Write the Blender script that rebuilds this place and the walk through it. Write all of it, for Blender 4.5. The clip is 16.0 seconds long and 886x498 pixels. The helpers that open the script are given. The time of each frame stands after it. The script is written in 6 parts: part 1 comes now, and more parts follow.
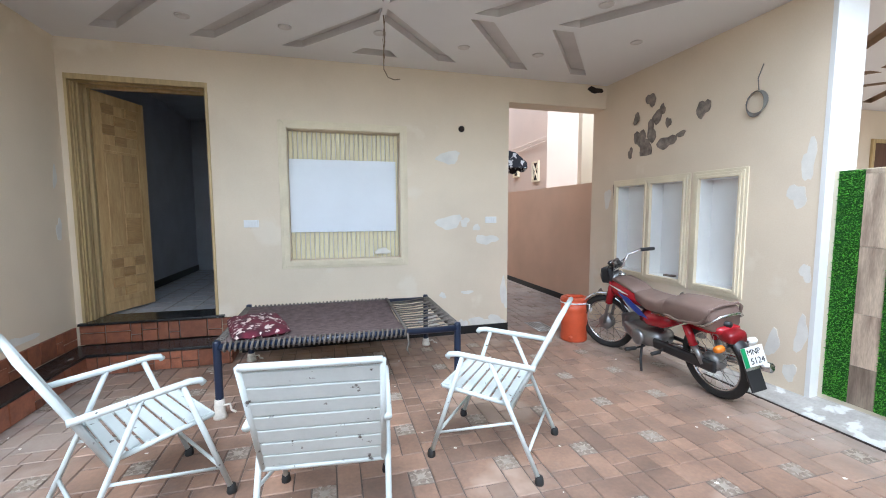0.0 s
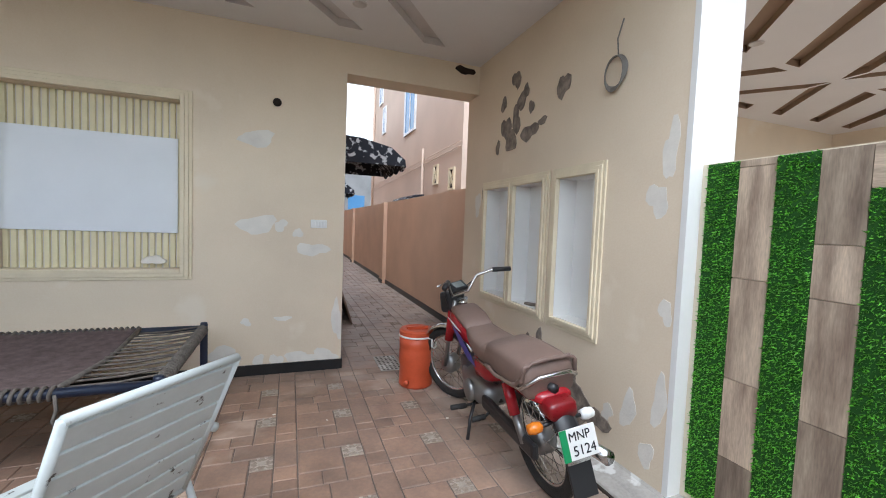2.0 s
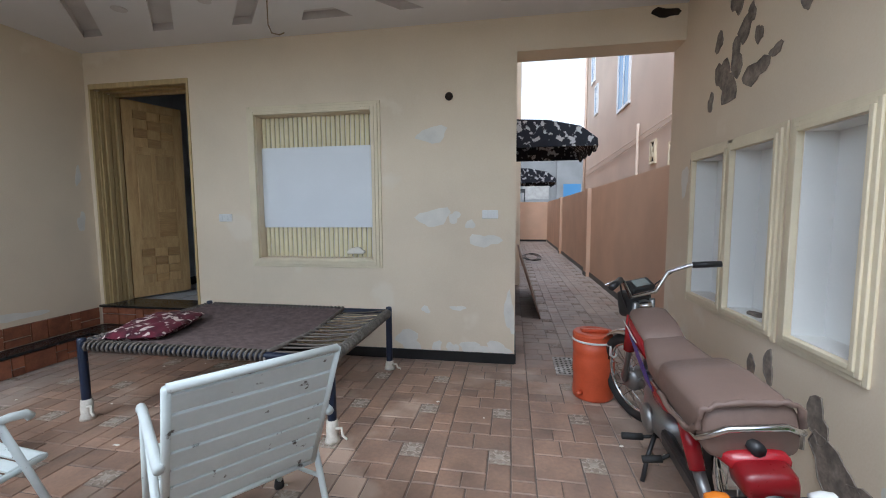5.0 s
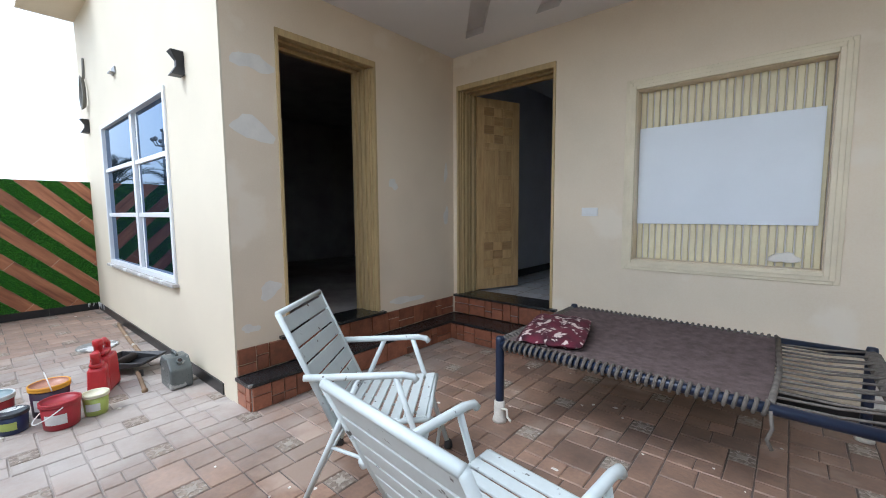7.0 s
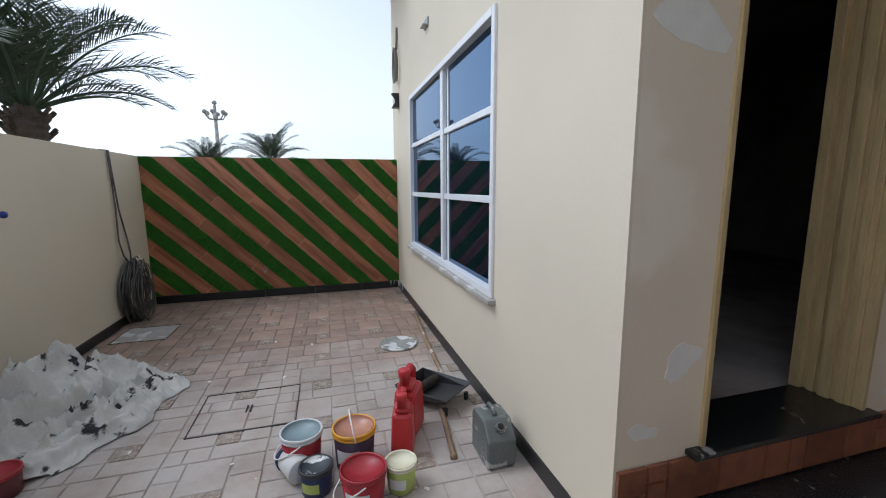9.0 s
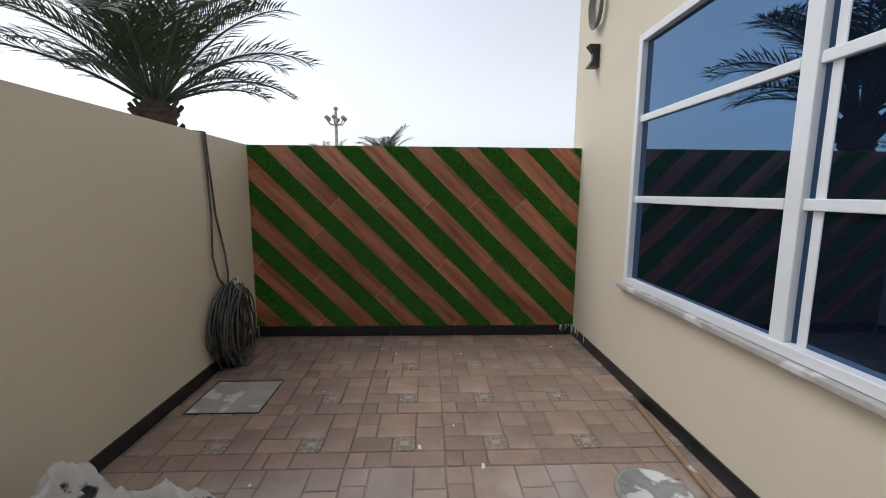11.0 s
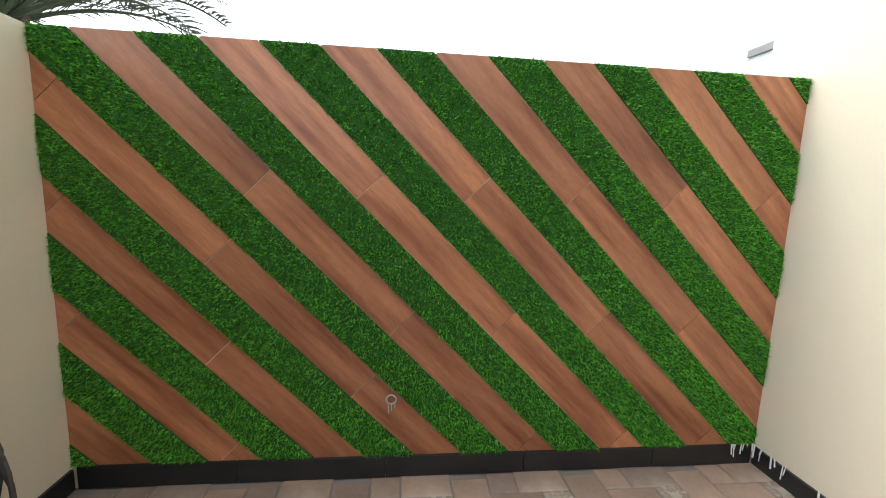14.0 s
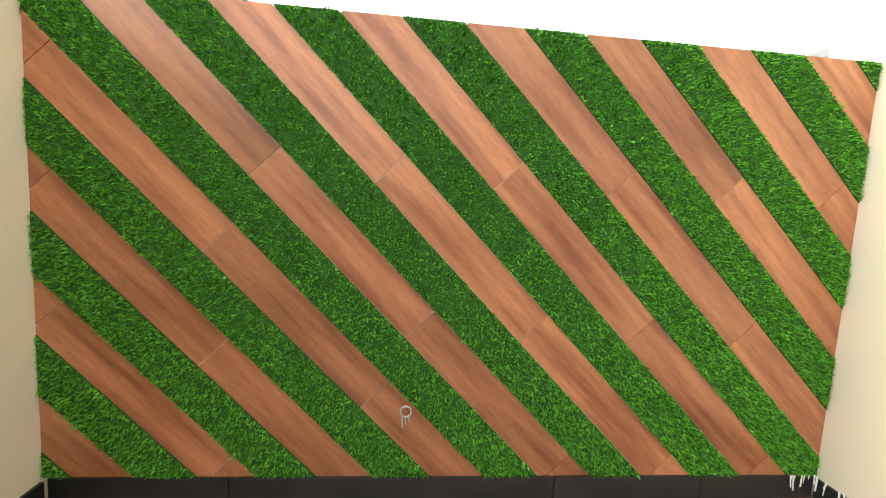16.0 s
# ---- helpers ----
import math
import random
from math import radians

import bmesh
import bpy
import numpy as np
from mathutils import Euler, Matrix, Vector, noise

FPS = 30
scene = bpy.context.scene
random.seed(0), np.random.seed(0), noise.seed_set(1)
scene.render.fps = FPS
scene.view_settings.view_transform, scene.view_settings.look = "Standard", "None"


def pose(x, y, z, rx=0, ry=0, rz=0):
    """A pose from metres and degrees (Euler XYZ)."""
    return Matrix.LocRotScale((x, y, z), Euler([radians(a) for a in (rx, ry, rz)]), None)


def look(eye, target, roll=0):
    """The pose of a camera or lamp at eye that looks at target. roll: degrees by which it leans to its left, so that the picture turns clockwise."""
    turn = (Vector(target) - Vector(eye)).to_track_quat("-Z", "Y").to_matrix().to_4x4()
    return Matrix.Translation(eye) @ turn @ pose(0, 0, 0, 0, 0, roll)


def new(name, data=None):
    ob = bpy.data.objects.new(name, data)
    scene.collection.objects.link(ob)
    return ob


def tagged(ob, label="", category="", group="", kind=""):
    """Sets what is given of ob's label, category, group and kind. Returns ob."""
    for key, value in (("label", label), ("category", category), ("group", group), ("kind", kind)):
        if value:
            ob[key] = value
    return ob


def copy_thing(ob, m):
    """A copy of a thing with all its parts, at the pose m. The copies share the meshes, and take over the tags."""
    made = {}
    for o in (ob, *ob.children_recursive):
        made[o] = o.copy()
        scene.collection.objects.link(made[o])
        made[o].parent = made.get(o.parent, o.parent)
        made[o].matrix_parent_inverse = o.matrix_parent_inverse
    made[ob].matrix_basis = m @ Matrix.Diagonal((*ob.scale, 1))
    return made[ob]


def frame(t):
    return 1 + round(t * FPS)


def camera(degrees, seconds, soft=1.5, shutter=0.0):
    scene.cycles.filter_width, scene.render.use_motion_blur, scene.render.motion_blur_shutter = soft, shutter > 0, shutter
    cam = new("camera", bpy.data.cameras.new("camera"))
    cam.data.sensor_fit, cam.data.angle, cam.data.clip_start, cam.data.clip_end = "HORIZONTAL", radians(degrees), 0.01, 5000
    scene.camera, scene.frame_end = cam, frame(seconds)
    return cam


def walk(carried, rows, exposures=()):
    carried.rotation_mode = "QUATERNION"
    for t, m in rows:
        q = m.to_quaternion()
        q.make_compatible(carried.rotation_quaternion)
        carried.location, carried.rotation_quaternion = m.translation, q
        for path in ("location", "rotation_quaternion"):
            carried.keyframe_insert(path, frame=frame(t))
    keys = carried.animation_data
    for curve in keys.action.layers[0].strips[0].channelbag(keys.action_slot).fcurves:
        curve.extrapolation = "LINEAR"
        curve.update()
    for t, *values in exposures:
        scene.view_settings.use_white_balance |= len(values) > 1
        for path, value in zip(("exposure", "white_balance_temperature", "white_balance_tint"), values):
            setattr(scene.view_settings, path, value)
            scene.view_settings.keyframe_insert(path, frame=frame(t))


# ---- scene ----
cam = camera(94.9, 16.0, 1.0)
PATH = [
    (0, (0.275, 0.274, 1.383), (0.8, 2.196, 1.207), -0.2),
    (0.5, (0.615, 0.395, 1.361), (1.379, 2.237, 1.202), 3.5),
    (1, (0.99, 0.574, 1.339), (1.803, 2.399, 1.249), 2.6),
    (1.5, (1.357, 0.748, 1.315), (2.159, 2.579, 1.223), 2.0),
    (2, (1.798, 0.905, 1.329), (2.502, 2.774, 1.216), 2.2),
    (2.5, (2.088, 1.13, 1.322), (2.629, 3.053, 1.221), 2.7),
    (3, (2.335, 1.282, 1.334), (2.546, 3.268, 1.232), 3.9),
    (3.2, (2.433, 1.311, 1.332), (2.598, 3.3, 1.21), 4.6),
    (5.3, (2.093, 1.114, 1.309), (1.608, 3.045, 1.119), 0.3),
    (5.5, (1.988, 1.12, 1.297), (1.337, 3.001, 1.097), 2.1),
    (6, (1.627, 1.143, 1.314), (0.517, 2.799, 1.155), -0.4),
    (6.5, (1.304, 1.137, 1.323), (0.095, 2.717, 1.124), -1.3),
    (7, (0.823, 1.177, 1.296), (-0.472, 2.69, 1.113), -0.4),
    (7.5, (0.37, 1.245, 1.296), (-0.904, 2.782, 1.18), 1.1),
    (8, (-0.075, 1.314, 1.326), (-1.358, 2.842, 1.185), -0.1),
    (8.5, (-0.508, 1.362, 1.353), (-2.201, 2.41, 1.161), 0.1),
    (9, (-0.902, 1.368, 1.359), (-2.803, 1.911, 1.058), -0.3),
    (9.5, (-1.337, 1.384, 1.34), (-3.315, 1.576, 1.114), 2.6),
    (10, (-1.782, 1.234, 1.341), (-3.767, 1.332, 1.12), 0.5),
    (10.2, (-1.956, 1.156, 1.354), (-3.938, 1.204, 1.092), -0.1),
    (12.5, (-3.962, 0.617, 1.228), (-5.925, 0.84, 0.92), 3.2),
    (13, (-4.289, 0.543, 1.227), (-6.242, 0.843, 0.917), 2.9),
    (13.5, (-4.525, 0.563, 1.21), (-6.486, 0.774, 0.878), 2.1),
    (14, (-4.742, 0.624, 1.215), (-6.71, 0.834, 0.929), 2.0),
    (14.5, (-4.845, 0.659, 1.17), (-6.822, 0.9, 0.987), 4.5),
    (15, (-4.905, 0.619, 1.13), (-6.884, 0.851, 0.963), 4.7),
    (15.5, (-4.928, 0.588, 1.104), (-6.907, 0.806, 0.916), 3.4),
    (16, (-4.909, 0.575, 1.097), (-6.891, 0.754, 0.896), 3.2),
]
EXPOSURES = [(0, 1.32, 5450, 7), (0.5, 1.05, 5600, 8), (1, 1.0, 5700, 8), (2, 0.83, 5750, 8), (2.5, 0.74, 5750, 8), (3.2, 0.5, 5700, 8), (5.5, 0.75, 5550, 7), (6.1, 1.0, 5550, 7), (6.5, 1.0, 5750, 8), (7, 0.82, 5550, 8), (8, 0.6, 5500, 9), (8.7, 0.2, 5550, 9),
             (9.5, -0.15, 5950, 10), (10.2, -0.15, 6200, 11), (12.5, 0.15, 6100, 9), (13.2, 0.45, 6100, 9), (14, 1.2, 6250, 6), (14.6, 1.6, 6550, 3), (16, 1.95, 6950, 4)]
walk(cam, [(t, look(eye, target, roll)) for t, eye, target, roll in PATH], EXPOSURES)

# ---- light ----
world = bpy.data.worlds.new("sky")
scene.world = world
world.use_nodes = True
wn, wl = world.node_tree.nodes, world.node_tree.links
sky = wn.new("ShaderNodeTexSky")
sky.sky_type, sky.sun_disc = "NISHITA", False
sky.sun_elevation, sky.sun_rotation = radians(55), radians(200)
sky.air_density, sky.dust_density, sky.ozone_density = 1.2, 1.5, 1.0
hsv = wn.new("ShaderNodeHueSaturation")
hsv.inputs["Saturation"].default_value = 0.2
hsv.inputs["Value"].default_value = 1.0
wl.new(sky.outputs[0], hsv.inputs["Color"])
wl.new(hsv.outputs[0], wn["Background"].inputs[0])
wn["Background"].inputs[1].default_value = 0.2
sun = new("sun", bpy.data.lights.new("sun", "SUN"))
sun.data.energy, sun.data.angle, sun.data.color = 0.8, radians(25), (1.0, 0.97, 0.93)
sun.matrix_world = look((-2, -6, 9.5), (0, 0, 0))


# ---- materials ----
def mat(name, col, rough=0.6, vary=0.12, scale=6.0, fine=60.0, bump=0.1, metal=0.0, col2=None, stain=None, stain_at=0.62, rnd=0.0, stretch=None, spec=0.5, wide=1.5, dist=0.004):
    m = bpy.data.materials.new(name)
    m.use_nodes = True
    n, l = m.node_tree.nodes, m.node_tree.links
    b = n["Principled BSDF"]
    b.inputs["Metallic"].default_value = metal
    b.inputs["Specular IOR Level"].default_value = spec
    tc = n.new("ShaderNodeTexCoord")
    mp = n.new("ShaderNodeMapping")
    l.new(tc.outputs["Object"], mp.inputs[0])
    if stretch:
        mp.inputs["Scale"].default_value = stretch
    if rnd:
        own = n.new("ShaderNodeObjectInfo")
        far_off = n.new("ShaderNodeMath"); far_off.operation = "MULTIPLY"
        far_off.inputs[1].default_value = 61.0
        l.new(own.outputs["Random"], far_off.inputs[0]); l.new(far_off.outputs[0], mp.inputs["Location"])
    big, sml = n.new("ShaderNodeTexNoise"), n.new("ShaderNodeTexNoise")
    for t, s, d in ((big, scale, 6), (sml, fine, 4)):
        t.inputs["Scale"].default_value, t.inputs["Detail"].default_value = s, d
        l.new(mp.outputs[0], t.inputs["Vector"])
    mix = n.new("ShaderNodeMix"); mix.data_type = "RGBA"
    c2 = col2 or [c * (1 - 2.2 * vary) for c in col]
    mix.inputs[6].default_value, mix.inputs[7].default_value = (*col, 1), (*c2, 1)
    ramp = n.new("ShaderNodeMapRange")
    ramp.inputs[1].default_value, ramp.inputs[2].default_value = 0.35, 0.7
    l.new(big.outputs[0], ramp.inputs[0]); l.new(ramp.outputs[0], mix.inputs[0])
    out = mix.outputs[2]
    mf = n.new("ShaderNodeMix"); mf.data_type = "RGBA"; mf.blend_type = "OVERLAY"
    mf.inputs[0].default_value = min(1, vary * 2)
    l.new(out, mf.inputs[6]); l.new(sml.outputs[0], mf.inputs[7])
    out = mf.outputs[2]
    if stain:
        st = n.new("ShaderNodeTexNoise")
        st.inputs["Scale"].default_value, st.inputs["Detail"].default_value = wide, 5
        l.new(tc.outputs["Object"], st.inputs["Vector"])
        r2 = n.new("ShaderNodeMapRange")
        r2.inputs[1].default_value, r2.inputs[2].default_value = stain_at, stain_at + 0.05
        ms = n.new("ShaderNodeMix"); ms.data_type = "RGBA"
        l.new(st.outputs[0], r2.inputs[0]); l.new(r2.outputs[0], ms.inputs[0])
        l.new(out, ms.inputs[6]); ms.inputs[7].default_value = (*stain, 1)
        out = ms.outputs[2]
    if rnd:
        oi = n.new("ShaderNodeObjectInfo")
        at = n.new("ShaderNodeAttribute"); at.attribute_name = "tint"
        ad = n.new("ShaderNodeMath"); ad.operation = "ADD"
        fr = n.new("ShaderNodeMath"); fr.operation = "FRACT"
        mr = n.new("ShaderNodeMapRange")
        mr.inputs[3].default_value, mr.inputs[4].default_value = 1 - rnd, 1 + rnd
        l.new(oi.outputs["Random"], ad.inputs[0]); l.new(at.outputs["Fac"], ad.inputs[1])
        l.new(ad.outputs[0], fr.inputs[0]); l.new(fr.outputs[0], mr.inputs[0])
        hs = n.new("ShaderNodeHueSaturation")
        l.new(mr.outputs[0], hs.inputs["Value"]); l.new(out, hs.inputs["Color"])
        out = hs.outputs[0]
    l.new(out, b.inputs["Base Color"])
    rr = n.new("ShaderNodeMapRange")
    rr.inputs[3].default_value, rr.inputs[4].default_value = max(0.02, rough - 0.1), min(1, rough + 0.12)
    l.new(sml.outputs[0], rr.inputs[0]); l.new(rr.outputs[0], b.inputs["Roughness"])
    if bump:
        bp = n.new("ShaderNodeBump")
        bp.inputs["Strength"].default_value, bp.inputs["Distance"].default_value = bump, dist
        l.new(sml.outputs[0], bp.inputs["Height"]); l.new(bp.outputs[0], b.inputs["Normal"])
    return m


def dust_and_daylight(m, even=None):
    """Pale cement dust on the paving, and the open yard's brighter light put into the same tone: thick in the open yard
    and the passage, thin in the porch. even: one amount all over.
    """
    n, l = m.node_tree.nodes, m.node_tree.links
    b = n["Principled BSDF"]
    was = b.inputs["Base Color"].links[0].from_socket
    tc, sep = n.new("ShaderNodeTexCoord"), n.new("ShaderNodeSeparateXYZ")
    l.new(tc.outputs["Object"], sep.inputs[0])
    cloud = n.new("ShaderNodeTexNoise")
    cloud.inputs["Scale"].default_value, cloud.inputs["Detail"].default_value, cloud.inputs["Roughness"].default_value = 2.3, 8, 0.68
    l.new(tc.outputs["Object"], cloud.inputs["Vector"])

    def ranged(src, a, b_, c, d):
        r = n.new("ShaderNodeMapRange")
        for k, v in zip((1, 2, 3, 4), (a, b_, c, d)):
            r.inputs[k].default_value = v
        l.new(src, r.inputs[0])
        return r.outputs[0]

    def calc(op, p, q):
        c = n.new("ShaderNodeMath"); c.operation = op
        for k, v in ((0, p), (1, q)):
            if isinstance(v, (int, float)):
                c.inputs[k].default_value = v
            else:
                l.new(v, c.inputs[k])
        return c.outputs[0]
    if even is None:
        # paler towards the open yard: dust and its brighter daylight in one mask
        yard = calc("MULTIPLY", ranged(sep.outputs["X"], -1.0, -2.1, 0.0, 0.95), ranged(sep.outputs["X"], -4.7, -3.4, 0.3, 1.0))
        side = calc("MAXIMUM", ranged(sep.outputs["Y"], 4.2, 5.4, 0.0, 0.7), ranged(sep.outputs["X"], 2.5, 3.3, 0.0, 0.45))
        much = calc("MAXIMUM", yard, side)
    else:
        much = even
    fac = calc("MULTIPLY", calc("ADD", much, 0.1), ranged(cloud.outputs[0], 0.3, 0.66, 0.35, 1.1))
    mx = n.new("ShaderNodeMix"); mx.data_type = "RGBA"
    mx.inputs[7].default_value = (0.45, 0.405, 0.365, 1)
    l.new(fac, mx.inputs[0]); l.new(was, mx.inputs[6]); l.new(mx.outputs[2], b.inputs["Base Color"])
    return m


M_CREAM = mat("cream_paint", (0.79, 0.68, 0.52), 0.7, 0.05, 1.3, 90, 0.15, stain=(0.8, 0.71, 0.57), stain_at=0.6)
M_FRONT = mat("pale_cream_paint", (0.71, 0.635, 0.495), 0.7, 0.03, 1.2, 110, 0.15)
M_PEACH = mat("peach_paint", (0.7, 0.49, 0.35), 0.75, 0.06, 1.5, 80, 0.15)
M_WHITE = mat("white_paint", (0.8, 0.8, 0.78), 0.6, 0.03, 2, 80, 0.1)
M_CEIL = mat("ceiling_paint", (0.8, 0.79, 0.79), 0.8, 0.03, 1.0, 50, 0.05)
M_PUTTY = mat("putty_patch", (0.8, 0.77, 0.7), 0.85, 0.05, 9, 70, 0.2)
M_TRIM = mat("cream_trim_paint", (0.79, 0.7, 0.51), 0.5, 0.05, 5, 60, 0.08)
M_BLACK = mat("black_skirting", (0.016, 0.017, 0.018), 0.35, 0.15, 9, 80, 0.05, stain=(0.35, 0.34, 0.32), stain_at=0.73, wide=9)
M_GRANITE = mat("black_granite", (0.02, 0.022, 0.024), 0.25, 0.2, 30, 220, 0.04, stain=(0.3, 0.29, 0.27), stain_at=0.66, wide=14)
M_GROUT = dust_and_daylight(mat("grout", (0.13, 0.1, 0.083), 0.9, 0.1, 4, 60, 0.3))
TERRA = dict(rough=0.52, vary=0.16, scale=5, fine=45, bump=0.35, col2=(0.18, 0.108, 0.074), stain=(0.37, 0.265, 0.2), stain_at=0.56, rnd=0.26, wide=1.1)
M_TERRA = dust_and_daylight(mat("terracotta_paver", (0.3, 0.18, 0.12), **TERRA))
M_TERRA_END = dust_and_daylight(mat("terracotta_paver_by_the_wall", (0.3, 0.18, 0.12), **TERRA), 0.2)
M_DECO = mat("patterned_inset", (0.32, 0.26, 0.21), 0.6, 0.2, 30, 90, 0.4, col2=(0.22, 0.17, 0.13), rnd=0.15)
M_BRICKT = mat("glazed_brick_tile", (0.34, 0.13, 0.07), 0.35, 0.12, 14, 60, 0.15, col2=(0.22, 0.085, 0.05), rnd=0.25)
M_PLANK = mat("wood_look_tile", (0.44, 0.18, 0.085), 0.32, 0.2, 2.6, 34, 0.08, col2=(0.2, 0.066, 0.03), rnd=0.18, stretch=(1, 0.8, 9))
M_GREYWOOD = mat("grey_wood_tile", (0.52, 0.42, 0.315), 0.42, 0.2, 2.6, 26, 0.1, col2=(0.22, 0.16, 0.12), rnd=0.4, stretch=(7, 7, 1))
M_GRASS = mat("artificial_turf", (0.145, 0.45, 0.03), 0.5, 0.2, 60, 200, 0.0, col2=(0.06, 0.27, 0.015), rnd=0.48)
M_TURFBASE = mat("turf_backing", (0.02, 0.1, 0.012), 0.9, 0.1, 30, 100, 0.3)
M_WOOD = mat("raw_pine", (0.62, 0.43, 0.2), 0.5, 0.12, 3, 20, 0.05, col2=(0.48, 0.3, 0.13), rnd=0.14, stretch=(8, 8, 1))
M_PANEL = mat("raw_pine_heartwood", (0.55, 0.36, 0.16), 0.5, 0.14, 3, 20, 0.05, col2=(0.42, 0.25, 0.1), rnd=0.2, stretch=(1, 1, 7))
M_JAMB = mat("painted_wood_jamb", (0.55, 0.41, 0.2), 0.5, 0.1, 4, 30, 0.05, stretch=(8, 8, 1))
M_CONC = mat("raw_concrete", (0.42, 0.4, 0.37), 0.9, 0.1, 6, 50, 0.5, stain=(0.6, 0.6, 0.58), stain_at=0.55, wide=7)
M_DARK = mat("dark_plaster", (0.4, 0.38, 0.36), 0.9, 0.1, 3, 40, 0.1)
M_ROOM = mat("room_plaster", (0.55, 0.57, 0.6), 0.9, 0.05, 3, 40, 0.1)
M_ALU = mat("white_aluminium", (0.78, 0.79, 0.8), 0.35, 0.03, 5, 50, 0.02)
M_GREYROUGH = mat("exposed_mortar", (0.16, 0.135, 0.115), 0.95, 0.2, 18, 60, 0.8, col2=(0.33, 0.28, 0.23))
M_EARTH = mat("bare_ground", (0.3, 0.26, 0.2), 0.95, 0.15, 0.4, 8, 0.3)
M_PLASTIC = mat("white_switch_plastic", (0.82, 0.82, 0.8), 0.35, 0.02, 9, 60, 0.0)


def plain(name, col, rough=0.4, metal=0.0, spec=0.5, vary=0.06, bump=0.03, **k):
    return mat(name, col, rough, vary, 12, 90, bump, metal, spec=spec, **k)


M_GLASS = bpy.data.materials.new("blue_reflective_glass")
M_GLASS.use_nodes = True
gb = M_GLASS.node_tree.nodes["Principled BSDF"]
gb.inputs["Base Color"].default_value = (0.006, 0.009, 0.02, 1)
gb.inputs["Roughness"].default_value = 0.015
gb.inputs["IOR"].default_value = 2.9
gb.inputs["Specular Tint"].default_value = (0.3, 0.58, 1.0, 1)


# ---- mesh helpers ----
def mesh_ob(name, bm, material, parent=None, smooth=False, bevel=0.0):
    me = bpy.data.meshes.new(name)
    bmesh.ops.recalc_face_normals(bm, faces=bm.faces)
    bm.to_mesh(me); bm.free()
    ms = material if isinstance(material, (list, tuple)) else [material]
    for m in ms:
        me.materials.append(m)
    if smooth:
        for p in me.polygons:
            p.use_smooth = True
    ob = new(name, me)
    if bevel:
        md = ob.modifiers.new("bevel", "BEVEL")
        md.width, md.segments, md.limit_method, md.angle_limit = bevel, 2, "ANGLE", radians(40)
    if parent is not None:
        ob.parent = parent
    return ob


def add_box(bm, x0, x1, y0, y1, z0, z1, m=None, idx=0):
    vs = [bm.verts.new(p) for p in ((x0, y0, z0), (x1, y0, z0), (x1, y1, z0), (x0, y1, z0), (x0, y0, z1), (x1, y0, z1), (x1, y1, z1), (x0, y1, z1))]
    if m is not None:
        for v in vs:
            v.co = m @ v.co
    for f in ((0, 3, 2, 1), (4, 5, 6, 7), (0, 1, 5, 4), (1, 2, 6, 5), (2, 3, 7, 6), (3, 0, 4, 7)):
        bm.faces.new([vs[i] for i in f]).material_index = idx
    return vs


def add_tube(bm, pts, r, seg=8, closed=False, idx=0, radii=None):
    pts = [Vector(p) for p in pts]
    n = len(pts)
    rings, up = [], None
    for i, p in enumerate(pts):
        if closed:
            d = pts[(i + 1) % n] - pts[i - 1]
        else:
            d = pts[min(i + 1, n - 1)] - pts[max(i - 1, 0)]
        d.normalize()
        if up is None:
            up = Vector((0, 0, 1)) if abs(d.z) < 0.9 else Vector((1, 0, 0))
        a = d.cross(up)
        if a.length < 1e-5:
            a = d.cross(Vector((0.3, 1, 0.2)))
        a.normalize()
        b = a.cross(d).normalized()
        up = b
        rr = radii[i] if radii else r
        rings.append([bm.verts.new(p + rr * (math.cos(2 * math.pi * k / seg) * a + math.sin(2 * math.pi * k / seg) * b)) for k in range(seg)])
    m = n if closed else n - 1
    for i in range(m):
        q, w = rings[i], rings[(i + 1) % n]
        for k in range(seg):
            bm.faces.new((q[k], q[(k + 1) % seg], w[(k + 1) % seg], w[k])).material_index = idx
    if not closed:
        bm.faces.new(list(reversed(rings[0]))).material_index = idx
        bm.faces.new(rings[-1]).material_index = idx


def add_lathe(bm, prof, seg=24, m=None, idx=0, cap=True):
    rings = []
    for r, z in prof:
        ring = []
        for k in range(seg):
            a = 2 * math.pi * k / seg
            co = Vector((r * math.cos(a), r * math.sin(a), z))
            ring.append(bm.verts.new(m @ co if m is not None else co))
        rings.append(ring)
    for q, w in zip(rings, rings[1:]):
        for k in range(seg):
            bm.faces.new((q[k], q[(k + 1) % seg], w[(k + 1) % seg], w[k])).material_index = idx
    if cap:
        bm.faces.new(list(reversed(rings[0]))).material_index = idx
        bm.faces.new(rings[-1]).material_index = idx


def add_prism(bm, poly, axis, a, b, idx=0):
    """A polygon of (u, v) drawn out from a to b along axis: x takes (y, z), y takes (x, z), z takes (x, y)."""
    def put(u, v, w):
        return {"x": (w, u, v), "y": (u, w, v), "z": (u, v, w)}[axis]
    lo = [bm.verts.new(put(u, v, a)) for u, v in poly]
    hi = [bm.verts.new(put(u, v, b)) for u, v in poly]
    k = len(poly)
    bm.faces.new(list(reversed(lo))).material_index = idx
    bm.faces.new(hi).material_index = idx
    for i in range(k):
        bm.faces.new((lo[i], lo[(i + 1) % k], hi[(i + 1) % k], hi[i])).material_index = idx


def box(name, x0, x1, y0, y1, z0, z1, material, parent=None, bevel=0.0):
    bm = bmesh.new()
    add_box(bm, x0, x1, y0, y1, z0, z1)
    return mesh_ob(name, bm, material, parent, bevel=bevel)


def boxes(name, lst, material, parent=None, bevel=0.0):
    bm = bmesh.new()
    for b in lst:
        add_box(bm, *b)
    return mesh_ob(name, bm, material, parent, bevel=bevel)


def setting(ob, label, category):
    return tagged(ob, label, category, kind="structure")


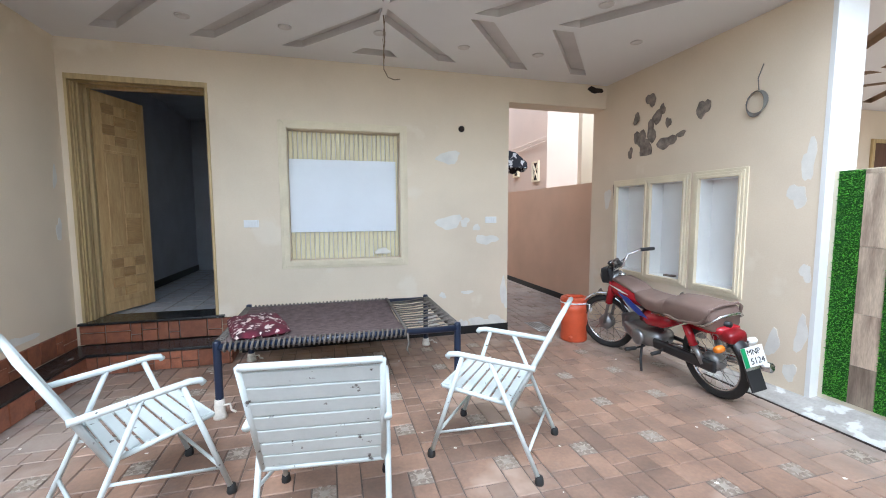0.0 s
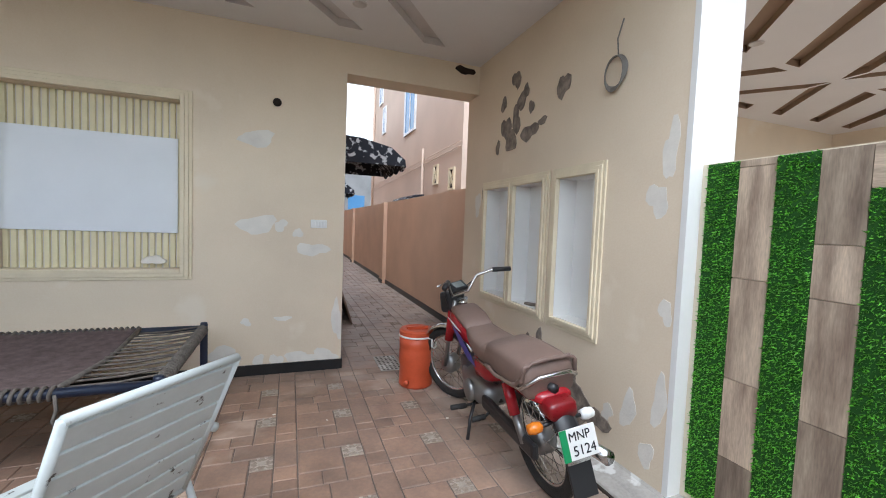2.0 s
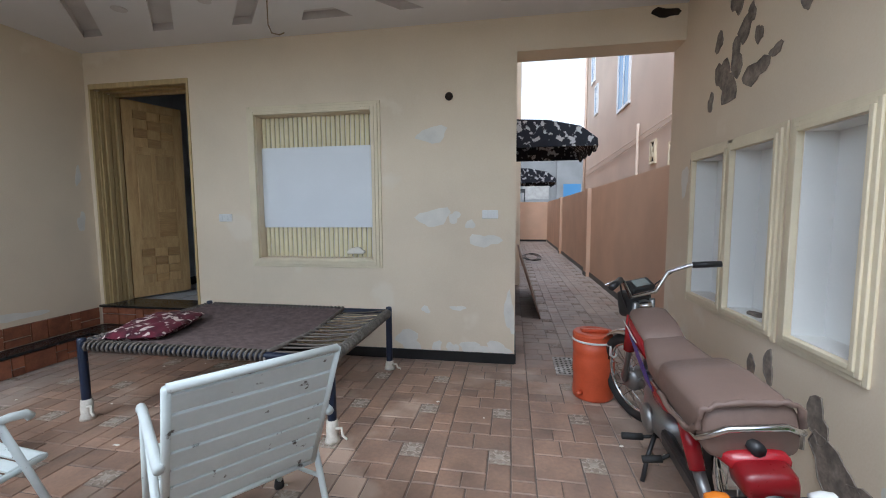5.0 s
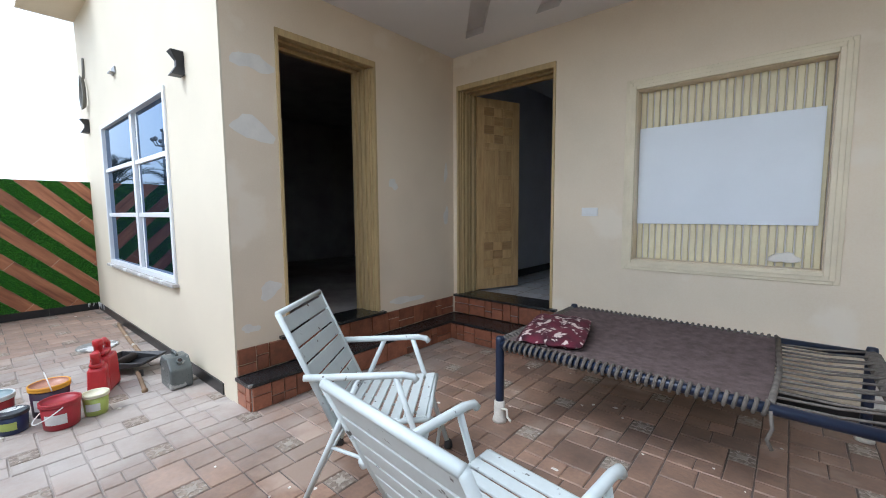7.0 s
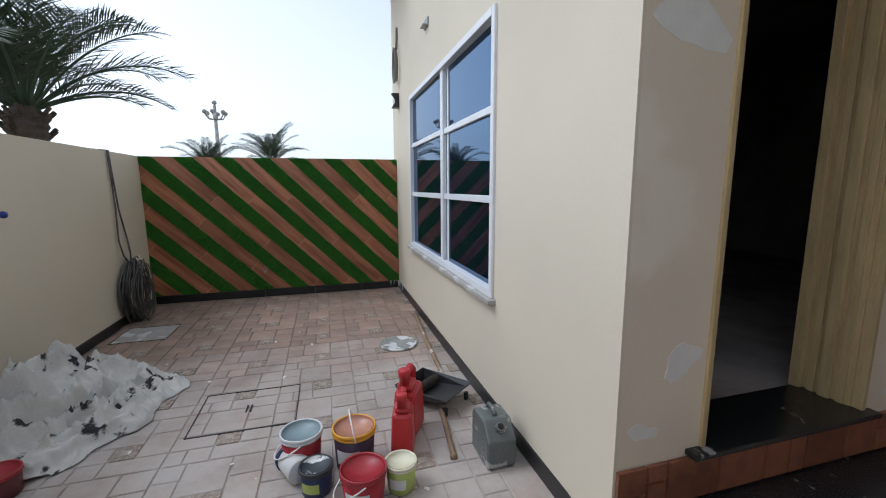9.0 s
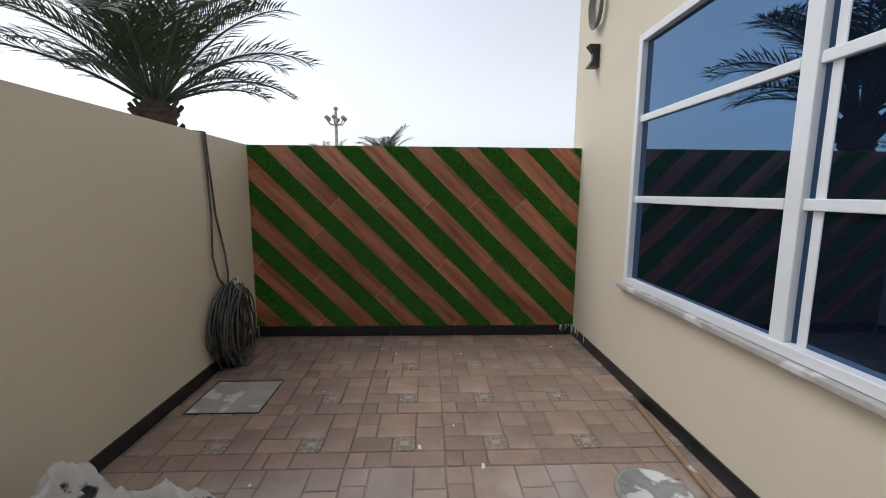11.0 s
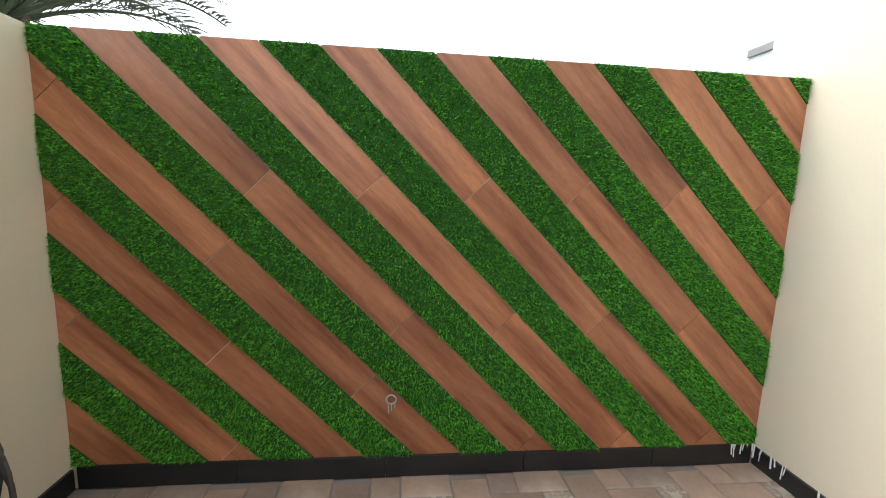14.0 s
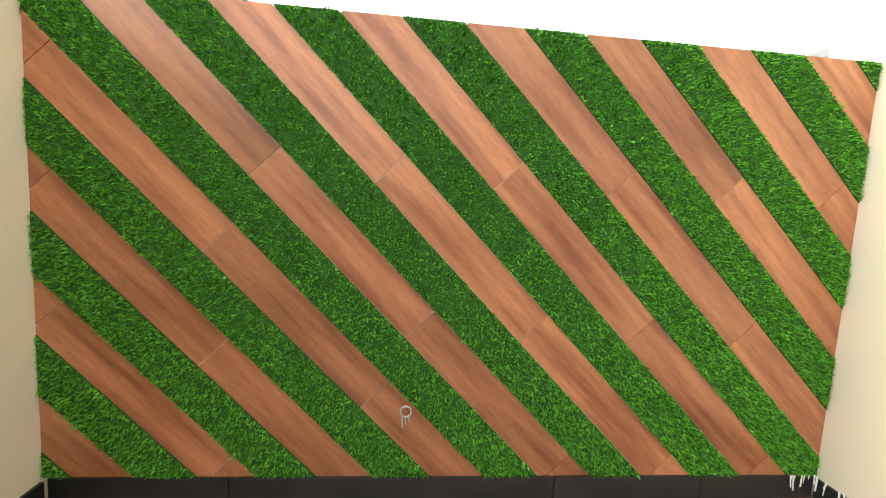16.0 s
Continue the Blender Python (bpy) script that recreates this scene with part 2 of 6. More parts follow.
def blob(cx, cy, r, n=14, sx=1.0, sy=1.0, seed=0):
    """An uneven rounded outline."""
    rn = random.Random(seed)
    ph = [rn.uniform(0, 6.28) for _ in range(3)]
    out = []
    for k in range(n):
        a = 2 * math.pi * k / n
        q = r * (1 + 0.22 * math.sin(2 * a + ph[0]) + 0.16 * math.sin(3 * a + ph[1]) + 0.1 * math.sin(5 * a + ph[2]))
        out.append((cx + sx * q * math.cos(a), cy + sy * q * math.sin(a)))
    return out


# ---- plan ----
BACK, NICHE, FRONT, DOORW, STRIPE, LEFT = 4.63, 3.52, 2.29, -1.977, -6.34, -0.64
CEIL, SILL, WALLTOP = 2.9, 0.40, 1.72
COLY = 2.31

# ---- walls ----
setting(box("ground", -300, 300, -300, 300, -0.6, -0.12, M_EARTH), "bare sandy earth beyond the house plots", "ground")
setting(box("floor", STRIPE - 0.2, 3.8, LEFT - 0.2, 22, -0.118, -0.0065, M_GROUT), "paved yard floor of terracotta pavers with grey joints", "floor")
# back wall with hall door, shuttered window and passage
wb = BACK + 0.25
setting(boxes("wall_back", [
    (DOORW - 0.25, -1.925, BACK, wb, -0.05, CEIL + 0.3), (-1.925, -0.812, BACK, wb, 2.6, CEIL + 0.3), (-0.812, -0.13, BACK, wb, -0.05, CEIL + 0.3),
    (-0.13, 0.985, BACK, wb, -0.05, 0.91), (-0.13, 0.985, BACK, wb, 2.215, CEIL + 0.3), (0.985, 2.245, BACK, wb, -0.05, CEIL + 0.3),
    (2.245, 3.8, BACK, wb, 2.63, CEIL + 0.3)], M_CREAM), "cream painted porch wall with pale putty patches", "wall")
setting(boxes("wall_house_side", [(2.0, 2.245, wb, 21, -0.05, 5.5)], M_PEACH), "cream side wall of the house along the passage", "wall")
# wall with three niches
nl = [(4.36, 3.92), (3.84, 3.43), (3.26, 2.88)]
nb = [(NICHE, 3.8, COLY, 2.88, -0.05, CEIL), (NICHE, 3.8, 4.36, 4.87, -0.05, CEIL)]
nb += [(NICHE, 3.8, 2.88, 4.36, -0.05, 0.73), (NICHE, 3.8, 2.88, 4.36, 1.68, CEIL), (NICHE, 3.8, 3.26, 3.43, 0.73, 1.68), (NICHE, 3.8, 3.84, 3.92, 0.73, 1.68)]
setting(boxes("wall_niche", nb, M_CREAM), "cream painted boundary wall with three niches and broken plaster", "wall")
setting(boxes("niche_back", [(3.66, 3.67, b - 0.0, a + 0.0, 0.73, 1.68) for a, b in nl], M_WHITE), "white painted backs of the three wall niches", "wall")
liner = []
for a, b in nl:
    liner += [(NICHE + 0.003, 3.66, a - 0.004, a + 0.001, 0.73, 1.68), (NICHE + 0.003, 3.66, b - 0.001, b + 0.004, 0.73, 1.68), (NICHE + 0.003, 3.66, b + 0.004, a - 0.004, 0.729, 0.734), (NICHE + 0.003, 3.66, b + 0.004, a - 0.004, 1.676, 1.681)]
setting(boxes("niche_lining", liner, M_WHITE), "white painted sides of the three wall niches", "wall")
# white instead of cream: daylight on this open end is put into the colour
setting(box("column_face", NICHE - 0.003, 3.803, COLY - 0.03, COLY + 0.001, -0.05, CEIL, M_WHITE), "end of the dividing wall, whitened for the open light it faces", "column")
# wall with the room door, and the house front
dw = DOORW - 0.25
setting(boxes("wall_room", [
    (dw, DOORW, FRONT, 2.66, -0.05, 4.6), (dw, DOORW, 2.66, 3.56, 2.58, 4.6), (dw, DOORW, 3.56, BACK, -0.05, 4.6)], M_CREAM),
    "cream porch wall with patches of putty and a tall doorway", "wall")
wx0, wx1, wz0, wz1 = -5.39, -3.05, 0.71, 2.32
setting(boxes("wall_front", [
    (STRIPE - 0.2, wx0, FRONT, FRONT + 0.25, -0.05, 4.6), (wx0, wx1, FRONT, FRONT + 0.25, -0.05, wz0), (wx0, wx1, FRONT, FRONT + 0.25, wz1, 4.6),
    (wx1, DOORW - 0.25, FRONT, FRONT + 0.25, -0.05, 4.6)], M_FRONT), "pale cream painted house front", "wall")
setting(box("corner_face", DOORW - 0.251, DOORW + 0.002, FRONT - 0.002, FRONT + 0.01, -0.05, 4.6, M_FRONT), "pale cream painted corner of the house", "wall")
setting(box("upper_slab", STRIPE - 0.2, -5.45, 1.75, FRONT + 0.2, 3.82, 4.02, M_CREAM), "cream painted projecting slab of the upper floor", "slab")
# yard walls
setting(box("wall_yard_left", STRIPE - 0.2, 4.2, LEFT - 0.2, LEFT, -0.05, WALLTOP, M_FRONT), "pale cream painted boundary wall", "wall")
stripe_wall = setting(box("wall_striped", STRIPE - 0.2, STRIPE, LEFT - 0.2, FRONT + 0.1, -0.05, WALLTOP - 0.004, M_FRONT), "yard wall clad in diagonal wood tile and turf strips", "wall")
# passage
setting(boxes("wall_passage", [(3.8, 4.0, 4.87, 20.2, -0.05, 1.80), (3.72, 3.8, 9.8, 10.1, -0.05, 1.80), (3.72, 3.8, 14.6, 14.9, -0.05, 1.80), (2.245, 4.0, 20.2, 20.4, -0.05, 1.80)], M_PEACH),
        "peach painted boundary wall of the side passage", "wall")
# divider towards the neighbour
grass_wall = setting(box("wall_divider", 3.6, 3.8, LEFT, COLY - 0.03, -0.05, 1.66, M_FRONT), "low dividing wall clad in grey wood tiles and turf", "wall")
# neighbour's porch
setting(boxes("neighbour_porch", [(3.81, 9.5, 4.63, 4.88, -0.05, 2.0), (3.81, 4.7, 4.63, 4.88, 2.0, 3.2), (5.7, 9.5, 4.63, 4.88, 2.0, 3.2), (4.7, 5.7, 4.63, 4.88, 2.5, 3.2), (9.3, 9.5, 0, 4.63, -0.05, 3.2), (4.05, 9.5, 5.9, 6.0, 0, 3)], M_CREAM), "cream walls of the neighbouring porch", "wall")
setting(boxes("neighbour_floor", [(3.8, 9.5, LEFT, 4.63, -0.118, -0.01)], M_TERRA), "terracotta paved neighbouring porch floor", "floor")

# ---- ceilings ----
def ceiling(name, x0, x1, y0, y1, flip, groove):
    bm = bmesh.new()
    add_box(bm, x0, x1, y0, y1, CEIL, CEIL + 0.25)
    ob = mesh_ob(name, bm, [M_CEIL, groove])
    cuts = bmesh.new()
    quads = []
    for dx in (0.0, 0.72):
        quads.append([(-1.58 + dx, 4.33), (-1.38 + dx, 4.33), (-0.62 + dx, 3.44), (-0.82 + dx, 3.44)])
        quads.append([(2.13 + dx, 4.36), (2.33 + dx, 4.36), (1.57 + dx, 3.44), (1.37 + dx, 3.44)])
    quads.append([(-0.12, 4.35), (0.06, 4.35), (0.68, 3.64), (0.68, 3.44)])
    quads.append([(1.53, 4.35), (1.34, 4.35), (0.72, 3.64), (0.72, 3.44)])
    quads.append([(0.50, 4.37), (0.94, 4.37), (0.84, 4.22), (0.60, 4.22)])
    quads += [[(x, 6.79 - y) for x, y in q] for q in quads]
    for q in quads:
        if flip:
            q = [(flip - x, y) for x, y in q]
        if max(p[0] for p in q) < x1 - 0.03 and min(p[0] for p in q) > x0 + 0.03 and min(p[1] for p in q) > y0 + 0.02:
            add_prism(cuts, q, "z", CEIL - 0.05, CEIL + 0.06, 1)
    cut = mesh_ob("cutter", cuts, [M_CEIL, groove])
    md = ob.modifiers.new("cut", "BOOLEAN")
    md.object, md.operation, md.solver = cut, "DIFFERENCE", "EXACT"
    me = bpy.data.meshes.new_from_object(ob.evaluated_get(bpy.context.evaluated_depsgraph_get()))
    ob.modifiers.clear()
    ob.data = me
    bpy.data.objects.remove(cut)
    return ob


# ceiling white greyed: the shade inside the grooves is put into this colour
M_GROOVE = mat("groove_paint", (0.68, 0.65, 0.63), 0.8, 0.05, 3, 50, 0.05)
M_GROOVEB = mat("brown_groove_paint", (0.34, 0.24, 0.165), 0.7, 0.05, 3, 50, 0.05)
setting(ceiling("ceiling", DOORW, 3.8, 2.0, BACK, 0, M_GROOVE), "white false ceiling with recessed diagonal grooves", "ceiling")
setting(ceiling("ceiling_neighbour", 3.8, 9.5, 1.6, BACK, 7.5, M_GROOVEB), "neighbour's white false ceiling with brown recessed grooves", "ceiling")
setting(boxes("roof", [(DOORW, 9.5, 2.0, wb, CEIL + 0.25, CEIL + 0.45), (-6.5, 2.2, wb, 12, 3.2, 3.4), (-6.5, DOORW, FRONT + 0.25, wb, 3.2, 3.4)], M_CONC), "concrete roof slab over the house", "roof")

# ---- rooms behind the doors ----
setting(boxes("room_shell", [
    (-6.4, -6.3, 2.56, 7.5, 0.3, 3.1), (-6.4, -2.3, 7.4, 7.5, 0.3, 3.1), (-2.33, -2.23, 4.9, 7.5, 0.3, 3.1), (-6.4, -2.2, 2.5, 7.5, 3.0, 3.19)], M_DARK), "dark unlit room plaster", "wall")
setting(box("room_floor", -6.4, -2.0, 2.45, 7.5, 0.2, SILL - 0.02, M_GROUT), "dark room floor in the paving's grout colour", "floor")
setting(boxes("hall_shell", [(-2.22, -2.05, 4.88, 8.6, 0.3, 3.1), (-2.2, -1.1, 8.4, 8.5, 0.3, 3.1), (-0.2, 2.0, 8.4, 8.5, 0.3, 3.1), (-1.1, -0.2, 8.4, 8.5, 2.45, 3.1), (1.9, 2.0, 4.88, 8.6, 0.3, 3.1), (-2.2, 2.0, 4.88, 12, 3.0, 3.19), (-2.2, 2.0, 11.8, 12, .3, 3.1)], M_ROOM), "grey plastered hall walls", "wall")
setting(box("hall_floor", -2.05, 2.0, BACK + 0.02, 12, 0.2, SILL - 0.02, M_ROOM), "grey hall floor", "floor")


# ---- things: shared helpers ----
def root(name, m, label, category, group=""):
    ob = new(name)
    ob.empty_display_size = 0.1
    ob.matrix_world = m
    return tagged(ob, label, category, group)


def clip_rect(poly, u0, u1, v0, v1):
    for ax, lim, sgn in ((0, u0, 1), (0, u1, -1), (1, v0, 1), (1, v1, -1)):
        out = []
        for i, p in enumerate(poly):
            q = poly[i - 1]
            a, b = sgn * (q[ax] - lim), sgn * (p[ax] - lim)
            if (a < 0) != (b < 0):
                k = a / (a - b)
                out.append((q[0] + k * (p[0] - q[0]), q[1] + k * (p[1] - q[1])))
            if b >= 0:
                out.append(p)
        poly = out
        if len(poly) < 3:
            return []
    return poly


def inside(p, poly):
    x, y, c = p[0], p[1], False
    for i in range(len(poly)):
        (x0, y0), (x1, y1) = poly[i - 1], poly[i]
        if (y0 > y) != (y1 > y) and x < (x1 - x0) * (y - y0) / (y1 - y0) + x0:
            c = not c
    return c


def turf(name, polys, plane, axis_sign, parent, label, density=34000, seed=3):
    """Turf strips on a wall whose face lies at x = plane; blades stand out along axis_sign."""
    rng = np.random.default_rng(seed)
    bm = bmesh.new()
    for p in polys:
        add_prism(bm, p, "x", plane, plane + axis_sign * 0.006)
    base = mesh_ob("turf_backing", bm, M_TURFBASE, parent)
    verts, faces, tint = [], [], []
    for p in polys:
        us, vs = [q[0] for q in p], [q[1] for q in p]
        n = int(density * (max(us) - min(us)) * (max(vs) - min(vs)))
        pts = rng.uniform((min(us) - 0.006, min(vs) - 0.006), (max(us) + 0.006, max(vs) + 0.004), (n, 2))
        for u, v in pts:
            if not inside((u, v), p):
                continue
            a, ln, w = rng.uniform(0, 6.28), rng.uniform(0.009, 0.02), rng.uniform(0.0022, 0.0042)
            lu, lv = rng.normal(0, 0.0045), rng.normal(-0.001, 0.0045)
            du, dv = w * math.cos(a), w * math.sin(a)
            i = len(verts)
            x0, x1 = plane + axis_sign * 0.005, plane + axis_sign * (0.004 + ln)
            verts += [(x0, u - du, v - dv), (x0, u + du, v + dv), (x1, u + lu, v + lv)]
            faces.append((i, i + 1, i + 2))
            tint += [rng.random()] * 3
    me = bpy.data.meshes.new(name)
    me.from_pydata(verts, [], faces)
    at = me.attributes.new("tint", "FLOAT", "POINT")
    at.data.foreach_set("value", tint)
    me.materials.append(M_GRASS)
    ob = new(name, me)
    ob.parent = parent
    return tagged(ob, label, kind="stuff")


# ---- striped wall cladding ----
TH = radians(44.9)
ct, sn = math.cos(TH), math.sin(TH)
SK = 0.095
turf_polys = []
for n in range(-5, 8):
    u0 = 0.142 + 0.416 * n
    first = {-3: 0.72, -2: 1.153, -1: 1.008, -4: 0.5, -5: 0.3}.get(n, 1.272)
    wid = 0.416 * sn / 2

    def at(l, w):
        # l along the strip (down to the right), w across it (to the lower left)
        return (u0 + l * ct - w * sn, 1.272 - l * sn - w * ct)
    g = clip_rect([at(-3, 0), at(3, 0), at(3, -wid), at(-3, -wid)], LEFT, FRONT, SK, WALLTOP)
    if g:
        turf_polys.append(g)
    l0 = (1.272 - first) / sn
    for k in range(-3, 5):
        a, b = l0 + k * 0.773 + 0.0015, l0 + (k + 1) * 0.773 - 0.0015
        p = clip_rect([at(a, 0.002), at(b, 0.002), at(b, wid - 0.002), at(a, wid - 0.002)], LEFT, FRONT, SK, WALLTOP)
        if p:
            cu, cv = sum(q[0] for q in p) / len(p), sum(q[1] for q in p) / len(p)
            rot = Matrix.Rotation(-(math.pi / 2 - TH), 4, "X")
            inv = rot.inverted()
            bm = bmesh.new()
            add_prism(bm, p, "x", 0.0, 0.004)
            for v in bm.verts:
                v.co = inv @ (v.co - Vector((0, cu, cv)))
            ob = mesh_ob("plank", bm, M_PLANK, stripe_wall)
            ob.matrix_local = Matrix.Translation((STRIPE, cu, cv)) @ rot
turf("turf_strip", turf_polys, STRIPE, 1, stripe_wall, "green artificial turf in diagonal strips")
setting(boxes("skirting_striped", [(STRIPE, STRIPE + 0.014, LEFT + 0.002 + 0.02 + k * 0.6, min(FRONT - 0.02, LEFT + 0.02 + (k + 1) * 0.6), 0, SK) for k in range(5)], M_BLACK, bevel=0.002), "black tile skirting with paint splashes", "skirting")
setting(boxes("baseboard", [
    (STRIPE + 0.014, DOORW - 0.22, FRONT - 0.012, FRONT, 0, 0.085), (STRIPE + 0.014, 4.0, LEFT, LEFT + 0.012, 0, 0.085),
    (-0.62, 2.245, BACK - 0.012, BACK, 0, 0.09), (2.245, 2.257, BACK, 20.2, 0, 0.09),
    (3.788, 3.8, 4.87, 9.8, 0, 0.09), (3.708, 3.72, 9.79, 10.11, 0, 0.09), (3.788, 3.8, 10.1, 14.6, 0, 0.09), (3.708, 3.72, 14.59, 14.91, 0, 0.09), (3.788, 3.8, 14.9, 20.2, 0, 0.09), (2.26, 3.78, 20.188, 20.2, 0, 0.09)], M_BLACK), "black skirting along the foot of the walls", "baseboard")
# small pull ring with drips on the planks
bm = bmesh.new()
add_tube(bm, [(STRIPE + 0.02, 0.60 + 0.02 * math.cos(a), 0.355 + 0.02 * math.sin(a)) for a in np.linspace(0, 6.28, 16)[:-1]], 0.004, 6, True)
for k, q in enumerate((-0.012, 0.0, 0.013)):
    add_tube(bm, [(STRIPE + 0.013, 0.60 + q, 0.335), (STRIPE + 0.012, 0.602 + q, 0.29 + 0.012 * k)], 0.003, 5)
tagged(mesh_ob("wall_socket_ring", bm, M_CONC), "small grey plaster ring with drips on the striped wall", "wall ring")
# splashes of white paint in the corner
bm = bmesh.new()
rn = random.Random(4)
for k in range(16):
    y = FRONT - 0.015 - (0 if k % 2 else rn.uniform(0, 0.12))
    x = STRIPE + (rn.uniform(0.0, 0.35) if k % 2 else 0.016)
    add_tube(bm, [(x, y, 0.10), (x + rn.uniform(-.01, .01), y, 0.10 - rn.uniform(0.02, 0.07))], rn.uniform(0.002, 0.004), 5)
tagged(mesh_ob("paint_drips", bm, M_WHITE), "white paint drips over the black skirting", "paint drips", kind="stuff")

# ---- divider cladding: vertical strips ----
zt, zb = 1.655, 0.10
edge, SW = 2.25, 0.143
gp = []


def wall_tile(y0, y1, z0, z1, lying=False):
    bm = bmesh.new()
    w, h = y1 - y0 - 0.003, z1 - z0 - 0.003
    if lying:
        w, h = h, w
    add_box(bm, -0.009, 0, -w / 2, w / 2, -h / 2, h / 2)
    ob = mesh_ob("tile", bm, M_GREYWOOD, grass_wall)
    ob.matrix_local = pose(3.6, (y0 + y1) / 2, (z0 + z1) / 2, 90 if lying else 0, 0, 0)


def tile_column(y0, y1, z0, z1, hs):
    z, k = z1, 0
    while z > z0 + 0.01:
        a = max(z0, z - hs[k % len(hs)])
        if a - z0 < 0.05:
            a = z0
        wall_tile(y0, y1, a, z)
        z, k = a, k + 1


def tile_row(y0, y1, z0, z1, ln):
    y = y1
    while y > y0 + 0.01:
        a = max(y0, y - ln)
        wall_tile(a, y, z0, z1, True)
        y = a


def rect(y0, y1, z0, z1):
    gp.append([(y0, z0), (y1, z0), (y1, z1), (y0, z1)])


# two strips of turf and tile, then frames of tile and turf one inside the other
rect(edge - SW, edge, zb, zt)
tile_column(edge - 2 * SW, edge - SW, zb, zt, (0.03, 0.47, 0.44, 0.35, 0.42))
rect(edge - 3 * SW, edge - 2 * SW, zb, zt)
tile_column(edge - 4 * SW, edge - 3 * SW, zb, zt, (0.34, 0.2, 0.46, 0.42, 0.3))
y1 = edge - 4 * SW
tile_row(LEFT, y1, 1.508, zt, 0.62)
tile_row(LEFT, y1, zb, 0.195, 0.45)
rect(LEFT, y1, 1.36, 1.508)
rect(LEFT, y1, 0.195, 0.341)
rect(y1 - SW, y1, 0.341, 1.36)
y2 = y1 - SW
tile_column(y2 - SW, y2, 0.341, 1.36, (0.11, 0.24, 0.40, 0.15, 0.2))
tile_row(LEFT, y2 - SW, 0.341, 0.48, 0.5)
tile_row(LEFT, y2 - SW, 1.22, 1.36, 0.5)
rect(LEFT, y2 - SW, 0.48, 1.22)
turf("turf_strip", gp, 3.6, -1, grass_wall, "green artificial turf in upright strips and square frames", 22000, 5)

# ---- front step and sills ----
ST = 0.19
bm = bmesh.new()
add_box(bm, DOORW, -1.785, 2.30, BACK, -0.02, ST - 0.025)
add_box(bm, -1.785, -0.66, 4.335, BACK, -0.02, ST - 0.025)
step = setting(mesh_ob("step", bm, M_GROUT), "entrance step faced in brown brick tiles", "step")
bm = bmesh.new()
add_prism(bm, [(DOORW, 2.275), (-1.765, 2.275), (-1.765, 4.315), (-0.645, 4.315), (-0.645, BACK), (DOORW, BACK)], "z", ST - 0.025, ST)
mesh_ob("tread", bm, M_GRANITE, step, bevel=0.004)["label"] = "black granite tread splashed with paint"


def brick_run(parent, p, d, length, z0, z1, normal, seed):
    """Small brick tiles of mixed sizes along a line."""
    rn = random.Random(seed)
    p, d, nrm = Vector(p), Vector(d), Vector(normal)
    s = 0.0
    while s < length - 0.02:
        w = min(rn.choice((0.09, 0.13, 0.2, 0.24)), length - s)
        if length - s - w < 0.05:
            w = length - s
        cuts = rn.choice(([z0, z1], [z0, z0 + 0.38 * (z1 - z0), z1], [z0, z0 + 0.6 * (z1 - z0), z1])) if w < 0.22 else [z0, z1]
        for a, b in zip(cuts, cuts[1:]):
            bm = bmesh.new()
            hw, hh, t = w / 2 - 0.003, (b - a) / 2 - 0.003, 0.012
            lo = [(-hw, -hh), (hw, -hh), (hw, hh), (-hw, hh)]
            q0 = [bm.verts.new(d * u + Vector((0, 0, v))) for u, v in lo]
            q1 = [bm.verts.new(d * (u * 0.96) + Vector((0, 0, v * 0.93)) + nrm * t) for u, v in lo]
            bm.faces.new(q1)
            for i in range(4):
                bm.faces.new((q0[i], q0[(i + 1) % 4], q1[(i + 1) % 4], q1[i]))
            ob = mesh_ob("brick", bm, M_BRICKT, parent)
            ob.location = p + d * (s + w / 2) + Vector((0, 0, (a + b) / 2))
        s += w


brick_run(step, (-1.785, 2.30, 0), (0, 1, 0), 2.035, 0.0, ST - 0.025, (1, 0, 0), 1)
brick_run(step, (-1.785, 4.335, 0), (1, 0, 0), 1.125, 0.0, ST - 0.025, (0, -1, 0), 2)
brick_run(step, (DOORW, 2.30, 0), (1, 0, 0), 0.19, 0.0, ST - 0.025, (0, -1, 0), 3)
brick_run(step, (-0.66, 4.335, 0), (0, 1, 0), 0.29, 0.0, ST - 0.025, (1, 0, 0), 8)
brick_run(step, (DOORW + 0.004, FRONT + 0.005, 0), (0, 1, 0), 2.30, ST + 0.002, 0.375, (1, 0, 0), 4)
brick_run(step, (DOORW + 0.02, BACK - 0.004, 0), (1, 0, 0), 1.33, ST + 0.002, 0.375, (0, -1, 0), 5)
setting(box("sill_room", dw, DOORW + 0.05, 2.60, 3.60, 0.378, SILL, M_GRANITE, bevel=0.004), "black granite door sill", "sill")
setting(box("sill_hall", -1.95, -0.76, BACK - 0.05, BACK + 0.3, 0.378, SILL, M_GRANITE, bevel=0.004), "black granite door sill", "sill")


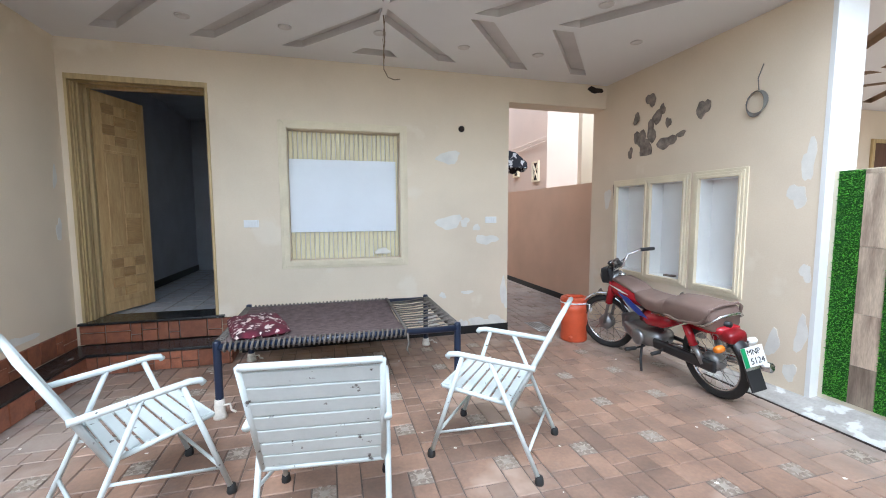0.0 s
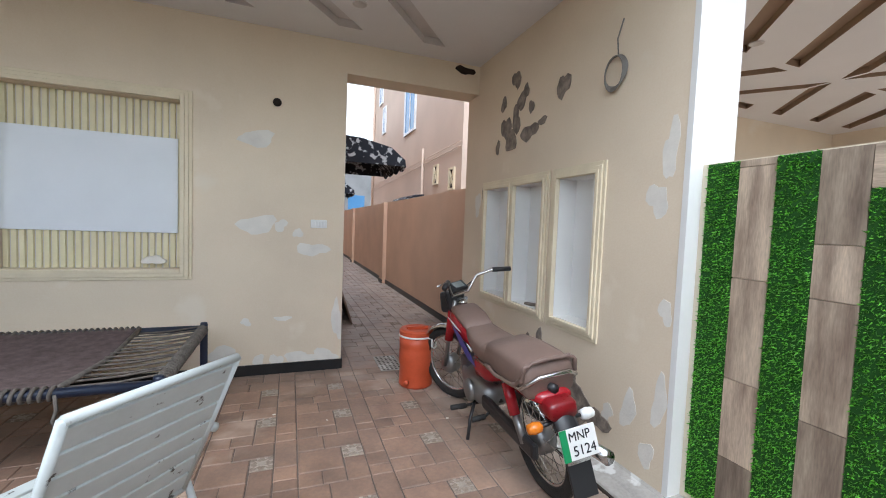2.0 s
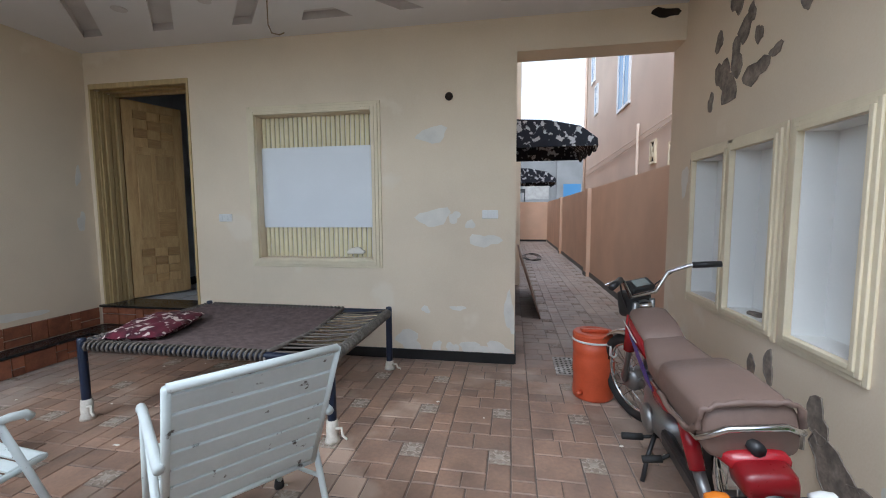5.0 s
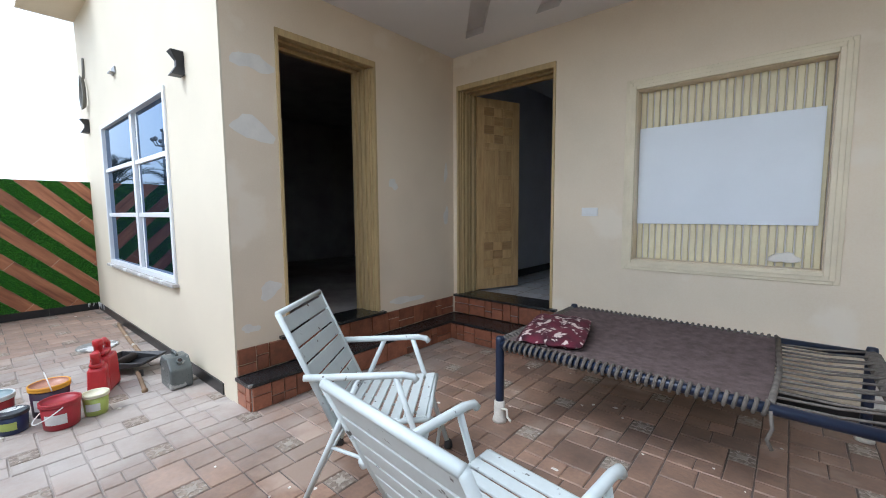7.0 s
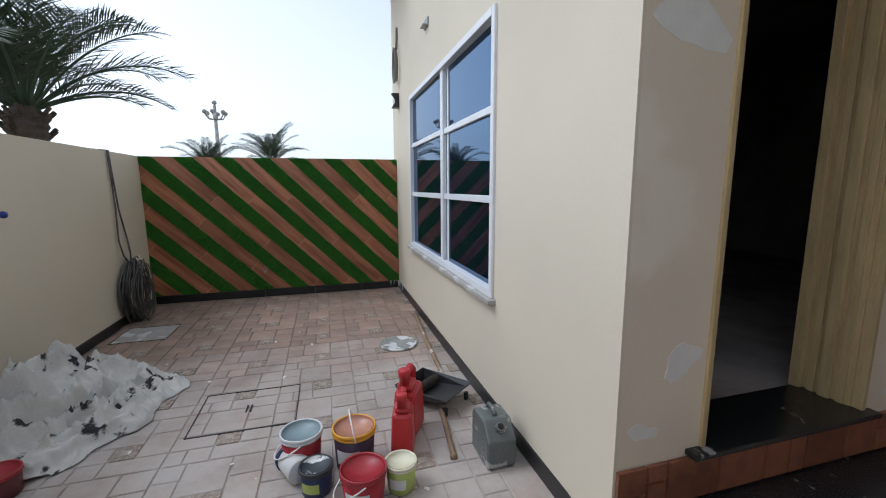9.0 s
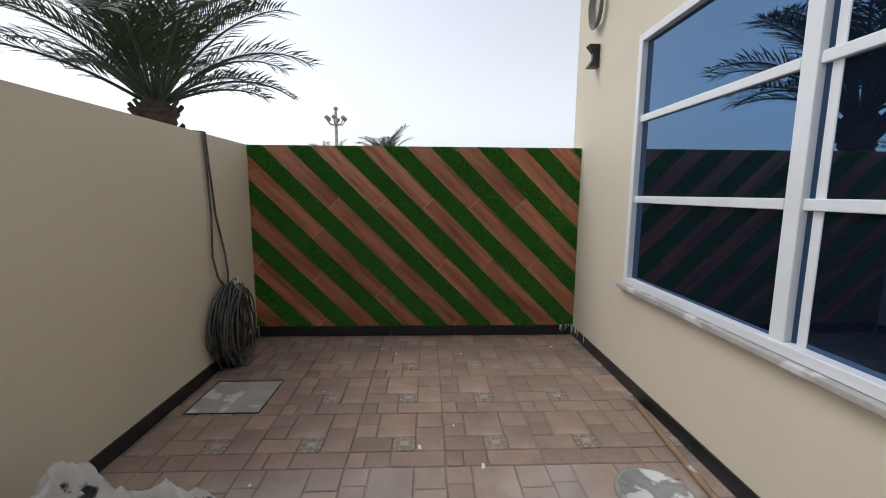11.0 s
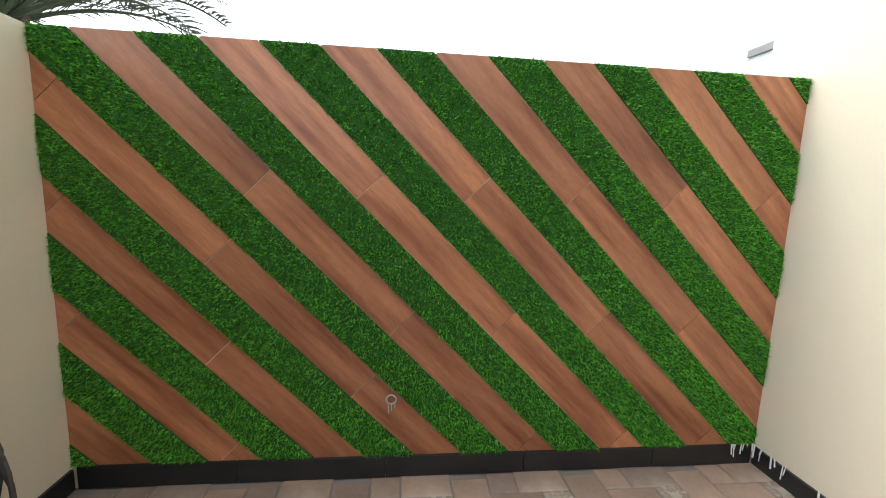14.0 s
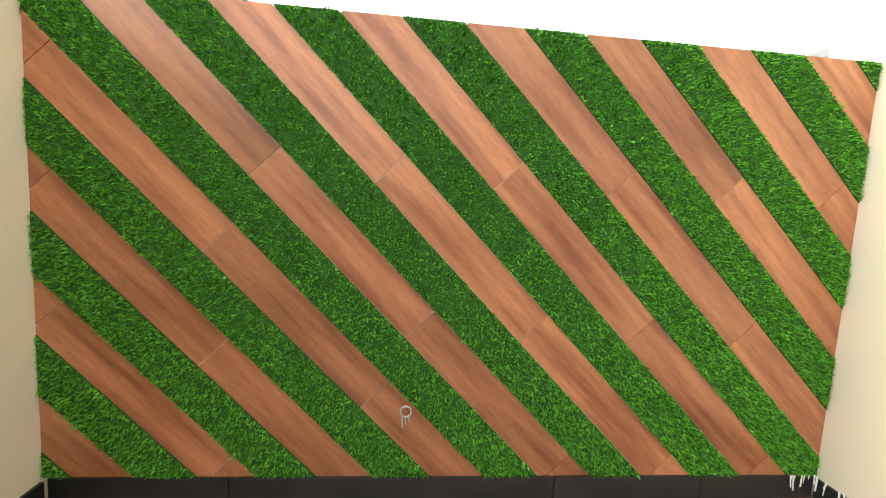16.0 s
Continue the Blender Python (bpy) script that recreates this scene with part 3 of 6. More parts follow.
# ---- door frames ----
def door_frame(name, w, h, m, label):
    """Frame with ribbed lining; local x runs along the wall, y into it, z up."""
    r = setting(root(name, m, label, "door frame"), label, "door frame")
    bm = bmesh.new()
    for sx in (0, 1):
        for a, b, y0, y1 in ((0, 0.024, -0.012, 0.03), (0.0, 0.03, 0.03, 0.26), (0.03, 0.042, 0.05, 0.08), (0.03, 0.05, 0.10, 0.145), (0.03, 0.042, 0.165, 0.195), (0.03, 0.06, 0.215, 0.26)):
            x0, x1 = (a, b) if sx == 0 else (w - b, w - a)
            add_box(bm, x0, x1, y0, y1, 0, h - 0.05)
    for a, b, y0, y1 in ((0, 0.05, -0.012, 0.03), (0.0, 0.03, 0.03, 0.26), (0.03, 0.05, 0.10, 0.145), (0.03, 0.06, 0.215, 0.26)):
        add_box(bm, 0.0, w, y0, y1, h - b, h - a)
    mesh_ob("frame", bm, M_JAMB, r, bevel=0.003)
    return r


door_frame("door_1", 1.113, 2.20, pose(-1.925, BACK, SILL), "cream painted timber door frame with ribbed lining")
door_frame("door_2", 0.9, 2.18, pose(DOORW, 2.66, SILL, 0, 0, 90), "cream painted timber door frame, its leaf missing")


def door_leaf(m):
    W, H, T = 0.60, 2.14, 0.04
    r = root("door_leaf", m, "raw pine door leaf with carved square panels, standing open", "door")
    bm = bmesh.new()
    add_box(bm, 0, W, -T / 2 + 0.008, T / 2 - 0.008, 0, H)
    for a, b, c, d in ((0, W, 0, 0.10), (0, W, H - 0.09, H), (0, 0.1, 0.1, H - 0.09), (W - 0.1, W, 0.1, H - 0.09), (0.1, W - 0.1, 0.585, 0.635), (0.1, W - 0.1, 1.60, 1.65)):
        add_box(bm, a, b, -T / 2, T / 2, c, d)
    mesh_ob("body", bm, M_WOOD, r, bevel=0.002)
    for z0 in (0.105, 1.655):
        for i in range(3):
            for j in range(4):
                a, c = 0.1 + i * 0.1333, z0 + j * 0.098 + (0.04 if z0 < 1 else 0.0)
                t = 0.026 if (i + j) % 2 else 0.017
                for sd in (-1, 1):
                    bm = bmesh.new()
                    add_box(bm, a + 0.003, a + 0.130, min(sd * 0.01, sd * t), max(sd * 0.01, sd * t), c + 0.003, c + 0.095)
                    mesh_ob("panel", bm, M_PANEL if (i + j) % 2 else M_WOOD, r, bevel=0.003)
    for a, b, c, d in ((0.115, 0.255, 0.66, 1.575), (0.295, 0.485, 0.66, 0.94), (0.295, 0.485, 0.98, 1.26), (0.295, 0.485, 1.30, 1.575)):
        for sd in (-1, 1):
            bm = bmesh.new()
            add_box(bm, a, b, min(sd * 0.008, sd * 0.018), max(sd * 0.008, sd * 0.018), c, d)
            mesh_ob("panel", bm, M_PANEL if b > 0.4 and c < 0.9 else M_WOOD, r, bevel=0.006)
    return r


door_leaf(pose(-1.885, 4.91, SILL + 0.005, 0, 0, math.degrees(math.atan2(0.56, 0.21))))
bm = bmesh.new()
for k in range(16):
    add_box(bm, -2.05, 2.0, 4.95 + 0.28 * k, 4.958 + 0.28 * k, SILL - 0.02, SILL - 0.0165)
for k in range(15):
    add_box(bm, -2.0 + 0.28 * k, -1.992 + 0.28 * k, 4.95, 9, SILL - 0.02, SILL - 0.017)
setting(mesh_ob("hall_joints", bm, M_DARK), "dark joints of the hall floor tiles", "floor joints")
setting(boxes("hall_skirting", [(-2.05, -2.035, 5.0, 8.4, SILL - .02, SILL + 0.08), (-1.1, -0.2, 8.395, 8.40, SILL, SILL + 0.001), (-0.2, 1.9, 8.385, 8.4, SILL - .02, SILL + .08)], M_BLACK), "black hall skirting", "skirting")

# ---- shuttered window on the back wall ----
M_FLUTE = mat("pale_fluted_panel", (0.78, 0.71, 0.47), 0.5, 0.05, 4, 60, 0.05)
win = setting(root("window_1", pose(0, BACK, 0), "blocked porch window with moulded frame, ribbed panel and white board", "window"), "blocked porch window with moulded frame, ribbed panel and white board", "window")
X0, X1, Z0, Z1 = -0.13, 0.985, 0.91, 2.215
bm = bmesh.new()
for a, t in ((0.085, 0.014), (0.062, 0.026), (0.034, 0.034)):
    b = a - 0.03
    add_box(bm, X0 - a, X0 - max(b, 0), -t, 0.0, Z0 - a, Z1 + a)
    add_box(bm, X1 + max(b, 0), X1 + a, -t, 0.0, Z0 - a, Z1 + a)
    add_box(bm, X0 - max(b, 0), X1 + max(b, 0), -t, 0.0, Z0 - a, Z0 - max(b, 0))
    add_box(bm, X0 - max(b, 0), X1 + max(b, 0), -t, 0.0, Z1 + max(b, 0), Z1 + a)
mesh_ob("frame", bm, M_TRIM, win, bevel=0.004)
boxes("backing", [(X0, X1, 0.10, 0.12, Z0, Z1)], M_GROOVE, win)
for k in range(24):
    w = (X1 - X0) / 24
    bm = bmesh.new()
    add_prism(bm, [(X0 + k * w + 0.004, 0.099), (X0 + k * w + 0.009, 0.084), (X0 + (k + 1) * w - 0.009, 0.084), (X0 + (k + 1) * w - 0.004, 0.099)], "z", Z0 + 0.002, Z1 - 0.002)
    mesh_ob("slat", bm, M_FLUTE, win)
M_BOARD = mat("white_board", (0.78, 0.82, 0.86), 0.45, 0.02, 3, 60, 0.02)
box("board", X0 + 0.004, X1 - 0.03, 0.066, 0.082, 1.19, 1.935, M_BOARD, win, bevel=0.002)["label"] = "plain white board"
bm = bmesh.new()
add_prism(bm, blob(0.80, 0.975, 0.07, 14, 1.0, 0.6, 3), "y", BACK + 0.03, BACK + 0.07)
tagged(mesh_ob("crumpled_cloth", bm, M_PUTTY, bevel=0.01), "crumpled cream rag on the window ledge", "rag")

# ---- niche mouldings ----
bm = bmesh.new()
for a0, b0 in nl:
    y0, y1 = b0, a0
    for a, b, t in ((0.07, 0.045, 0.012), (0.045, 0.022, 0.022), (0.022, 0.0, 0.03)):
        add_box(bm, NICHE - t, NICHE, y0 - a, y0 - b, 0.73 - a, 1.68 + a)
        add_box(bm, NICHE - t, NICHE, y1 + b, y1 + a, 0.73 - a, 1.68 + a)
        add_box(bm, NICHE - t, NICHE, y0 - b, y1 + b, 0.73 - a, 0.73 - b)
        add_box(bm, NICHE - t, NICHE, y0 - b, y1 + b, 1.68 + b, 1.68 + a)
setting(mesh_ob("niche_trim", bm, M_TRIM, bevel=0.003), "cream stepped mouldings round the niches", "trim")
bm = bmesh.new()
add_prism(bm, blob(3.58, 3.62, 0.05, 10, 0.8, 1.3, 9), "z", 0.732, 0.75)
tagged(mesh_ob("plaster_lump", bm, M_GREYROUGH, bevel=0.005), "small dark lump lying in a niche", "debris")

# ---- patches on the walls ----
bm = bmesh.new()
for i, (x, z, r, sx, sy) in enumerate(((1.53, 1.99, 0.10, 1.5, 0.6), (1.54, 1.28, 0.10, 1.25, 0.9), (1.72, 1.28, 0.05, 1, 1), (1.86, 1.22, 0.045, 0.8, 1), (1.98, 1.08, 0.09, 1.3, 0.7), (1.30, 0.17, 0.1, 1.2, 0.9), (1.56, 0.12, 0.05, 1, 1), (1.7, 0.12, 0.05, 1, 1), (1.75, 0.48, 0.03, 2, 0.8), (1.9, 0.13, 0.08, 1.7, 0.6), (2.1, 0.13, 0.07, 1.6, 0.8), (2.20, 0.45, 0.06, 0.7, 3), (1.46, 0.46, 0.035, 1, 1))):
    add_prism(bm, [(min(u, 2.244), max(v, 0.092)) for u, v in blob(x, z, r, 16, sx, sy, i)], "y", BACK - 0.0012 - 0.00005 * i, BACK + 0.001)
tagged(mesh_ob("putty_patches", bm, M_PUTTY), "pale putty patches on the cream back wall", "wall patches", kind="stuff")
bm = bmesh.new()
for i, (y, z, r, sx, sy) in enumerate(((2.39, 1.74, 0.09, 0.7, 2.2), (2.45, 1.5, 0.09, 1, 1.3), (2.36, 0.95, 0.07, 0.7, 1.4), (2.36, 0.5, 0.1, 0.6, 1.8), (2.55, 0.38, 0.09, 0.8, 1.6), (2.7, 0.3, 0.06, 1, 1.2), (4.55, 1.55, 0.09, 0.8, 2.2), (2.42, 0.2, 0.08, 1, 1))):
    add_prism(bm, [(max(u, COLY + 0.002), v) for u, v in blob(y, z, r * 0.7, 16, sx, sy, 30 + i)], "x", NICHE - 0.0012 - 0.00005 * i, NICHE + 0.001)
for i, (y, z, r, sx, sy) in enumerate(((2.5, 2.30, 0.09, 1.4, 0.7), (2.48, 1.86, 0.09, 1.5, 0.9), (2.55, 0.75, 0.06, 1.3, 1), (2.4, 0.5, 0.06, 1, 0.5), (3.75, 1.55, 0.05, 1, 1), (3.9, 0.45, 0.07, 3, 0.5), (4.5, 1.7, 0.05, 0.5, 2), (4.5, 1.25, 0.05, 0.7, 2))):
    add_prism(bm, [(max(u, FRONT + 0.003), v) for u, v in blob(y, z, r, 16, sx, sy, 60 + i)], "x", DOORW - 0.001, DOORW + 0.0012 + 0.00005 * i)
tagged(mesh_ob("putty_patches", bm, M_PUTTY), "pale putty patches on the cream side walls", "wall patches", kind="stuff")
bm = bmesh.new()
br = ((4.04, 2.18, 0.07, 1, 1.4), (3.90, 2.55, 0.06, 1.0, 1.1), (4.1, 2.4, 0.045, 0.8, 1.4), (3.88, 2.22, 0.055, 1.0, 1.9), (3.80, 2.36, 0.05, 1.3, 1.3), (3.95, 2.06, 0.07, 1.4, 1.0), (3.68, 2.08, 0.07, 1.5, 0.85), (3.66, 2.27, 0.035, 0.8, 1.4), (3.27, 2.31, 0.06, 1, 1.3), (3.5, 2.13, 0.035, 1.2, 0.8), (3.74, 2.42, 0.035, 0.8, 1.5), (4.18, 2.04, 0.04, 0.8, 1.3), (4.6, 0.35, 0.07, 1, 1.1), (3.05, 0.42, 0.06, 1, 1.5), (2.95, 0.25, 0.09, 1.3, 1.2), (3.4, 0.52, 0.05, 0.8, 1.5), (3.55, 0.45, 0.05, 0.7, 1.5), (2.78, 0.22, 0.06, 1.5, 1), (4.42, 1.62, 0.04, 0.6, 2.4), (3.2, 0.30, 0.07, 1, 1.3))
for i, (y, z, r, sx, sy) in enumerate(br):
    add_prism(bm, blob(y, z, r, 14, sx, sy, 90 + i), "x", NICHE - 0.003 - 0.0001 * i, NICHE - 0.0002)
    add_tube(bm, [(NICHE - 0.003, u, v) for u, v in blob(y, z, r * 1.03, 14, sx, sy, 90 + i)], 0.004, 5, True)
tagged(mesh_ob("broken_plaster", bm, M_GREYROUGH), "patches of broken plaster showing dark mortar", "wall damage", kind="stuff")
# thin raised patch; the hole's darkness is only in its colour
bm = bmesh.new()
add_prism(bm, blob(3.36, 2.84, 0.07, 12, 1.3, 0.6, 7), "y", BACK - 0.006, BACK - 0.0005)
# near-black that puts the darkness inside openings into the colour; also the roller's paint
M_HOLE = mat("hole_shade_black", (0.03, 0.02, 0.015), 0.95, 0.2, 20, 60, 0.5)
tagged(mesh_ob("wall_hole", bm, M_HOLE), "ragged dark hole broken in the wall", "hole")
bm = bmesh.new()
add_lathe(bm, [(0.034, 0), (0.034, 0.008), (0.026, 0.010), (0.026, 0.004), (0.001, 0.004)], 20, pose(1.679, BACK, 2.302, 90))
tagged(mesh_ob("pipe_outlet", bm, M_HOLE), "round dark pipe outlet in the wall", "outlet")
bm = bmesh.new()
for k in range(5):
    add_tube(bm, [(NICHE - 0.012 - 0.004 * k, 2.78 + (0.085 - 0.004 * k) * math.cos(a), 2.24 + (0.085 + 0.003 * k) * math.sin(a) - 0.004 * k) for a in np.linspace(0, 6.28, 24)[:-1]], 0.004, 6, True)
add_tube(bm, [(NICHE - 0.01, 2.77, 2.33), (NICHE - 0.012, 2.78, 2.42), (NICHE - 0.004, 2.75, 2.52)], 0.004, 6)
M_WIRE = plain("grey_cable", (0.2, 0.19, 0.17), 0.5)
tagged(mesh_ob("cable_coil", bm, M_WIRE, smooth=True), "small coil of grey wire hanging on the wall", "cable")


def switch(m):
    r = root("light_switch", m, "white plastic switch plate on the cream wall", "light switch", "switches on the back wall")
    box("plate", -0.068, 0.068, -0.012, 0, -0.036, 0.036, M_PLASTIC, r, bevel=0.004)
    for k in range(4):
        box("rocker", -0.05 + 0.026 * k, -0.028 + 0.026 * k, -0.017, -0.012, -0.022, 0.022, M_PLASTIC, r, bevel=0.002)
    return r


sw = switch(pose(-0.485, BACK, 1.285))
copy_thing(sw, pose(2.03, BACK, 1.305))

# ---- ceiling lamps and wire ----
bm = bmesh.new()
add_lathe(bm, [(0.055, 0.0), (0.052, -0.006), (0.042, -0.009), (0.04, -0.007), (0.001, -0.008)], 24)
spot = mesh_ob("ceiling_spot", bm, M_GROOVE, smooth=True)
tagged(spot, "small unlit white recessed ceiling spot", "ceiling lamp", "ceiling spots")
spot.location = (-0.79, 3.95, CEIL)
for x, y in ((-0.05, 3.95), (0.71, 3.87), (1.49, 3.97), (2.24, 3.96), (2.95, 3.47), (2.26, 2.97), (-1.45, 3.4), (-0.05, 2.9), (1.49, 2.9), (4.6, 3.9), (5.3, 3.2), (4.5, 3.0), (6.0, 3.9)):
    copy_thing(spot, pose(x, y, CEIL))
bm = bmesh.new()
add_tube(bm, [(0.70, 3.55, CEIL), (0.71, 3.55, 2.75), (0.70, 3.56, 2.62), (0.70, 3.56, 2.5), (0.73, 3.55, 2.44), (0.78, 3.55, 2.425), (0.82, 3.54, 2.43)], 0.004, 6)
add_tube(bm, [(0.715, 3.55, CEIL), (0.695, 3.56, 2.72), (0.705, 3.55, 2.58)], 0.003, 6)
M_BROWNW = plain("brown_wire", (0.2, 0.14, 0.08), 0.5)
tagged(mesh_ob("hanging_wire", bm, M_BROWNW, smooth=True), "loose brown lamp wires hanging from the ceiling", "wire")

# ---- plinth of rough concrete ----
bm = bmesh.new()
add_prism(bm, [(3.34, 0.0), (3.345, 0.012), (3.44, 0.05), (3.52, 0.13), (3.6, 0.14), (3.62, -0.02), (3.34, -0.02)], "y", LEFT, 3.0)
for v in bm.verts:
    if v.co.y > 2.9 and v.co.z > 0.02:
        v.co.z *= 0.35
setting(mesh_ob("concrete_haunch", bm, M_CONC, bevel=0.006), "rough grey concrete haunch along the wall foot", "plinth")
bm = bmesh.new()
add_box(bm, 3.32, 3.338, LEFT, 2.95, -0.011, 0.003)
setting(mesh_ob("floor_gap", bm, M_HOLE), "dark open joint beside the concrete haunch", "joint")

# ---- front window ----
fw = setting(root("window_2", pose(0, FRONT, 0), "white aluminium sliding window with blue reflective glass", "window"), "white aluminium sliding window with blue reflective glass", "window")
fr = 0.046
XM = -4.17
bm = bmesh.new()
for b in ((wx0, wx0 + fr, -0.018, 0.08, wz0, wz1), (wx1 - fr, wx1, -0.018, 0.08, wz0, wz1), (wx0 + fr, wx1 - fr, -0.018, 0.08, wz0, wz0 + fr), (wx0 + fr, wx1 - fr, -0.018, 0.08, wz1 - fr, wz1),
          (XM - 0.035, XM + 0.035, 0.002, 0.05, wz0 + fr, wz1 - fr), (XM + 0.06, XM + 0.10, 0.03, 0.07, wz0 + fr, wz1 - fr)):
    add_box(bm, *b)
for z in (1.285, 1.80):
    add_box(bm, wx0 + fr, XM - 0.035, 0.0, 0.045, z - 0.022, z + 0.022)
    add_box(bm, XM + 0.035, wx1 - fr, 0.012, 0.055, z - 0.022, z + 0.022)
mesh_ob("frame", bm, M_ALU, fw, bevel=0.004)
zs = (wz0 + fr, 1.263, 1.307, 1.778, 1.822, wz1 - fr)
for k in range(3):
    box("pane", wx0 + fr - 0.01, XM - 0.03, 0.02, 0.026, zs[2 * k] - 0.01, zs[2 * k + 1] + 0.01, M_GLASS, fw)
    box("pane", XM + 0.03, wx1 - fr + 0.01, 0.034, 0.040, zs[2 * k] - 0.01, zs[2 * k + 1] + 0.01, M_GLASS, fw)
box("sill", wx0 - 0.03, wx1 + 0.03, -0.05, 0.05, wz0 - 0.03, wz0 - 0.002, M_CONC, fw, bevel=0.004)
# added dark sheet behind the panes, standing in for the unlit room
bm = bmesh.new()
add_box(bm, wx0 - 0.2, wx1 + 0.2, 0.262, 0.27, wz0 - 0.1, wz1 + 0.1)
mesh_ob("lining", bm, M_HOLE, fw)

# ---- folding chairs ----
M_CHAIR = mat("chipped_white_paint", (0.6, 0.65, 0.64), 0.5, 0.04, 8, 60, 0.1, stain=(0.09, 0.08, 0.07), stain_at=0.67, wide=24)
M_RUBBER = plain("black_rubber", (0.02, 0.02, 0.02), 0.7)


def chair(m):
    """Faces +y; the origin on the floor below the seat."""
    r = root("folding_chair", m, "white chipped metal folding armchair with slatted seat and back", "chair", "folding chairs round the bed")
    W = 0.24
    top, bot = Vector((0, -0.41, 0.87)), Vector((0, -0.17, 0.36))
    d = (bot - top).normalized()
    nrm = d.cross(Vector((1, 0, 0)))
    bm = bmesh.new()
    for s in (-1, 1):
        add_tube(bm, [top + Vector((s * W, 0, 0)), bot + Vector((s * W, 0, 0))], 0.013, 8)
    add_tube(bm, [top + Vector((-W, 0, 0)), top + Vector((W, 0, 0))], 0.014, 8)
    add_tube(bm, [bot + Vector((-W, 0, 0)), bot + Vector((W, 0, 0))], 0.013, 8)
    mesh_ob("back_frame", bm, M_CHAIR, r, smooth=True)
    L = (bot - top).length
    rot = Matrix((Vector((1, 0, 0)), d, nrm)).transposed().to_4x4()
    for k in range(7):
        bm = bmesh.new()
        a = 0.02 + k * (L - 0.03) / 7
        add_box(bm, -W, W, a + 0.004, a + (L - 0.03) / 7 - 0.005, -0.006, 0.006, Matrix.Translation(top) @ rot)
        mesh_ob("slat", bm, M_CHAIR, r, bevel=0.003)
    S = 0.235
    f, q = Vector((0, 0.22, 0.42)), Vector((0, -0.17, 0.38))
    bm = bmesh.new()
    for s in (-1, 1):
        add_tube(bm, [f + Vector((s * S, 0, 0)), q + Vector((s * S, 0, 0))], 0.012, 8)
    add_tube(bm, [f + Vector((-S, 0, 0)), f + Vector((S, 0, 0))], 0.012, 8)
    mesh_ob("seat_frame", bm, M_CHAIR, r, smooth=True)
    for k in range(7):
        bm = bmesh.new()
        a = q.lerp(f, (k + 0.08) / 7)
        b = q.lerp(f, (k + 0.86) / 7)
        vs = [bm.verts.new(p) for p in ((-S, a.y, a.z + 0.006), (S, a.y, a.z + 0.006), (S, b.y, b.z + 0.006), (-S, b.y, b.z + 0.006), (-S, a.y, a.z + 0.017), (S, a.y, a.z + 0.017), (S, b.y, b.z + 0.017), (-S, b.y, b.z + 0.017))]
        for g in ((0, 3, 2, 1), (4, 5, 6, 7), (0, 1, 5, 4), (1, 2, 6, 5), (2, 3, 7, 6), (3, 0, 4, 7)):
            bm.faces.new([vs[i] for i in g])
        mesh_ob("slat", bm, M_CHAIR, r, bevel=0.003)
    for s in (-1, 1):
        x = s * 0.258
        bm = bmesh.new()
        add_tube(bm, [(x, -0.30, 0.60), (x, 0.12, 0.622), (x, 0.165, 0.615), (x, 0.18, 0.597)], 0.016, 8)
        mesh_ob("armrest", bm, M_CHAIR, r, smooth=True)
        bm = bmesh.new()
        add_tube(bm, [(x, 0.09, 0.615), (x, 0.28, 0.02)], 0.013, 8)
        mesh_ob("leg", bm, M_CHAIR, r, smooth=True)
        bm = bmesh.new()
        add_tube(bm, [(x, -0.06, 0.61), (x, -0.33, 0.02)], 0.013, 8)
        mesh_ob("leg", bm, M_CHAIR, r, smooth=True)
        for y in (0.28, -0.33):
            bm = bmesh.new()
            add_lathe(bm, [(0.022, 0.0), (0.024, 0.01), (0.019, 0.04), (0.014, 0.045)], 10, pose(x, y, 0))
            mesh_ob("foot_cap", bm, M_RUBBER, r, smooth=True)
    bm = bmesh.new()
    add_tube(bm, [(-0.258, 0.239, 0.15), (0.258, 0.239, 0.15)], 0.009, 8)
    add_tube(bm, [(-0.258, -0.27, 0.15), (0.258, -0.27, 0.15)], 0.009, 8)
    for s in (-1, 1):
        add_tube(bm, [(s * 0.258, 0.239, 0.15), (s * 0.258, -0.2, 0.30)], 0.008, 8)
    mesh_ob("stretcher", bm, M_CHAIR, r, smooth=True)
    return r


ch = chair(pose(0.24, 2.11, 0, 0, 0, -6))
copy_thing(ch, pose(1.17, 2.45, 0, 0, 0, 51))
copy_thing(ch, pose(-0.62, 2.44, 0, 0, 0, -53))

# ---- rope bed ----
M_PIPE = mat("dark_blue_pipe", (0.012, 0.02, 0.045), 0.35, 0.1, 6, 60, 0.05, stain=(0.12, 0.06, 0.03), stain_at=0.72, wide=9)
M_ROPE = mat("brown_rope", (0.105, 0.075, 0.07), 0.9, 0.2, 20, 160, 0.6, rnd=0.25)
M_ROPEL = mat("grey_rope", (0.2, 0.175, 0.15), 0.9, 0.2, 20, 160, 0.6, rnd=0.25)
M_BIND = mat("white_binding", (0.7, 0.66, 0.58), 0.9, 0.1, 20, 90, 0.5)
BX0, BX1, BY0, BY1, BZ = -0.49, 1.20, 3.24, 4.36, 0.49
bed = root("rope_bed", pose(0, 0, 0), "low blue pipe bed strung with dark brown rope", "bed")
bm = bmesh.new()
add_tube(bm, [(BX0, BY0, BZ), (BX1, BY0, BZ)], 0.024, 10)
add_tube(bm, [(BX0, BY1, BZ), (BX1, BY1, BZ)], 0.024, 10)
add_tube(bm, [(BX0, BY0, BZ), (BX0, BY1, BZ)], 0.024, 10)
add_tube(bm, [(BX1, BY0, BZ), (BX1, BY1, BZ)], 0.024, 10)
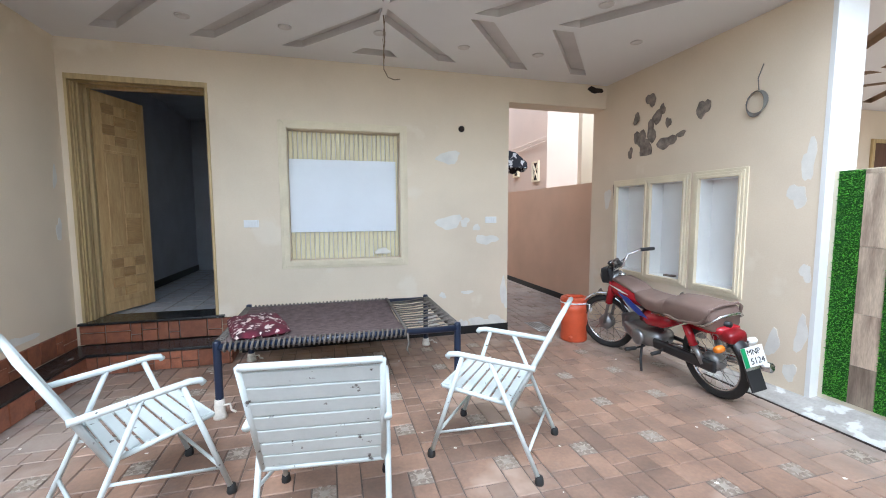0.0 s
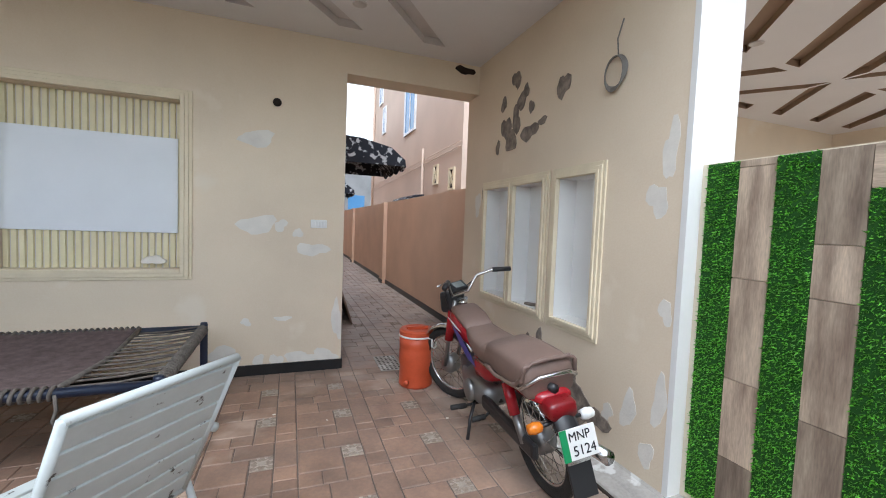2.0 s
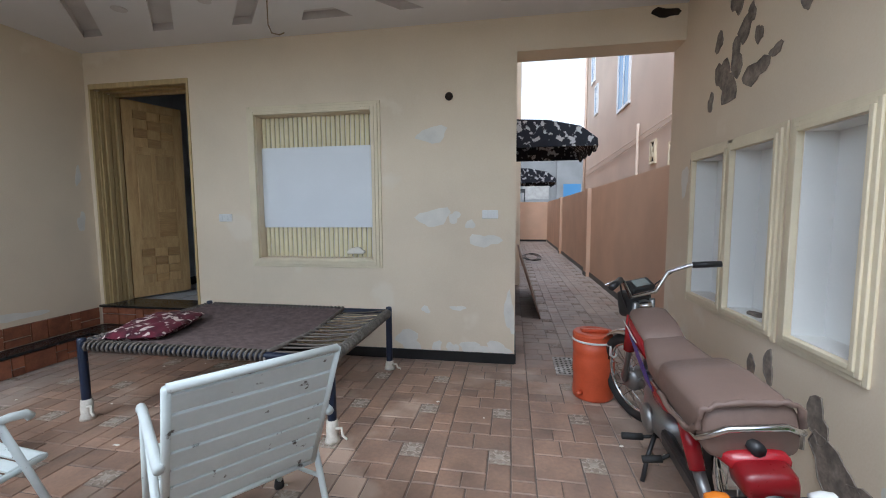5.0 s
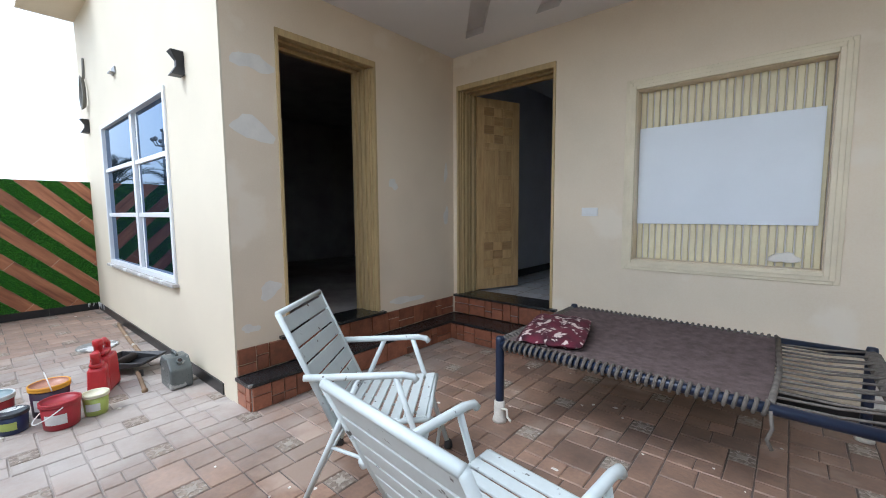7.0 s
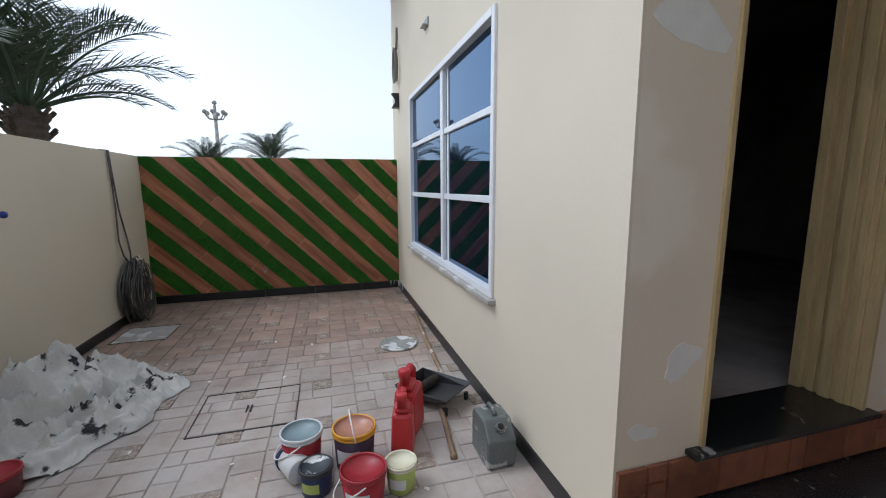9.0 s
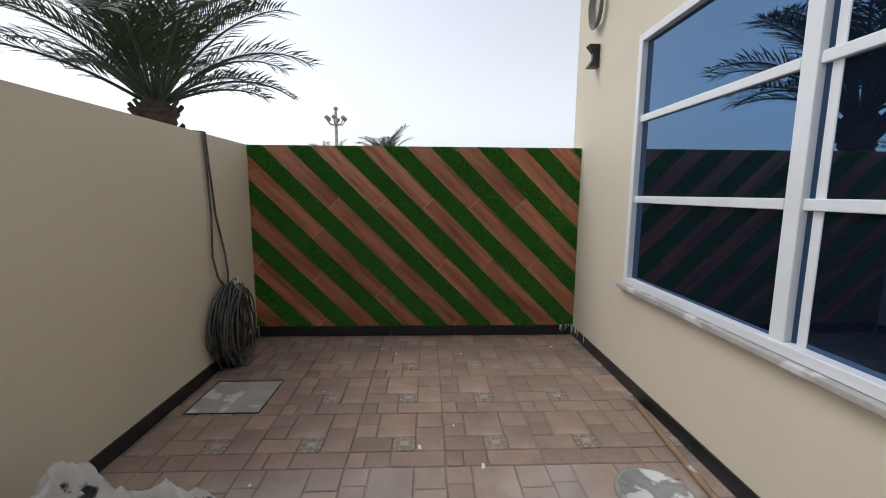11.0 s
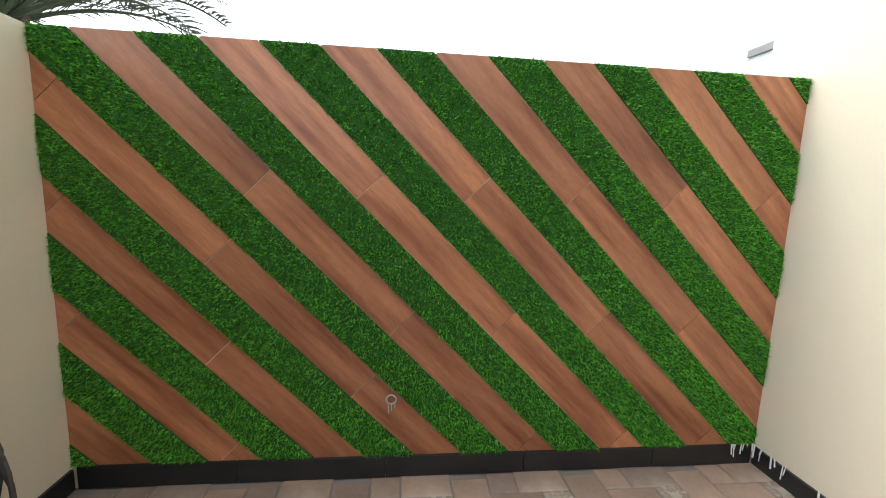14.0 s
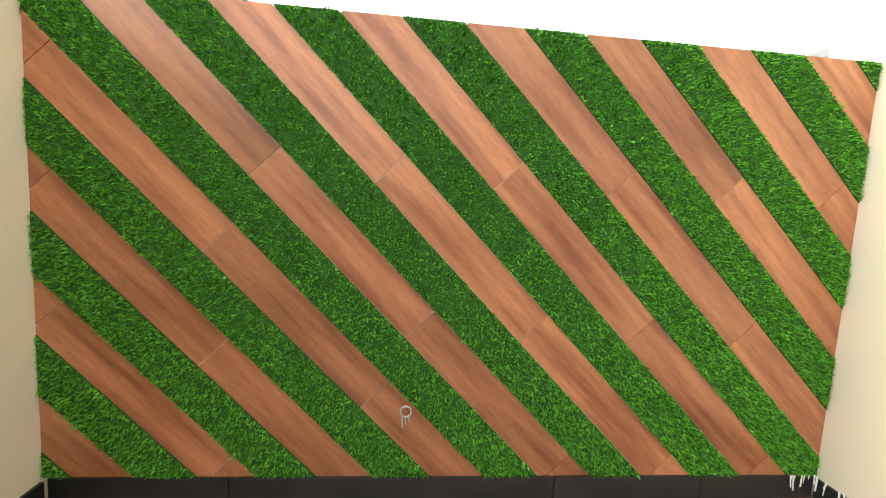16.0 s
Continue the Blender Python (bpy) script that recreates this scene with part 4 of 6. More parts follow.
mesh_ob("frame", bm, M_PIPE, bed, smooth=True)
for x in (BX0, BX1):
    for y in (BY0, BY1):
        bm = bmesh.new()
        add_lathe(bm, [(0.028, 0.0), (0.026, 0.02), (0.026, BZ + 0.03), (0.022, BZ + 0.045), (0.005, BZ + 0.048)], 14, pose(x, y, 0))
        mesh_ob("leg", bm, M_PIPE, bed, smooth=True)
        bm = bmesh.new()
        h = 0.13 if y == BY0 else 0.07
        add_lathe(bm, [(0.045, 0.0), (0.042, 0.02), (0.034, 0.04), (0.036, h * 0.6), (0.032, h), (0.027, h + 0.004)], 12, pose(x, y, 0))
        add_tube(bm, [(x + 0.03, y - 0.02, h * 0.7), (x + 0.07, y - 0.03, h * 0.8), (x + 0.08, y - 0.04, h * 0.5), (x + 0.11, y - 0.05, h * 0.4)], 0.008, 6)
        mesh_ob("binding", bm, M_BIND, bed, smooth=True)["label"] = "white rag bound round the leg"
XW = 0.80
bm = bmesh.new()
nx, ny = 74, 58
grid = []
for j in range(ny + 1):
    row = []
    for i in range(nx + 1):
        u, v = i / nx, j / ny
        x, y = BX0 + 0.02 + u * (XW - BX0 - 0.02), BY0 + v * (BY1 - BY0)
        sag = 0.045 * math.sin(math.pi * v) * min(1, 6 * u)
        wv = 0.0045 * (1 if ((i + j) // 2 + (i - j) // 2) % 2 else -1)
        row.append(bm.verts.new((x, y, BZ + 0.022 - sag + wv)))
    grid.append(row)
for j in range(ny):
    for i in range(nx):
        bm.faces.new((grid[j][i], grid[j][i + 1], grid[j + 1][i + 1], grid[j + 1][i]))
web = mesh_ob("webbing", bm, M_ROPE, bed)
web["label"] = "dark brown woven rope"
md = web.modifiers.new("thick", "SOLIDIFY")
md.thickness = 0.012
# loops round the rails
bm = bmesh.new()
for y in (BY0, BY1):
    x = BX0 + 0.05
    while x < XW:
        add_tube(bm, [(x + 0.006 * math.sin(a), y + 0.031 * math.cos(a), BZ + 0.031 * math.sin(a)) for a in np.linspace(0, 6.28, 9)[:-1]], 0.009, 5, True)
        x += 0.034
y = BY0 + 0.05
while y < BY1 - 0.03:
    for x in (BX0, BX1):
        add_tube(bm, [(x + 0.031 * math.cos(a), y + 0.006 * math.sin(a), BZ + 0.031 * math.sin(a)) for a in np.linspace(0, 6.28, 9)[:-1]], 0.009, 5, True)
    y += 0.036
lo = mesh_ob("rope_loops", bm, M_ROPEL, bed, smooth=True)
tagged(lo, "grey rope loops round the rails", kind="stuff")
bm = bmesh.new()
add_tube(bm, [(XW, BY0 + 0.01, BZ + 0.02), (XW + 0.02, (BY0 + BY1) / 2, BZ - 0.012), (XW, BY1 - 0.01, BZ + 0.02)], 0.014, 8)
for k in range(14):
    ya = BY0 + 0.07 + k * (BY1 - BY0 - 0.14) / 13
    yb = ya + 0.03 * math.sin(k * 2.1)
    add_tube(bm, [(XW, ya, BZ - 0.0), (1.0, (ya + yb) / 2, BZ + 0.004), (BX1, yb, BZ + 0.028)], 0.006, 6)
add_tube(bm, [(XW, BY0 - 0.02, BZ), (XW + 0.01, BY0 - 0.03, 0.42), (XW - 0.005, BY0 - 0.03, 0.37), (XW + 0.012, BY0 - 0.028, 0.33)], 0.008, 6)
st = mesh_ob("stringing", bm, M_ROPEL, bed, smooth=True)
tagged(st, "taut grey ropes at the foot end", kind="stuff")

# pillow
M_PILLOW = mat("maroon_print", (0.13, 0.012, 0.03), 0.9, 0.15, 9, 160, 0.3, col2=(0.03, 0.006, 0.012), stain=(0.62, 0.52, 0.48), stain_at=0.55, wide=22)
bm = bmesh.new()
n = 18
top = []
for s in (1, -1):
    g = []
    for j in range(n + 1):
        row = []
        for i in range(n + 1):
            u, v = 2 * i / n - 1, 2 * j / n - 1
            h = 0.032 * (max(0, (1 - u ** 4)) * max(0, (1 - v ** 4))) ** 0.5
            wr = 0.006 * math.sin(7 * u + 3 * v) * (1 - abs(u)) + 0.004 * math.sin(11 * v)
            row.append(bm.verts.new((0.30 * u * (1 - 0.05 * v * v), 0.235 * v * (1 - 0.05 * u * u), s * (h + (wr if s > 0 else 0)))))
        g.append(row)
    for j in range(n):
        for i in range(n):
            bm.faces.new((g[j][i], g[j][i + 1], g[j + 1][i + 1], g[j + 1][i]))
bmesh.ops.remove_doubles(bm, verts=bm.verts, dist=0.0005)
pl = mesh_ob("pillow", bm, M_PILLOW, smooth=True)
pl.matrix_world = pose(-0.30, 3.62, BZ + 0.036, 0, 0, 106) @ Matrix.Diagonal((1.1, 0.84, 1.35, 1))
tagged(pl, "flat maroon pillow with pale flower print", "pillow")

# ---- water cooler ----
M_ORANGE = plain("orange_plastic", (0.62, 0.10, 0.035), 0.4)
cool = root("water_cooler", pose(2.80, 4.10, 0), "orange plastic water cooler jug with white handle band", "water cooler")
bm = bmesh.new()
add_lathe(bm, [(0.125, 0.0), (0.138, 0.01), (0.14, 0.03), (0.136, 0.17), (0.143, 0.19), (0.143, 0.30), (0.138, 0.32), (0.143, 0.335), (0.145, 0.415)], 32)
mesh_ob("body", bm, M_ORANGE, cool, smooth=True)
bm = bmesh.new()
add_lathe(bm, [(0.147, 0.425), (0.147, 0.46), (0.135, 0.475), (0.1, 0.478), (0.095, 0.465), (0.001, 0.465)], 32)
add_box(bm, -0.09, 0.09, -0.018, 0.018, 0.466, 0.492)
mesh_ob("lid", bm, M_ORANGE, cool, smooth=False, bevel=0.004)
bm = bmesh.new()
add_lathe(bm, [(0.146, 0.413), (0.15, 0.415), (0.15, 0.427), (0.146, 0.429)], 32)
add_tube(bm, [(0.06, -0.14, 0.42), (0.075, -0.165, 0.42), (0.075, -0.165, 0.36), (0.10, -0.15, 0.34), (0.12, -0.135, 0.35), (0.12, -0.12, 0.41)], 0.008, 6)
mesh_ob("handle", bm, M_PLASTIC, cool, smooth=True)["label"] = "white band and carrying handle"
bm = bmesh.new()
add_tube(bm, [(-0.1, -0.10, 0.06), (-0.125, -0.125, 0.06)], 0.018, 10)
mesh_ob("tap", bm, M_ORANGE, cool, smooth=True)

# ---- motorcycle (local: front +y, leaning on its side stand) ----
M_RED = plain("red_paint", (0.36, 0.012, 0.02), 0.2)
M_CHROME = plain("chrome", (0.62, 0.62, 0.62), 0.18, 1.0)
M_STEEL = plain("dull_steel", (0.32, 0.32, 0.32), 0.42, 0.9)
M_BLK = plain("black_plastic", (0.02, 0.02, 0.022), 0.4)
M_SEAT = mat("brown_seat_cover", (0.2, 0.135, 0.11), 0.5, 0.06, 6, 70, 0.12)
M_AMBER = plain("amber_lens", (0.75, 0.22, 0.02), 0.2)
M_PLATE = plain("number_plate_white", (0.8, 0.8, 0.78), 0.4)
M_GREEN = plain("green_band", (0.02, 0.25, 0.09), 0.4)
M_INK = plain("black_ink", (0.015, 0.015, 0.02), 0.5)
M_BLUE = plain("blue_decal", (0.02, 0.05, 0.3), 0.3)
M_TYRE = mat("tyre_rubber", (0.022, 0.021, 0.02), 0.8, 0.1, 20, 120, 0.6)
R = 0.28
bike = root("motorcycle", pose(3.05, 2.64, 0, 0, -8, -2), "parked red motorcycle with brown seat cover, on side stand", "motorcycle")
FW, RW = 1.17, -0.05


def wheel(y, name):
    w = new(name)
    w.parent = bike
    w.location = (0, y, R)
    bm = bmesh.new()
    add_tube(bm, [(0, (R - 0.03) * math.cos(a), (R - 0.03) * math.sin(a)) for a in np.linspace(0, 2 * math.pi, 37)[:-1]], 0.032, 10, True)
    mesh_ob("tyre", bm, M_TYRE, w, smooth=True)
    bm = bmesh.new()
    add_tube(bm, [(0, (R - 0.062) * math.cos(a), (R - 0.062) * math.sin(a)) for a in np.linspace(0, 2 * math.pi, 37)[:-1]], 0.012, 8, True)
    mesh_ob("rim", bm, M_CHROME, w, smooth=True)
    bm = bmesh.new()
    add_lathe(bm, [(0.02, -0.06), (0.06, -0.05), (0.075, -0.03), (0.075, 0.03), (0.06, 0.05), (0.02, 0.06)], 20, pose(0, 0, 0, 0, 90, 0))
    mesh_ob("hub", bm, M_STEEL, w, smooth=True)
    bm = bmesh.new()
    for k in range(28):
        a = 2 * math.pi * k / 28
        b = a + (0.55 if k % 2 else -0.55)
        s = 0.03 if k % 4 < 2 else -0.03
        add_tube(bm, [(s, 0.07 * math.cos(b), 0.07 * math.sin(b)), (0, (R - 0.065) * math.cos(a), (R - 0.065) * math.sin(a))], 0.002, 4)
    mesh_ob("spokes", bm, M_CHROME, w)


wheel(FW, "wheel")
wheel(RW, "wheel")


def fender(y, a0, a1, r, w, m, name, drop=0.0):
    bm = bmesh.new()
    rows = []
    for k in range(15):
        a = radians(a0 + (a1 - a0) * k / 14)
        row = []
        for j in range(7):
            t = -1 + 2 * j / 6
            rr = r - 0.022 * t * t
            row.append(bm.verts.new((w * t, y + rr * math.cos(a), R + rr * math.sin(a))))
        rows.append(row)
    for p, q in zip(rows, rows[1:]):
        for j in range(6):
            bm.faces.new((p[j], p[j + 1], q[j + 1], q[j]))
    ob = mesh_ob(name, bm, m, bike, smooth=True)
    sd = ob.modifiers.new("thick", "SOLIDIFY")
    sd.thickness = 0.003


fender(FW, 25, 165, R + 0.035, 0.05, M_CHROME, "front_fender")
fender(RW, 40, 158, R + 0.03, 0.06, M_BLK, "rear_fender")
# mud flap
bm = bmesh.new()
add_box(bm, -0.06, 0.06, -0.006, 0.006, -0.08, 0.08, pose(0, -0.365, 0.265, -18, 0, 0))
mesh_ob("mud_flap", bm, M_BLK, bike, bevel=0.003)
# forks and bars
bm = bmesh.new()
for s in (-1, 1):
    add_tube(bm, [(s * 0.075, FW, R), (s * 0.075, FW - 0.09, 0.55), (s * 0.06, FW - 0.16, 0.80)], 0.016, 10)
add_tube(bm, [(0, FW - 0.13, 0.66), (0, FW - 0.16, 0.80)], 0.03, 10)
mesh_ob("fork", bm, M_STEEL, bike, smooth=True)
bm = bmesh.new()
for s in (-1, 1):
    add_tube(bm, [(s * 0.075, FW - 0.075, 0.5), (s * 0.075, FW - 0.14, 0.72)], 0.034, 10)
mesh_ob("fork_cover", bm, M_RED, bike, smooth=True)
bm = bmesh.new()
add_tube(bm, [(-0.36, FW - 0.36, 0.97), (-0.24, FW - 0.28, 0.98), (-0.16, FW - 0.20, 0.95), (-0.09, FW - 0.16, 0.84), (0.09, FW - 0.16, 0.84), (0.16, FW - 0.20, 0.95), (0.24, FW - 0.28, 0.98), (0.36, FW - 0.36, 0.97)], 0.012, 10)
mesh_ob("handlebar", bm, M_CHROME, bike, smooth=True)
for s in (-1, 1):
    bm = bmesh.new()
    add_tube(bm, [(s * 0.25, FW - 0.287, 0.981), (s * 0.37, FW - 0.366, 0.971)], 0.018, 10)
    mesh_ob("grip", bm, M_BLK, bike, smooth=True)
    bm = bmesh.new()
    add_tube(bm, [(s * 0.23, FW - 0.25, 0.975), (s * 0.33, FW - 0.26, 0.965)], 0.006, 6)
    mesh_ob("lever", bm, M_CHROME, bike, smooth=True)
    bm = bmesh.new()
    add_tube(bm, [(s * 0.2, FW - 0.22, 0.96), (s * 0.1, FW - 0.10, 0.85), (s * 0.05, FW - 0.12, 0.62)], 0.005, 6)
    mesh_ob("cable", bm, M_BLK, bike, smooth=True)
bm = bmesh.new()
add_box(bm, -0.085, 0.085, FW - 0.14, FW - 0.02, 0.70, 0.86)
mesh_ob("headlamp", bm, M_BLK, bike, bevel=0.025)
bm = bmesh.new()
add_lathe(bm, [(0.07, 0), (0.066, 0.02), (0.04, 0.035), (0.001, 0.04)], 20, pose(0, FW - 0.03, 0.77, -90, 0, 0))
mesh_ob("headlamp_lens", bm, M_CHROME, bike, smooth=True)
bm = bmesh.new()
add_box(bm, -0.08, 0.08, -0.045, 0.045, -0.02, 0.02, pose(0, FW - 0.14, 0.89, 35, 0, 0))
mesh_ob("instrument_panel", bm, M_BLK, bike, bevel=0.012)
bm = bmesh.new()
add_box(bm, -0.05, 0.05, -0.025, 0.03, 0.02, 0.023, pose(0, FW - 0.14, 0.89, 35, 0, 0))
mesh_ob("dial", bm, plain("grey_dial", (0.25, 0.28, 0.28), 0.15), bike)


def loft(name, secs, m, parent, seg=16, power=2.6):
    """Rounded sections (y, z, half width, half height) joined along y."""
    bm = bmesh.new()
    rings = []
    for y, z, w, h in secs:
        ring = []
        for k in range(seg):
            a = 2 * math.pi * k / seg
            c, s = math.cos(a), math.sin(a)
            ring.append(bm.verts.new((w * math.copysign(abs(c) ** (2 / power), c), y, z + h * math.copysign(abs(s) ** (2 / power), s))))
        rings.append(ring)
    for p, q in zip(rings, rings[1:]):
        for k in range(seg):
            bm.faces.new((p[k], p[(k + 1) % seg], q[(k + 1) % seg], q[k]))
    bm.faces.new(rings[0])
    bm.faces.new(list(reversed(rings[-1])))
    return mesh_ob(name, bm, m, parent, smooth=True)


loft("tank", [(1.06, 0.66, 0.05, 0.04), (1.02, 0.67, 0.09, 0.085), (0.9, 0.67, 0.115, 0.105), (0.75, 0.645, 0.115, 0.09), (0.64, 0.61, 0.10, 0.06), (0.60, 0.60, 0.07, 0.03)], M_RED, bike)
loft("tank_cover", [(1.0, 0.74, 0.07, 0.025), (0.9, 0.75, 0.10, 0.037), (0.75, 0.72, 0.105, 0.03), (0.62, 0.67, 0.095, 0.025)], M_SEAT, bike)
bm = bmesh.new()
add_lathe(bm, [(0.035, 0), (0.035, 0.018), (0.025, 0.024), (0.001, 0.024)], 18, pose(0, 0.93, 0.785))
mesh_ob("fuel_cap", bm, M_CHROME, bike, smooth=True)
loft("seat", [(0.70, 0.655, 0.07, 0.03), (0.64, 0.65, 0.10, 0.05), (0.50, 0.62, 0.125, 0.06), (0.36, 0.617, 0.135, 0.062), (0.30, 0.63, 0.138, 0.068), (0.275, 0.622, 0.137, 0.062), (0.25, 0.645, 0.142, 0.08), (0.10, 0.648, 0.145, 0.09), (-0.08, 0.645, 0.142, 0.092), (-0.15, 0.635, 0.137, 0.088), (-0.165, 0.628, 0.125, 0.075)], M_SEAT, bike, 24, 4.5)
rn = random.Random(8)
bm = bmesh.new()
hem = [(0.148, 0.30, 0.60), (0.152, 0.1, 0.585), (0.150, -0.06, 0.60), (0.146, -0.15, 0.65), (0.135, -0.168, 0.715), (0.09, -0.17, 0.735), (0.0, -0.172, 0.738), (-0.09, -0.17, 0.735), (-0.135, -0.168, 0.715), (-0.146, -0.15, 0.65), (-0.150, -0.06, 0.60), (-0.152, 0.1, 0.585), (-0.148, 0.30, 0.60)]
pts = []
for p, q in zip(hem, hem[1:]):
    for k in range(4):
        c = Vector(p).lerp(Vector(q), k / 4)
        pts.append((c.x + rn.uniform(-.003, .003), c.y + rn.uniform(-.004, .004), c.z + rn.uniform(-.005, .005)))
add_tube(bm, pts, 0.009, 6, radii=[rn.uniform(0.006, 0.013) for _ in pts])
mesh_ob("seat_hem", bm, M_SEAT, bike, smooth=True)
loft("tail_cowl", [(0.05, 0.545, 0.10, 0.03), (-0.1, 0.55, 0.10, 0.032), (-0.2, 0.56, 0.085, 0.025)], M_RED, bike, 16, 3.5)
bm = bmesh.new()
add_tube(bm, [(0.135, 0.40, 0.57), (0.14, 0.1, 0.58), (0.14, -0.12, 0.60), (0.13, -0.18, 0.64), (0.08, -0.20, 0.67), (-0.08, -0.20, 0.67), (-0.13, -0.18, 0.64), (-0.14, -0.12, 0.60), (-0.14, 0.1, 0.58), (-0.135, 0.40, 0.57)], 0.011, 8)
mesh_ob("grab_rail", bm, M_CHROME, bike, smooth=True)
loft("side_cover", [(0.62, 0.47, 0.09, 0.06), (0.5, 0.48, 0.12, 0.085), (0.36, 0.49, 0.12, 0.07), (0.27, 0.51, 0.09, 0.04)], M_RED, bike)
for s in (-1, 1):
    bm = bmesh.new()
    add_prism(bm, [(0.86, 0.66), (0.74, 0.57), (0.60, 0.50), (0.48, 0.49), (0.56, 0.55), (0.72, 0.63)], "x", min(s * 0.119, s * 0.121), max(s * 0.119, s * 0.121))
    mesh_ob("decal", bm, M_BLUE, bike)
    bm = bmesh.new()
    add_prism(bm, [(0.98, 0.71), (0.80, 0.66), (0.70, 0.655), (0.82, 0.685)], "x", min(s * 0.119, s * 0.1215), max(s * 0.119, s * 0.1215))
    mesh_ob("decal", bm, M_PLATE, bike)
# frame, engine, exhaust
bm = bmesh.new()
add_tube(bm, [(0, FW - 0.14, 0.68), (0, 0.9, 0.58), (0, 0.55, 0.50), (0, 0.3, 0.55), (0, -0.2, 0.60)], 0.022, 8)
add_tube(bm, [(0, FW - 0.14, 0.62), (0, 0.93, 0.42), (0, 0.85, 0.25)], 0.018, 8)
add_tube(bm, [(0, 0.52, 0.52), (0, 0.42, 0.26)], 0.02, 8)
for s in (-1, 1):
    add_tube(bm, [(s * 0.08, 0.45, 0.30), (s * 0.085, RW, R)], 0.018, 8)
mesh_ob("frame", bm, M_BLK, bike, smooth=True)
loft("engine", [(0.92, 0.31, 0.05, 0.05), (0.86, 0.30, 0.08, 0.075), (0.72, 0.29, 0.12, 0.085), (0.55, 0.29, 0.125, 0.09), (0.45, 0.30, 0.11, 0.075), (0.41, 0.30, 0.07, 0.04)], M_STEEL, bike)
bm = bmesh.new()
for k in range(7):
    add_box(bm, -0.06, 0.06, 0.80 + 0.018 * k, 0.807 + 0.018 * k, 0.29, 0.42)
mesh_ob("cylinder_fins", bm, M_STEEL, bike)
bm = bmesh.new()
add_lathe(bm, [(0.07, -0.01), (0.075, 0.0), (0.07, 0.02), (0.04, 0.03), (0.001, 0.03)], 20, pose(-0.12, 0.62, 0.29, 0, -90, 0))
mesh_ob("engine_cover", bm, M_STEEL, bike, smooth=True)
bm = bmesh.new()
add_tube(bm, [(0.05, 0.9, 0.28), (0.10, 0.88, 0.20), (0.13, 0.6, 0.19), (0.14, 0.3, 0.22)], 0.018, 10)
add_tube(bm, [(0.14, 0.32, 0.22), (0.15, 0.1, 0.25), (0.155, -0.35, 0.30)], 0.035, 12)
mesh_ob("exhaust", bm, M_CHROME, bike, smooth=True)
for s in (-1, 1):
    bm = bmesh.new()
    add_tube(bm, [(s * 0.10, RW, R), (s * 0.105, RW + 0.07, 0.40)], 0.022, 10)
    add_tube(bm, [(s * 0.10, RW, R), (s * 0.11, RW + 0.125, 0.54)], 0.012, 8)
    mesh_ob("shock_absorber", bm, M_STEEL, bike, smooth=True)
    bm = bmesh.new()
    add_tube(bm, [(s * 0.107, RW + 0.07, 0.40), (s * 0.112, RW + 0.125, 0.55)], 0.030, 10)
    mesh_ob("shock_cover", bm, M_RED, bike, smooth=True)
    bm = bmesh.new()
    add_tube(bm, [(s * 0.06, 0.62, 0.19), (s * 0.16, 0.62, 0.19)], 0.009, 8)
    add_tube(bm, [(s * 0.16, 0.62, 0.19), (s * 0.26, 0.62, 0.2)], 0.018, 8)
    mesh_ob("footrest", bm, M_RUBBER, bike, smooth=True)
    bm = bmesh.new()
    add_tube(bm, [(s * 0.10, 0.34, 0.27), (s * 0.15, 0.33, 0.25)], 0.008, 8)
    add_tube(bm, [(s * 0.15, 0.33, 0.25), (s * 0.23, 0.33, 0.25)], 0.016, 8)
    mesh_ob("footrest", bm, M_RUBBER, bike, smooth=True)
bm = bmesh.new()
add_box(bm, -0.115, -0.075, -0.15, 0.46, 0.235, 0.325)
mesh_ob("chain_case", bm, M_BLK, bike, bevel=0.02)
bm = bmesh.new()
add_tube(bm, [(-0.10, 0.60, 0.22), (-0.16, 0.56, 0.12), (-0.21, 0.50, 0.03)], 0.011, 8)
mesh_ob("side_stand", bm, M_BLK, bike, smooth=True)
# tail
loft("tail_lamp", [(-0.14, 0.53, 0.06, 0.035), (-0.18, 0.53, 0.08, 0.045), (-0.25, 0.52, 0.075, 0.042), (-0.265, 0.515, 0.065, 0.034)], plain("red_lens", (0.2, 0.006, 0.01), 0.3), bike, 16, 4.0)
for s in (-1, 1):
    bm = bmesh.new()
    add_lathe(bm, [(0.01, -0.035), (0.022, -0.03), (0.028, 0.0), (0.023, 0.03), (0.01, 0.04)], 14, pose(s * 0.14, -0.23, 0.46, 0, 90, 0))
    mesh_ob("indicator", bm, M_AMBER if s < 0 else M_PLASTIC, bike, smooth=True)
    bm = bmesh.new()
    add_tube(bm, [(s * 0.02, -0.22, 0.46), (s * 0.11, -0.23, 0.46)], 0.01, 8)
    mesh_ob("indicator_stalk", bm, M_BLK, bike, smooth=True)
PM = pose(0, -0.362, 0.425, -16, 0, 0) @ Matrix.Scale(0.86, 4)
plate = new("number_plate")
plate.parent = bike
plate.matrix_local = PM
bm = bmesh.new()
add_box(bm, -0.105, 0.105, 0, 0.005, -0.075, 0.075)
mesh_ob("plate", bm, M_PLATE, plate, bevel=0.002)
bm = bmesh.new()
add_box(bm, -0.105, -0.065, -0.003, 0, -0.075, 0.075)
mesh_ob("band", bm, M_GREEN, plate)


